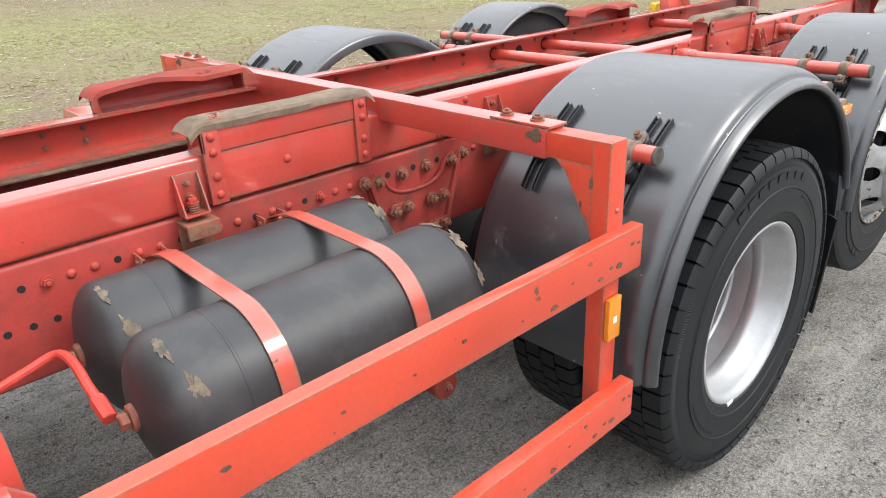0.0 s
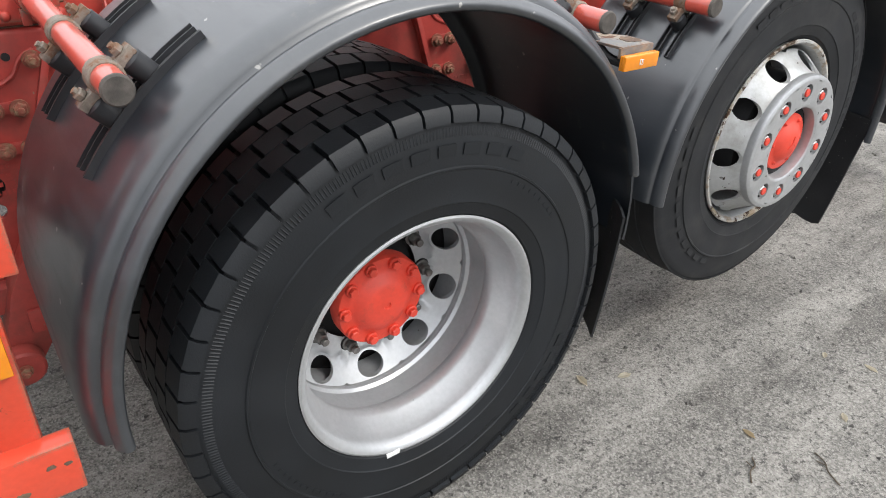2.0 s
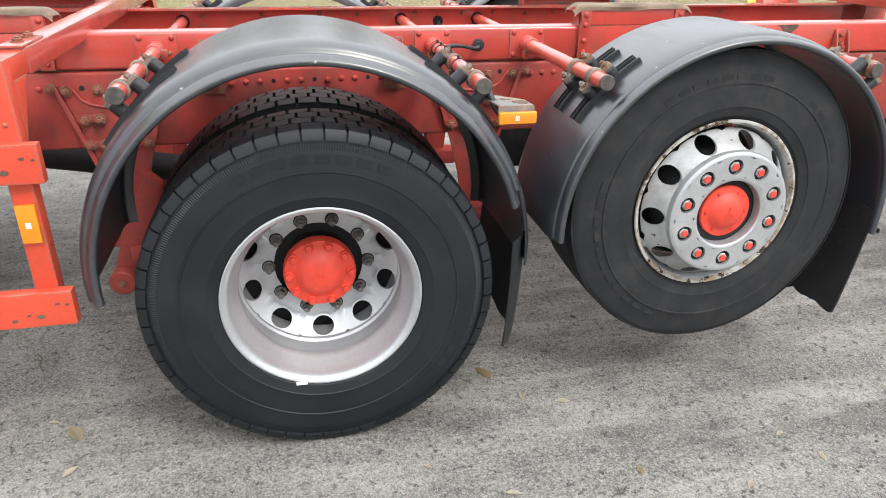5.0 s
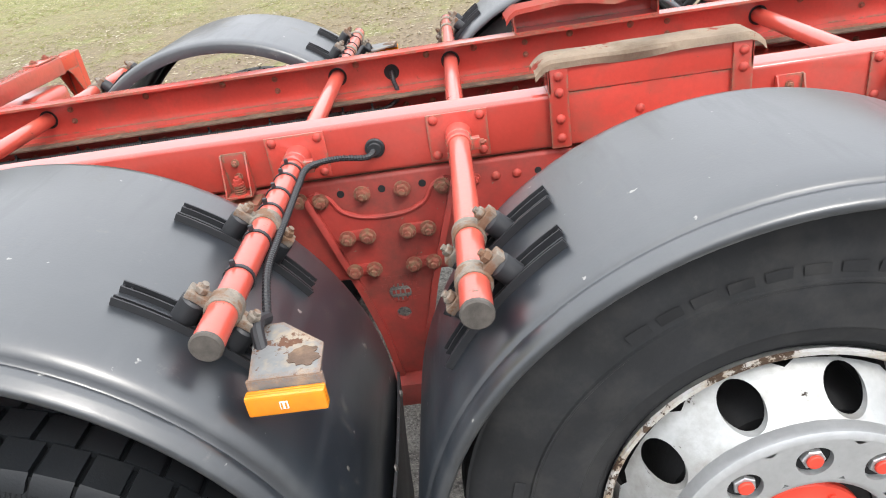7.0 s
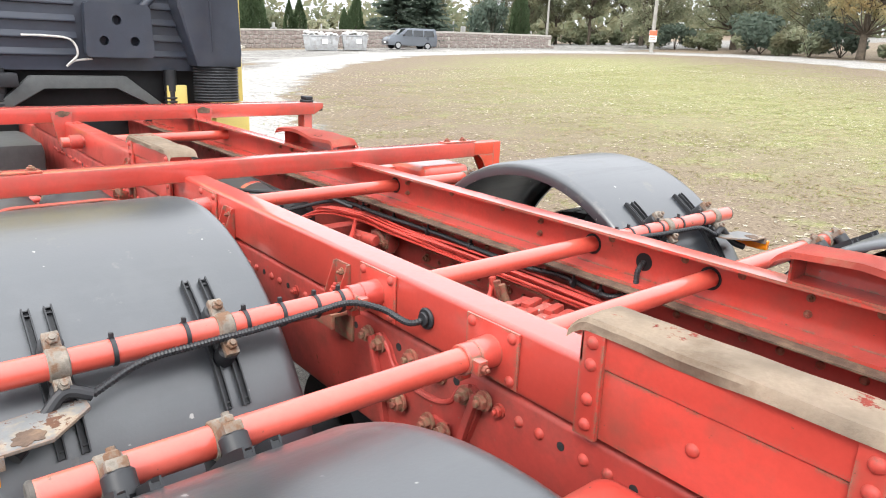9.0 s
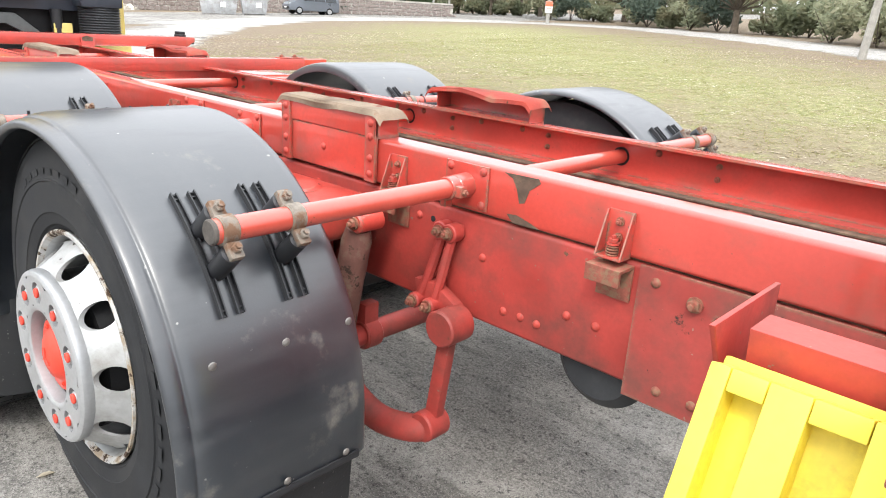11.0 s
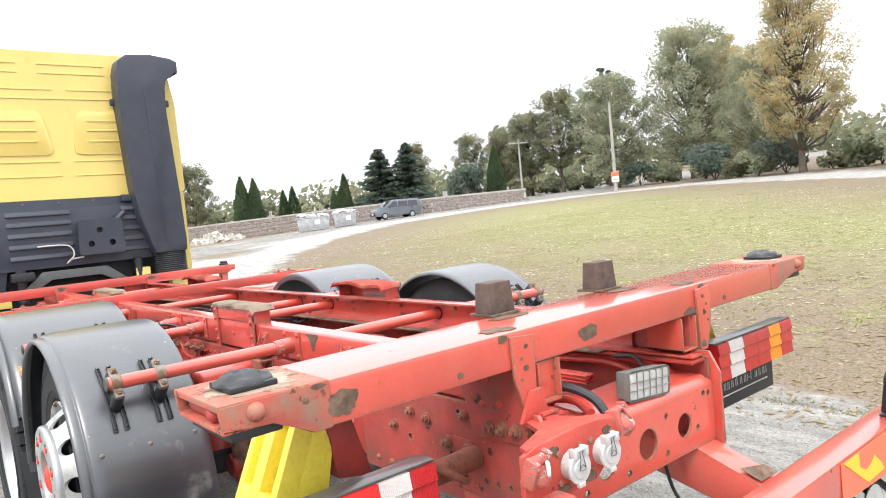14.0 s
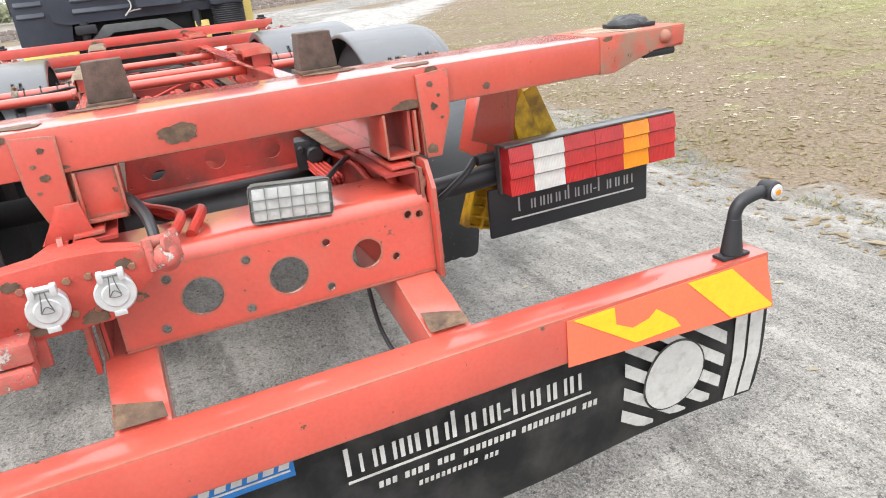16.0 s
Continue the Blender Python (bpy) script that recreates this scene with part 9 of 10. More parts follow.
TREES = "trees round the field"
put(oak, -33.0, 62.0, 0.88, 20, "large full-crowned green oak at the roadside", "tree", TREES)
put(oak, -40.0, 59.0, 0.68, 140, "green broadleaf tree with a low crown", "tree", TREES)
put(oak, -24.0, 59.0, 0.64, 250, "green broadleaf tree behind the road", "tree", TREES)
put(maple, -17.4, 50.0, 0.66, 60, "tall maple with yellowing autumn crown", "tree", TREES)
put(maple, -32.5, 68.0, 0.66, 190, "half-turned autumn tree behind the road", "tree", TREES)
put(pine, -46.0, 66.0, 1.02, 0, "narrow dark pine above the row", "tree", TREES)
put(ash, -50.8, 63.0, 1.02, 0, "thin-crowned ash tree beside the road", "tree", TREES)
put(ash, -54.5, 61.5, 0.85, 80, "thin-crowned ash beside the road", "tree", TREES)
put(locust, -48.8, 66.0, 0.85, 45, "open-crowned locust tree beside the road", "tree", TREES)
put(locust, -56.5, 62.0, 0.72, 150, "open-crowned locust tree beside the road", "tree", TREES)
put(ash, -60.0, 62.0, 0.72, 200, "pale green ash behind the graves", "tree", TREES)
put(ash, -64.0, 60.0, 0.74, 300, "pale green ash behind the graves", "tree", TREES)
put(locust, -62.0, 64.0, 0.70, 10, "open-crowned locust tree beside the road", "tree", TREES)
put(oak, -7.6, 46.5, 0.46, 40, "green tree past the open ground", "tree", TREES)
put(oak, -1.5, 43.0, 0.50, 120, "green tree at the edge of the field", "tree", TREES)
put(maple, 6.0, 40.0, 0.45, 10, "autumn tree at the edge of the field", "tree", TREES)
for k, (x, y) in enumerate(((-57.4, 41.0), (-55.8, 43.6))):
    put(spruce, x, y, (1.4, 1.4, 1.06 + 0.05 * k), 90 * k, "dark pyramidal spruce behind the van", "tree", TREES)
put(shrub_dark, -51.6, 48.4, (0.8, 0.8, 1.35), 30, "dark yew shrub at the graveyard wall", "shrub", "shrubs")
for k, (x, y, s_) in enumerate(((-64.4, 28.2, 1.0), (-64.0, 29.4, 0.95), (-62.6, 32.0, 0.70), (-62.2, 32.9, 0.74), (-59.4, 37.6, 0.85), (-60.0, 36.6, 0.60), (-51.0, 52.0, 1.0), (-73.0, -1.0, 0.65), (-73.5, 1.2, 0.60), (-73.2, 2.0, 0.58))):
    put(thuja, x, y, (s_ * 1.35, s_ * 1.35, s_ * 1.45), 37 * k, "clipped columnar thuja by the graveyard", "tree", "thujas")
rnd = random.Random(77)
for k in range(9):
    x, y = ((-38.5, 57), (-36.5, 57.5), (-34.0, 58), (-29.0, 57), (-26.0, 54), (-23.5, 52.5), (-21.2, 51.5), (-19.4, 51.5), (-15.6, 51))[k]
    put((shrub, shrub_dark, shrub_pale)[k % 3], x, y + rnd.uniform(-0.6, 0.6), rnd.uniform(0.65, 0.95), rnd.uniform(0, 360), ("bushy green shrub below the trees", "dark shrub below the trees", "yellow-green shrub below the trees")[k % 3], "shrub", "shrubs")
for k in range(16):
    a = k / 15
    x, y = -86 + 28 * a + rnd.uniform(-2, 2), -30 + 95 * a
    put(ash if k % 4 == 1 and y > 25 else (shrub_pale, shrub)[k % 4 == 3], x - 6, y, rnd.uniform(0.5, 0.8) if k % 4 == 1 and y > 25 else rnd.uniform(1.1, 1.7), rnd.uniform(0, 360), "pale far woodland edge", "tree" if k % 4 == 1 and y > 25 else "shrub", "far woodland")
for k in range(5):
    put(shrub_pale, -55.0 + 2.2 * k, 60.5 + 1.7 * k, rnd.uniform(0.6, 0.9), 70 * k, "yellowing shrub beside the road", "shrub", "shrubs")
for k, (x, y) in enumerate(((-9.4, 44.0), (-6.6, 42.2), (-4.2, 40.6), (-1.4, 38.8), (1.8, 36.5), (-12.4, 50.0))):
    put((shrub, shrub_pale)[k == 5], x, y, 0.85 + 0.07 * (k % 3), 50 * k, "bushy green shrub across the road", "shrub", "shrubs")
retire(oak, maple, ash, locust, pine, spruce, thuja, shrub, shrub_dark, shrub_pale)

# far woodland as one uneven belt
verts, faces = [], []
rnd = random.Random(5)
for k in range(150):
    a = radians(95 + 150 * k / 149)
    d = 170 + rnd.uniform(-12, 12)
    x, y = 4 + d * math.cos(a), d * math.sin(a)
    hh = rnd.uniform(4, 8.5)
    leaf_cloud(verts, faces, (x, y, rise(x, y) + hh * 0.45), hh * 0.75, 120, 1.0, rnd, 0.75, 0.1)
belt = bpy.data.meshes.new("far_wood")
belt.from_pydata([tuple(v) for v in verts], [], faces)
belt.materials.append(leaf_far)
tagged(new("far_wood", belt), "pale green woodland on the horizon", "woodland", kind="stuff")

# graveyard wall of field stones
WALL = [(-71.5, -34.0, 1.9), (-71.2, 3.5, 1.9), (-66.0, 18.0, 1.7), (-62.5, 25.5, 1.7), (-57.0, 36.5, 1.6), (-52.0, 43.6, 1.45), (-45.2, 50.5, 1.15)]
stone_bm = bmesh.new()
box(stone_bm, -0.5, 0.5, -0.5, 0.5, -0.5, 0.5, 0.16)
stone_me = data_of("stone", stone_bm, stone_mat)
for i, ((ax, ay, h0), (bx, by, h1)) in enumerate(zip(WALL, WALL[1:])):
    bm = bmesh.new()
    d = Vector((bx - ax, by - ay, 0))
    length = d.length
    u = d.normalized()
    nrm = Vector((-u.y, u.x, 0))
    za, zb = rise(ax, ay) - 0.35 if ay < 10 else rise(ax, ay), rise(bx, by) - 0.35 if by < 10 else rise(bx, by)
    v = []
    for (px, py, z0, hh) in ((ax, ay, za, h0), (bx, by, zb, h1)):
        for sg in (-1, 1):
            for zz in (-0.4, hh - 0.08):
                v.append(bm.verts.new((px + nrm.x * 0.22 * sg, py + nrm.y * 0.22 * sg, z0 + zz)))
    for q in ((0, 1, 3, 2), (4, 6, 7, 5), (0, 4, 5, 1), (2, 3, 7, 6), (1, 5, 7, 3), (0, 2, 6, 4)):
        bm.faces.new([v[k] for k in q])
    wall = part(f"wall_{i + 1}", bm, plaster, label="low graveyard wall of mortared field stones", smooth=0)
    tagged(wall, category="wall", kind="structure")
    bm = bmesh.new()
    v = []
    for (px, py, z0, hh) in ((ax, ay, za, h0), (bx, by, zb, h1)):
        for sg in (-1, 1):
            for zz in (hh - 0.08, hh + 0.06):
                v.append(bm.verts.new((px + nrm.x * 0.30 * sg, py + nrm.y * 0.30 * sg, z0 + zz)))
    for q in ((0, 1, 3, 2), (4, 6, 7, 5), (0, 4, 5, 1), (2, 3, 7, 6), (1, 5, 7, 3), (0, 2, 6, 4)):
        bm.faces.new([v[k] for k in q])
    part("coping", bm, plaster, wall, "flat coping", smooth=0)
    rnd = random.Random(i)
    face = 1 if (Vector((4, 0, 0)) - Vector((ax, ay, 0))).dot(nrm) > 0 else -1
    nst = 0
    for row in range(4):
        s_ = 0.0
        while s_ < length and nst < 110:
            wd = rnd.uniform(0.45, 0.9) * (1.6 if length > 20 else 1)
            f = (s_ + wd / 2) / length
            if f > 1:
                break
            hh = (h0 + (h1 - h0) * f - 0.1) / 4
            p = Vector((ax, ay, 0)) + d * f + nrm * 0.20 * face
            z = za + (zb - za) * f + hh * (row + 0.5)
            m = Matrix.Translation((p.x, p.y, z)) @ Matrix.Rotation(math.atan2(u.y, u.x), 4, "Z") @ Matrix.Rotation(rnd.uniform(-0.15, 0.15), 4, "Y") @ Matrix.Diagonal((wd * 0.94, 0.16, hh * rnd.uniform(0.8, 0.98), 1))
            piece("stone", stone_me, wall, m)
            s_ += wd
            nst += 1
# taller pale wall and rubble behind
bm = bmesh.new()
box(bm, -76.0, -75.6, 12.0, 27.0, rise(0, 20) - 0.5, rise(0, 20) + 2.7, 0.02)
tagged(part("wall_7", bm, plaster, label="tall pale rendered wall behind the graveyard", smooth=0), category="wall", kind="structure")
bm = bmesh.new()
rnd = random.Random(9)
for _ in range(160):
    a, q = rnd.uniform(0, 6.28), rnd.random() ** 0.6
    x, y = -61.0 + 2.0 * q * math.cos(a), 23.6 + 2.8 * q * math.sin(a)
    z = rise(x, y) + (1 - q) * 1.1 * rnd.random()
    s_ = rnd.uniform(0.12, 0.34)
    box(bm, -s_, s_, -s_ * 0.7, s_ * 0.7, -s_ * 0.4, s_ * 0.5, 0.0, Matrix.Translation((x, y, z)) @ Euler((rnd.random() * 3, rnd.random() * 3, rnd.random() * 3)).to_matrix().to_4x4())
tagged(part("rubble_heap", bm, rubble_mat, label="heap of pale broken rubble by the wall", smooth=0), category="rubble", kind="stuff")

# gravestones
def gravestone(w, h, kind):
    g = empty("gravestone")
    bm = bmesh.new()
    if kind == 0:
        prism(bm, rounded([(-w / 2, 0.1), (w / 2, 0.1), (w / 2, h), (-w / 2, h)], w * 0.2), "x", -0.06, 0.06, 0.01)
    else:
        box(bm, -0.05, 0.05, -0.07, 0.07, 0.1, h, 0.01)
        box(bm, -0.05, 0.05, -w * 0.4, w * 0.4, h * 0.66, h * 0.66 + 0.13, 0.01)
    part("headstone", bm, grave_mat, g)
    bm = bmesh.new()
    box(bm, -0.2, 0.9, -w * 0.6, w * 0.6, -0.1, 0.12, 0.02)
    part("slab", bm, grave_mat, g)
    return g


gs = [gravestone(0.7, 1.3, 0), gravestone(0.8, 1.9, 1), gravestone(0.5, 1.0, 0)]
rnd = random.Random(31)
for k in range(46):
    f = rnd.random()
    x0, y0 = -64 + 17 * f, 26 + 26 * f
    dd = rnd.uniform(3, 14)
    x, y = x0 - dd * 0.85, y0 + dd * 0.45
    ob = copy_thing(gs[k % 3], Matrix.Translation((x, y, rise(x, y) + rnd.uniform(0.3, 0.8))) @ pose(0, 0, 0, 0, 0, rnd.uniform(-50, 10)))
    tagged(ob, "pale upright gravestone behind the wall", "gravestone", "gravestones")
retire(*gs)

# waste skips
def skip(w):
    g = empty("waste_skip")
    bm = bmesh.new()
    prism(bm, [(-w / 2 + 0.18, 0.05), (w / 2 - 0.18, 0.05), (w / 2, 1.25), (-w / 2, 1.25)], "x", -0.7, 0.7, 0.02)
    for f in (-0.3, 0.0, 0.3):
        box(bm, 0.70, 0.76, w * f - 0.04, w * f + 0.04, 0.2, 1.2, 0.01)
    box(bm, -0.76, 0.76, -w / 2 - 0.05, w / 2 + 0.05, 1.16, 1.26, 0.02)
    part("body", bm, gal, g, "ribbed galvanised body")
    bm = bmesh.new()
    rnd = random.Random(int(w * 10))
    for _ in range(26):
        c = Vector((rnd.uniform(-0.5, 0.5), rnd.uniform(-w / 2 + 0.2, w / 2 - 0.2), 1.27 + rnd.uniform(0, 0.18)))
        dome(bm, c, (rnd.uniform(-0.4, 0.4), rnd.uniform(-0.4, 0.4), 1), rnd.uniform(0.15, 0.35), rnd.uniform(0.08, 0.22), 7, 2)
    tagged(part("waste_heap", bm, flap_white, g, "white sacks heaped on top"), kind="stuff")
    bm = bmesh.new()
    box(bm, 0.765, 0.775, 0.1, 0.55, 0.55, 0.95, 0.002)
    part("notice", bm, plate_white, g, "white notice")
    bm = bmesh.new()
    for f in (-0.4, 0.4):
        box(bm, -0.6, 0.6, w * f - 0.05, w * f + 0.05, -0.05, 0.06, 0.01)
    part("skid", bm, gal, g)
    return g


for w, x, y, tr in ((3.0, -51.8, 29.3, -28), (2.2, -50.8, 32.0, -28)):
    g = skip(w)
    g.matrix_basis = pose(x, y, rise(x, y), 0, 0, tr)
    tagged(g, "grey galvanised waste skip heaped with white sacks", "waste skip", "waste skips")

# the grey van
def van():
    v = empty("van")
    L, W = 4.7, 1.86
    bm = bmesh.new()
    side = [(-2.35, 0.32), (2.30, 0.32), (2.35, 0.75), (2.33, 1.10), (2.22, 1.72), (2.10, 1.84), (-0.35, 1.84), (-0.75, 1.74), (-1.45, 1.14), (-2.20, 0.98), (-2.35, 0.80)]
    prism(bm, side, "y", -W / 2, W / 2, 0.06)
    for q in bm.verts:
        if q.co.z > 1.1:
            q.co.y *= 1 - 0.10 * (q.co.z - 1.1) / 0.75
    part("body", bm, van_paint, v, "grey metallic body")
    for s in (-1, 1):
        for x0, x1, x2, x3 in ((-1.05, -0.10, -0.10, -0.55), (0.0, 0.95, 0.95, 0.0), (1.05, 2.05, 1.98, 1.05)):
            bm = bmesh.new()
            pts = [(x0, 1.15), (x1, 1.15), (x2, 1.66), (x3, 1.66)]
            a = [bm.verts.new((x, s * (W / 2 * (1 - 0.10 * (z - 1.1) / 0.75) + 0.004), z)) for x, z in pts]
            b = [bm.verts.new((x, s * (W / 2 * (1 - 0.10 * (z - 1.1) / 0.75) - 0.02), z)) for x, z in pts]
            bm.faces.new(a)
            bm.faces.new(b[::-1])
            for i in range(4):
                bm.faces.new((a[i], a[(i + 1) % 4], b[(i + 1) % 4], b[i]))
            part("side_window", bm, glass, v, "dark side window")
        for x in (-1.45, 1.40):
            bm = bmesh.new()
            cyl(bm, (x, s * (W / 2 - 0.2), 0.33), (x, s * (W / 2 + 0.015), 0.33), 0.33, seg=28, bev=0.03)
            w_ = part("wheel", bm, rubber, v)
            bm = bmesh.new()
            cyl(bm, (x, s * (W / 2 + 0.01), 0.33), (x, s * (W / 2 + 0.03), 0.33), 0.21, seg=20, bev=0.02)
            part("rim", bm, silver, w_, "silver rim")
        bm = bmesh.new()
        box(bm, -2.33, -2.10, s * 0.62 - 0.16, s * 0.62 + 0.16, 0.80, 0.95, 0.04)
        part("headlight", bm, grey_lens, v, "clear headlight")
        bm = bmesh.new()
        box(bm, -1.0, -0.88, s * 1.0 - 0.08, s * 1.0 + 0.08, 1.12, 1.28, 0.03)
        part("door_mirror", bm, black_plastic, v)
    bm = bmesh.new()
    prism(bm, [(-1.38, 1.19), (-0.78, 1.715), (-0.74, 1.70), (-1.33, 1.17)], "y", -0.80, 0.80, 0.004, Matrix.Translation((-0.025, 0, 0.02)))
    part("windscreen", bm, glass, v, "raked windscreen")
    bm = bmesh.new()
    box(bm, -2.38, -2.30, -0.70, 0.70, 0.42, 0.62, 0.03)
    part("front_grille", bm, black_plastic, v)
    bm = bmesh.new()
    box(bm, -2.40, -2.375, -0.26, 0.26, 0.50, 0.61, 0.005)
    part("number_plate", bm, plate_white, v, "plain white plate")
    return v


vn = van()
vn.matrix_basis = pose(-50.9, 37.9, rise(-50.9, 37.9) - 0.02, 0, 0, 76)
tagged(vn, "grey passenger van parked by the graveyard wall", "van")

# poles and wires
def pole(x, y, h, r, mat, arm, label):
    g = empty("utility_pole")
    z = rise(x, y)
    bm = bmesh.new()
    cyl(bm, (0, 0, -0.3), (0, 0, h), r, r * 0.6, seg=10)
    part("shaft", bm, mat, g)
    if arm:
        bm = bmesh.new()
        box(bm, -0.05, 0.05, -1.1, 1.1, h - 0.5, h - 0.38, 0.01, Matrix.Rotation(radians(-25), 4, "Z"))
        for yy in (-1.0, -0.4, 0.4, 1.0):
            cyl(bm, (0.42 * yy, yy * 0.9, h - 0.38), (0.42 * yy, yy * 0.9, h - 0.2), 0.04, seg=8)
        part("crossarm", bm, mat, g)
    g.matrix_basis = pose(x, y, z)
    return tagged(g, label, "utility pole", "utility poles")


p1 = pole(-32.3, 48.2, 7.7, 0.17, concrete, False, "grey concrete pole with an orange and white sign")
bm = bmesh.new()
box(bm, 0.16, 0.19, -0.30, 0.30, 0.85, 1.75, 0.01, Matrix.Rotation(radians(-50), 4, "Z"))
sg = part("sign", bm, plate_white, p1, "white notice board")
bm = bmesh.new()
box(bm, 0.191, 0.196, -0.29, 0.29, 1.35, 1.74, 0.002, Matrix.Rotation(radians(-50), 4, "Z"))
part("sign_band", bm, warn_orange, sg, "orange upper half")
bm = bmesh.new()
for z in (1.05, 1.18):
    box(bm, 0.191, 0.195, -0.2, 0.2, z, z + 0.05, 0, Matrix.Rotation(radians(-50), 4, "Z"))
part("print_bar", bm, warn_orange, sg)
for x, y, lean in ((-4.6, 31.2, 3.0), (-3.2, 30.6, -3.0)):
    pp = pole(x, y, 8.2, 0.17, concrete, False, "leaning grey concrete pole of a pair at the field's edge")
    pp.matrix_basis = pose(x, y, rise(x, y) - 0.1, 0, lean, 0)
pole(-49.0, 54.0, 6.6, 0.14, concrete, True, "weathered pole with a crossarm")
pole(-62.0, 58.0, 5.5, 0.13, concrete, True, "weathered far pole with a crossarm")
bm = bmesh.new()
for o in (-0.9, -0.3, 0.3, 0.9):
    a, b, c = Vector((-32.1 + 0.3 * o, 48.4 + o * 0.5, rise(0, 48.4) + 7.9)), Vector((-49.0 + 0.3 * o, 54.0 + o, rise(0, 54) + 6.4)), Vector((-62.0 + 0.3 * o, 58 + o, rise(0, 58) + 5.3))
    tube(bm, [a, a.lerp(b, 0.5) - Vector((0, 0, 0.5)), b, b.lerp(c, 0.5) - Vector((0, 0, 0.4)), c], 0.018, 4, 5)
tagged(part("overhead_wire", bm, black_plastic, label="sagging overhead wires between the poles"), category="overhead wire")

# ---- grass and fallen leaves ----
def tuft_field():
    rnd = random.Random(12)
    verts, faces = [], []
    for _ in range(95000):
        x = rnd.uniform(-20, 15)
        y = 3.4 + 40 * rnd.random() ** 2.3
        s = side_of(x, y)
        if s < -0.4 + rnd.uniform(-0.8, 0.6):
            continue
        cover = noise.noise((x * 0.9, y * 0.9, 4.0)) + 0.55 * noise.noise((x * 3.1, y * 3.1, 9.0)) + 0.045 * (s - 3.0)
        if cover < rnd.uniform(-0.35, 0.25):
            continue
        z = rise(x, y)
        h = rnd.uniform(0.010, 0.032) * min(1.3, 0.7 + 0.03 * s)
        for _ in range(4):
            a = rnd.uniform(0, 6.28)
            bx, by = x + rnd.uniform(-0.05, 0.05), y + rnd.uniform(-0.05, 0.05)
            w = rnd.uniform(0.004, 0.009)
            lx, ly = math.cos(a) * h * 1.7, math.sin(a) * h * 1.7
            i = len(verts)
            verts += [(bx - w * math.sin(a), by + w * math.cos(a), z - 0.005), (bx + w * math.sin(a), by - w * math.cos(a), z - 0.005), (bx + lx, by + ly, z + h)]
            faces.append((i, i + 1, i + 2))
    me = bpy.data.meshes.new("grass")
    me.from_pydata(verts, [], faces)
    me.materials.append(grass_mat)
    tagged(new("grass", me), "short dry grass of the field", "grass", kind="stuff")


def leaf_shape(verts, faces, x, y, z, s, rnd):
    a = rnd.uniform(0, 6.28)
    ca, sa = math.cos(a) * s, math.sin(a) * s
    i = len(verts)
    curl = rnd.uniform(0.02, 0.22) * s
    tilt = rnd.uniform(-0.12, 0.12)
    for u, v, w in ((-1, 0, 0.2), (-0.3, 0.42, 1), (0.4, 0.36, 1), (1, 0, 0.1), (0.4, -0.36, 0.9), (-0.3, -0.42, 1)):
        verts.append((x + u * ca - v * sa, y + u * sa + v * ca, z + curl * w + tilt * v * s + 0.3 * s * abs(tilt)))
    faces.append((i, i + 1, i + 2, i + 3))
    faces.append((i, i + 3, i + 4, i + 5))


def litter():
    rnd = random.Random(40)
    verts, faces = [], []
    for _ in range(62000):
        x = rnd.uniform(-26, 14)
        y = 3.0 + 28 * rnd.random() ** 1.5
        if side_of(x, y) < rnd.uniform(-1.5, 0.8):
            continue
        leaf_shape(verts, faces, x, y, rise(x, y) + 0.003, 0.015 + 0.046 * rnd.random() ** 2.2, rnd)
    me = bpy.data.meshes.new("leaf_litter")
    me.from_pydata(verts, [], faces)
    me.materials.append(litter_mat)
    tagged(new("leaf_litter", me), "pale fallen leaves strewn on the grass", "leaf litter", kind="stuff")
    # grit and chips on the asphalt
    verts, faces = [], []
    for _ in range(16000):
        x, y = rnd.uniform(-3.5, 7), rnd.gauss(-1.2, 1.9)
        if y > 3.4:
            continue
        s = rnd.uniform(0.002, 0.0055) if rnd.random() < 0.93 else rnd.uniform(0.006, 0.012)
        a = rnd.uniform(0, 6.28)
        i = len(verts)
        verts += [(x + s * math.cos(a + q), y + s * math.sin(a + q) * 0.8, 0.0005) for q in (0, 2.1, 4.2)] + [(x, y, s * rnd.uniform(0.6, 1.1))]
        faces += [(i, i + 1, i + 3), (i + 1, i + 2, i + 3), (i + 2, i, i + 3)]
    me = bpy.data.meshes.new("grit")
    me.from_pydata(verts, [], faces)
    me.materials.append(grit_mat)
    tagged(new("grit", me), "loose grit and crumbs on the asphalt", "grit", kind="stuff")


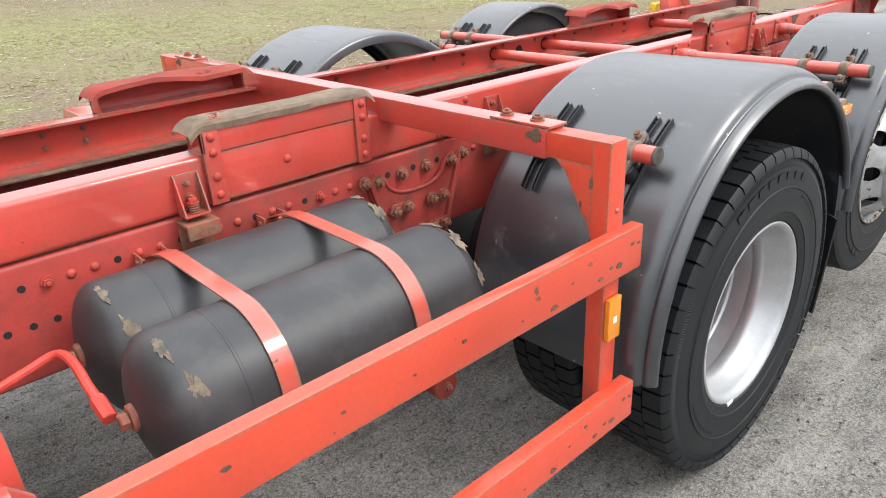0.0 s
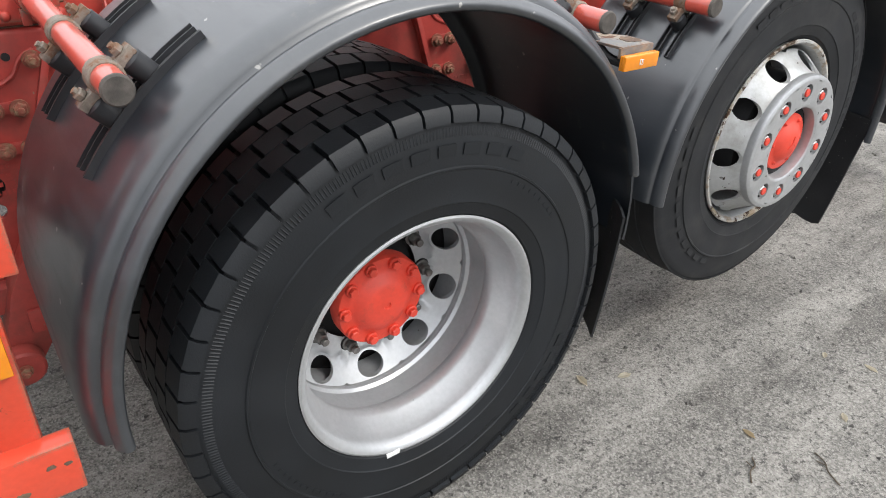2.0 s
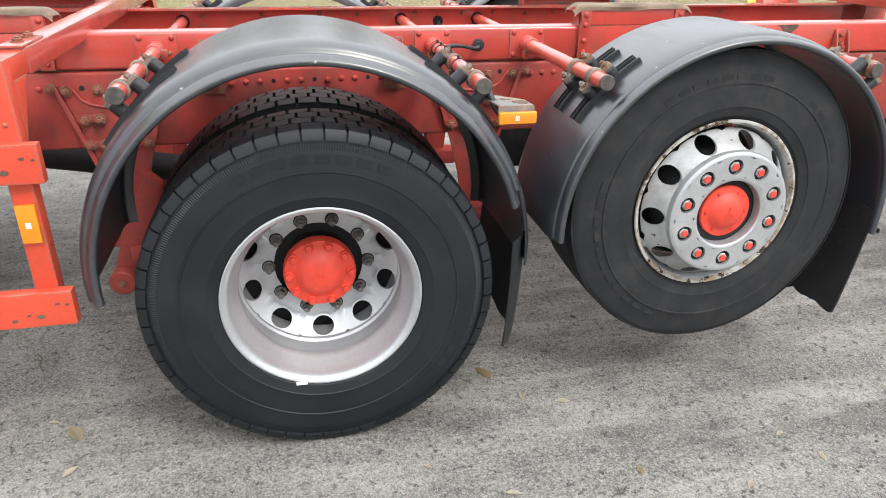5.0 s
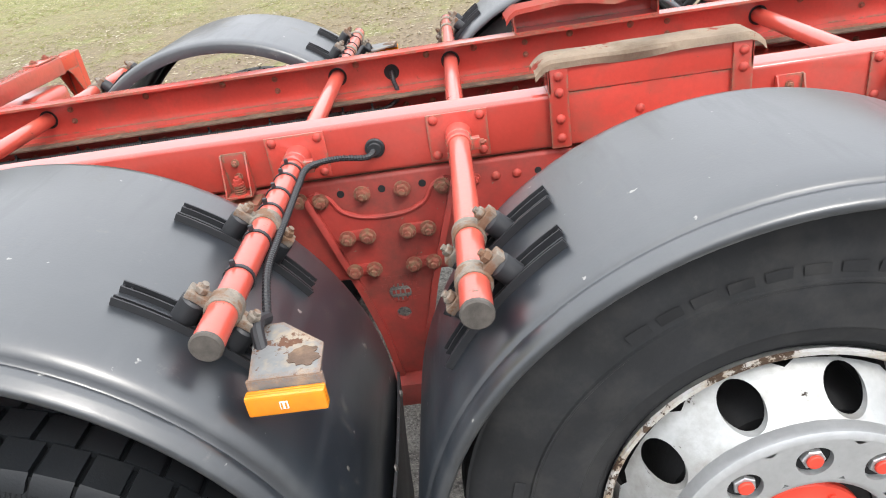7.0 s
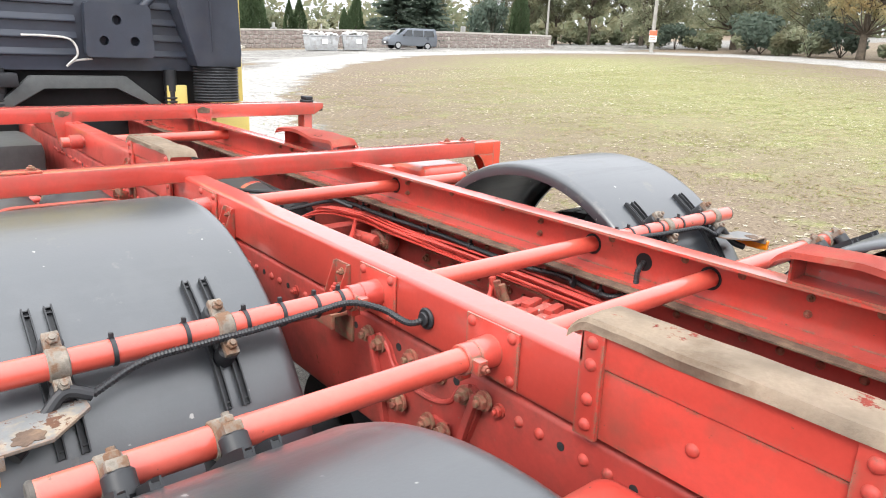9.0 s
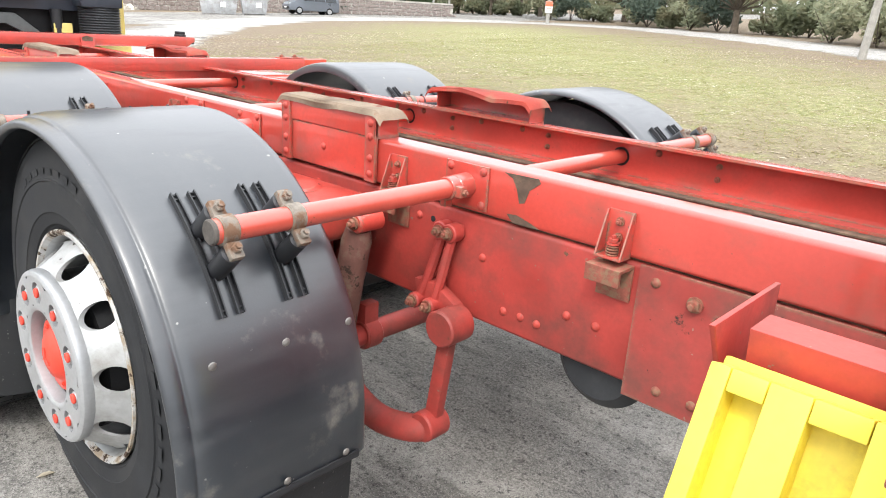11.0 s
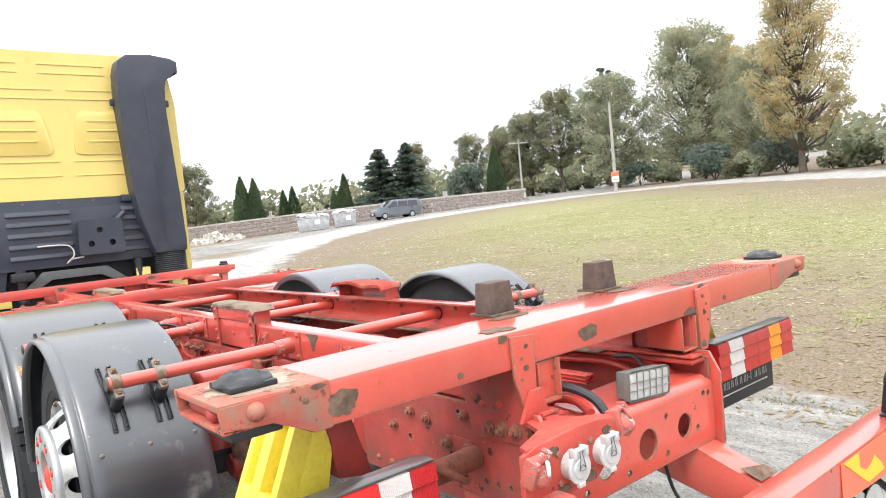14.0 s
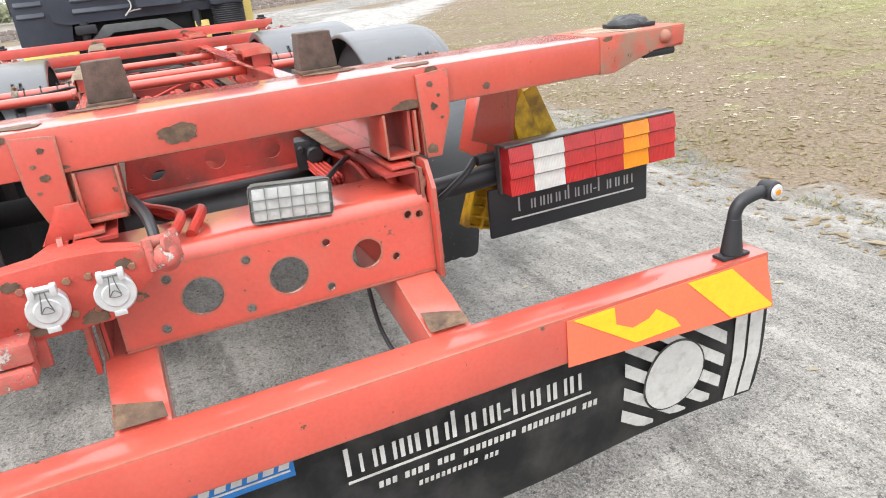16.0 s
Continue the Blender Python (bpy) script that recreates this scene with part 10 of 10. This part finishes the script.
tuft_field()
litter()

# single leaves and twigs lying on the asphalt
SPOTS = [(-0.86, -1.03, 0.055), (-0.83, -1.22, 0.03), (0.54, -1.59, 0.028), (0.98, -1.57, 0.024), (1.62, -1.63, 0.026), (1.30, -1.70, 0.022), (0.15, -1.75, 0.022), (0.62, -0.95, 0.05), (0.72, -1.12, 0.03), (0.86, -1.18, 0.028), (1.55, -1.50, 0.02),
         (-0.95, -0.95, 0.022), (-1.35, -0.72, 0.02), (-1.62, -0.50, 0.026), (2.05, -1.55, 0.022), (2.3, -1.9, 0.025), (0.30, -1.42, 0.018), (1.1, -2.0, 0.02), (-0.3, -1.5, 0.02), (3.3, 1.9, 0.026), (3.1, 1.55, 0.02), (2.7, 2.4, 0.03), (2.2, 2.9, 0.028), (3.7, 1.75, 0.022), (2.6, 0.5, 0.03), (3.05, 0.9, 0.022), (2.0, 1.4, 0.024), (3.45, 2.4, 0.02), (2.95, 2.0, 0.018)]
for k, (x, y, s) in enumerate(SPOTS):
    verts, faces = [], []
    leaf_shape(verts, faces, 0, 0, 0.001, s, random.Random(k))
    me = bpy.data.meshes.new("fallen_leaf")
    me.from_pydata(verts, [], faces)
    me.materials.append(litter_mat)
    ob = new("fallen_leaf", me)
    ob.matrix_basis = pose(x, y, 0.001)
    tagged(ob, "small dry yellow-tan leaf lying on the asphalt", "leaf", "fallen leaves on the asphalt")
for k, (x, y, a, ln) in enumerate(((0.86, -1.66, 30, 0.05), (1.05, -1.78, 60, 0.06), (-1.1, -0.55, 110, 0.07), (2.4, 1.9, 20, 0.06))):
    bm = bmesh.new()
    tube(bm, [(-ln, 0, 0.004), (-ln * 0.2, 0.006, 0.006), (ln * 0.4, -0.005, 0.005), (ln, 0.004, 0.004)], 0.0025, 6, 4)
    cyl(bm, (ln * 0.2, 0, 0.005), (ln * 0.45, 0.02, 0.008), 0.0018, seg=5)
    tagged(part("twig", bm, bark, m=pose(x, y, 0, 0, 0, a)), "short dry twig on the asphalt", "twig", "twigs")
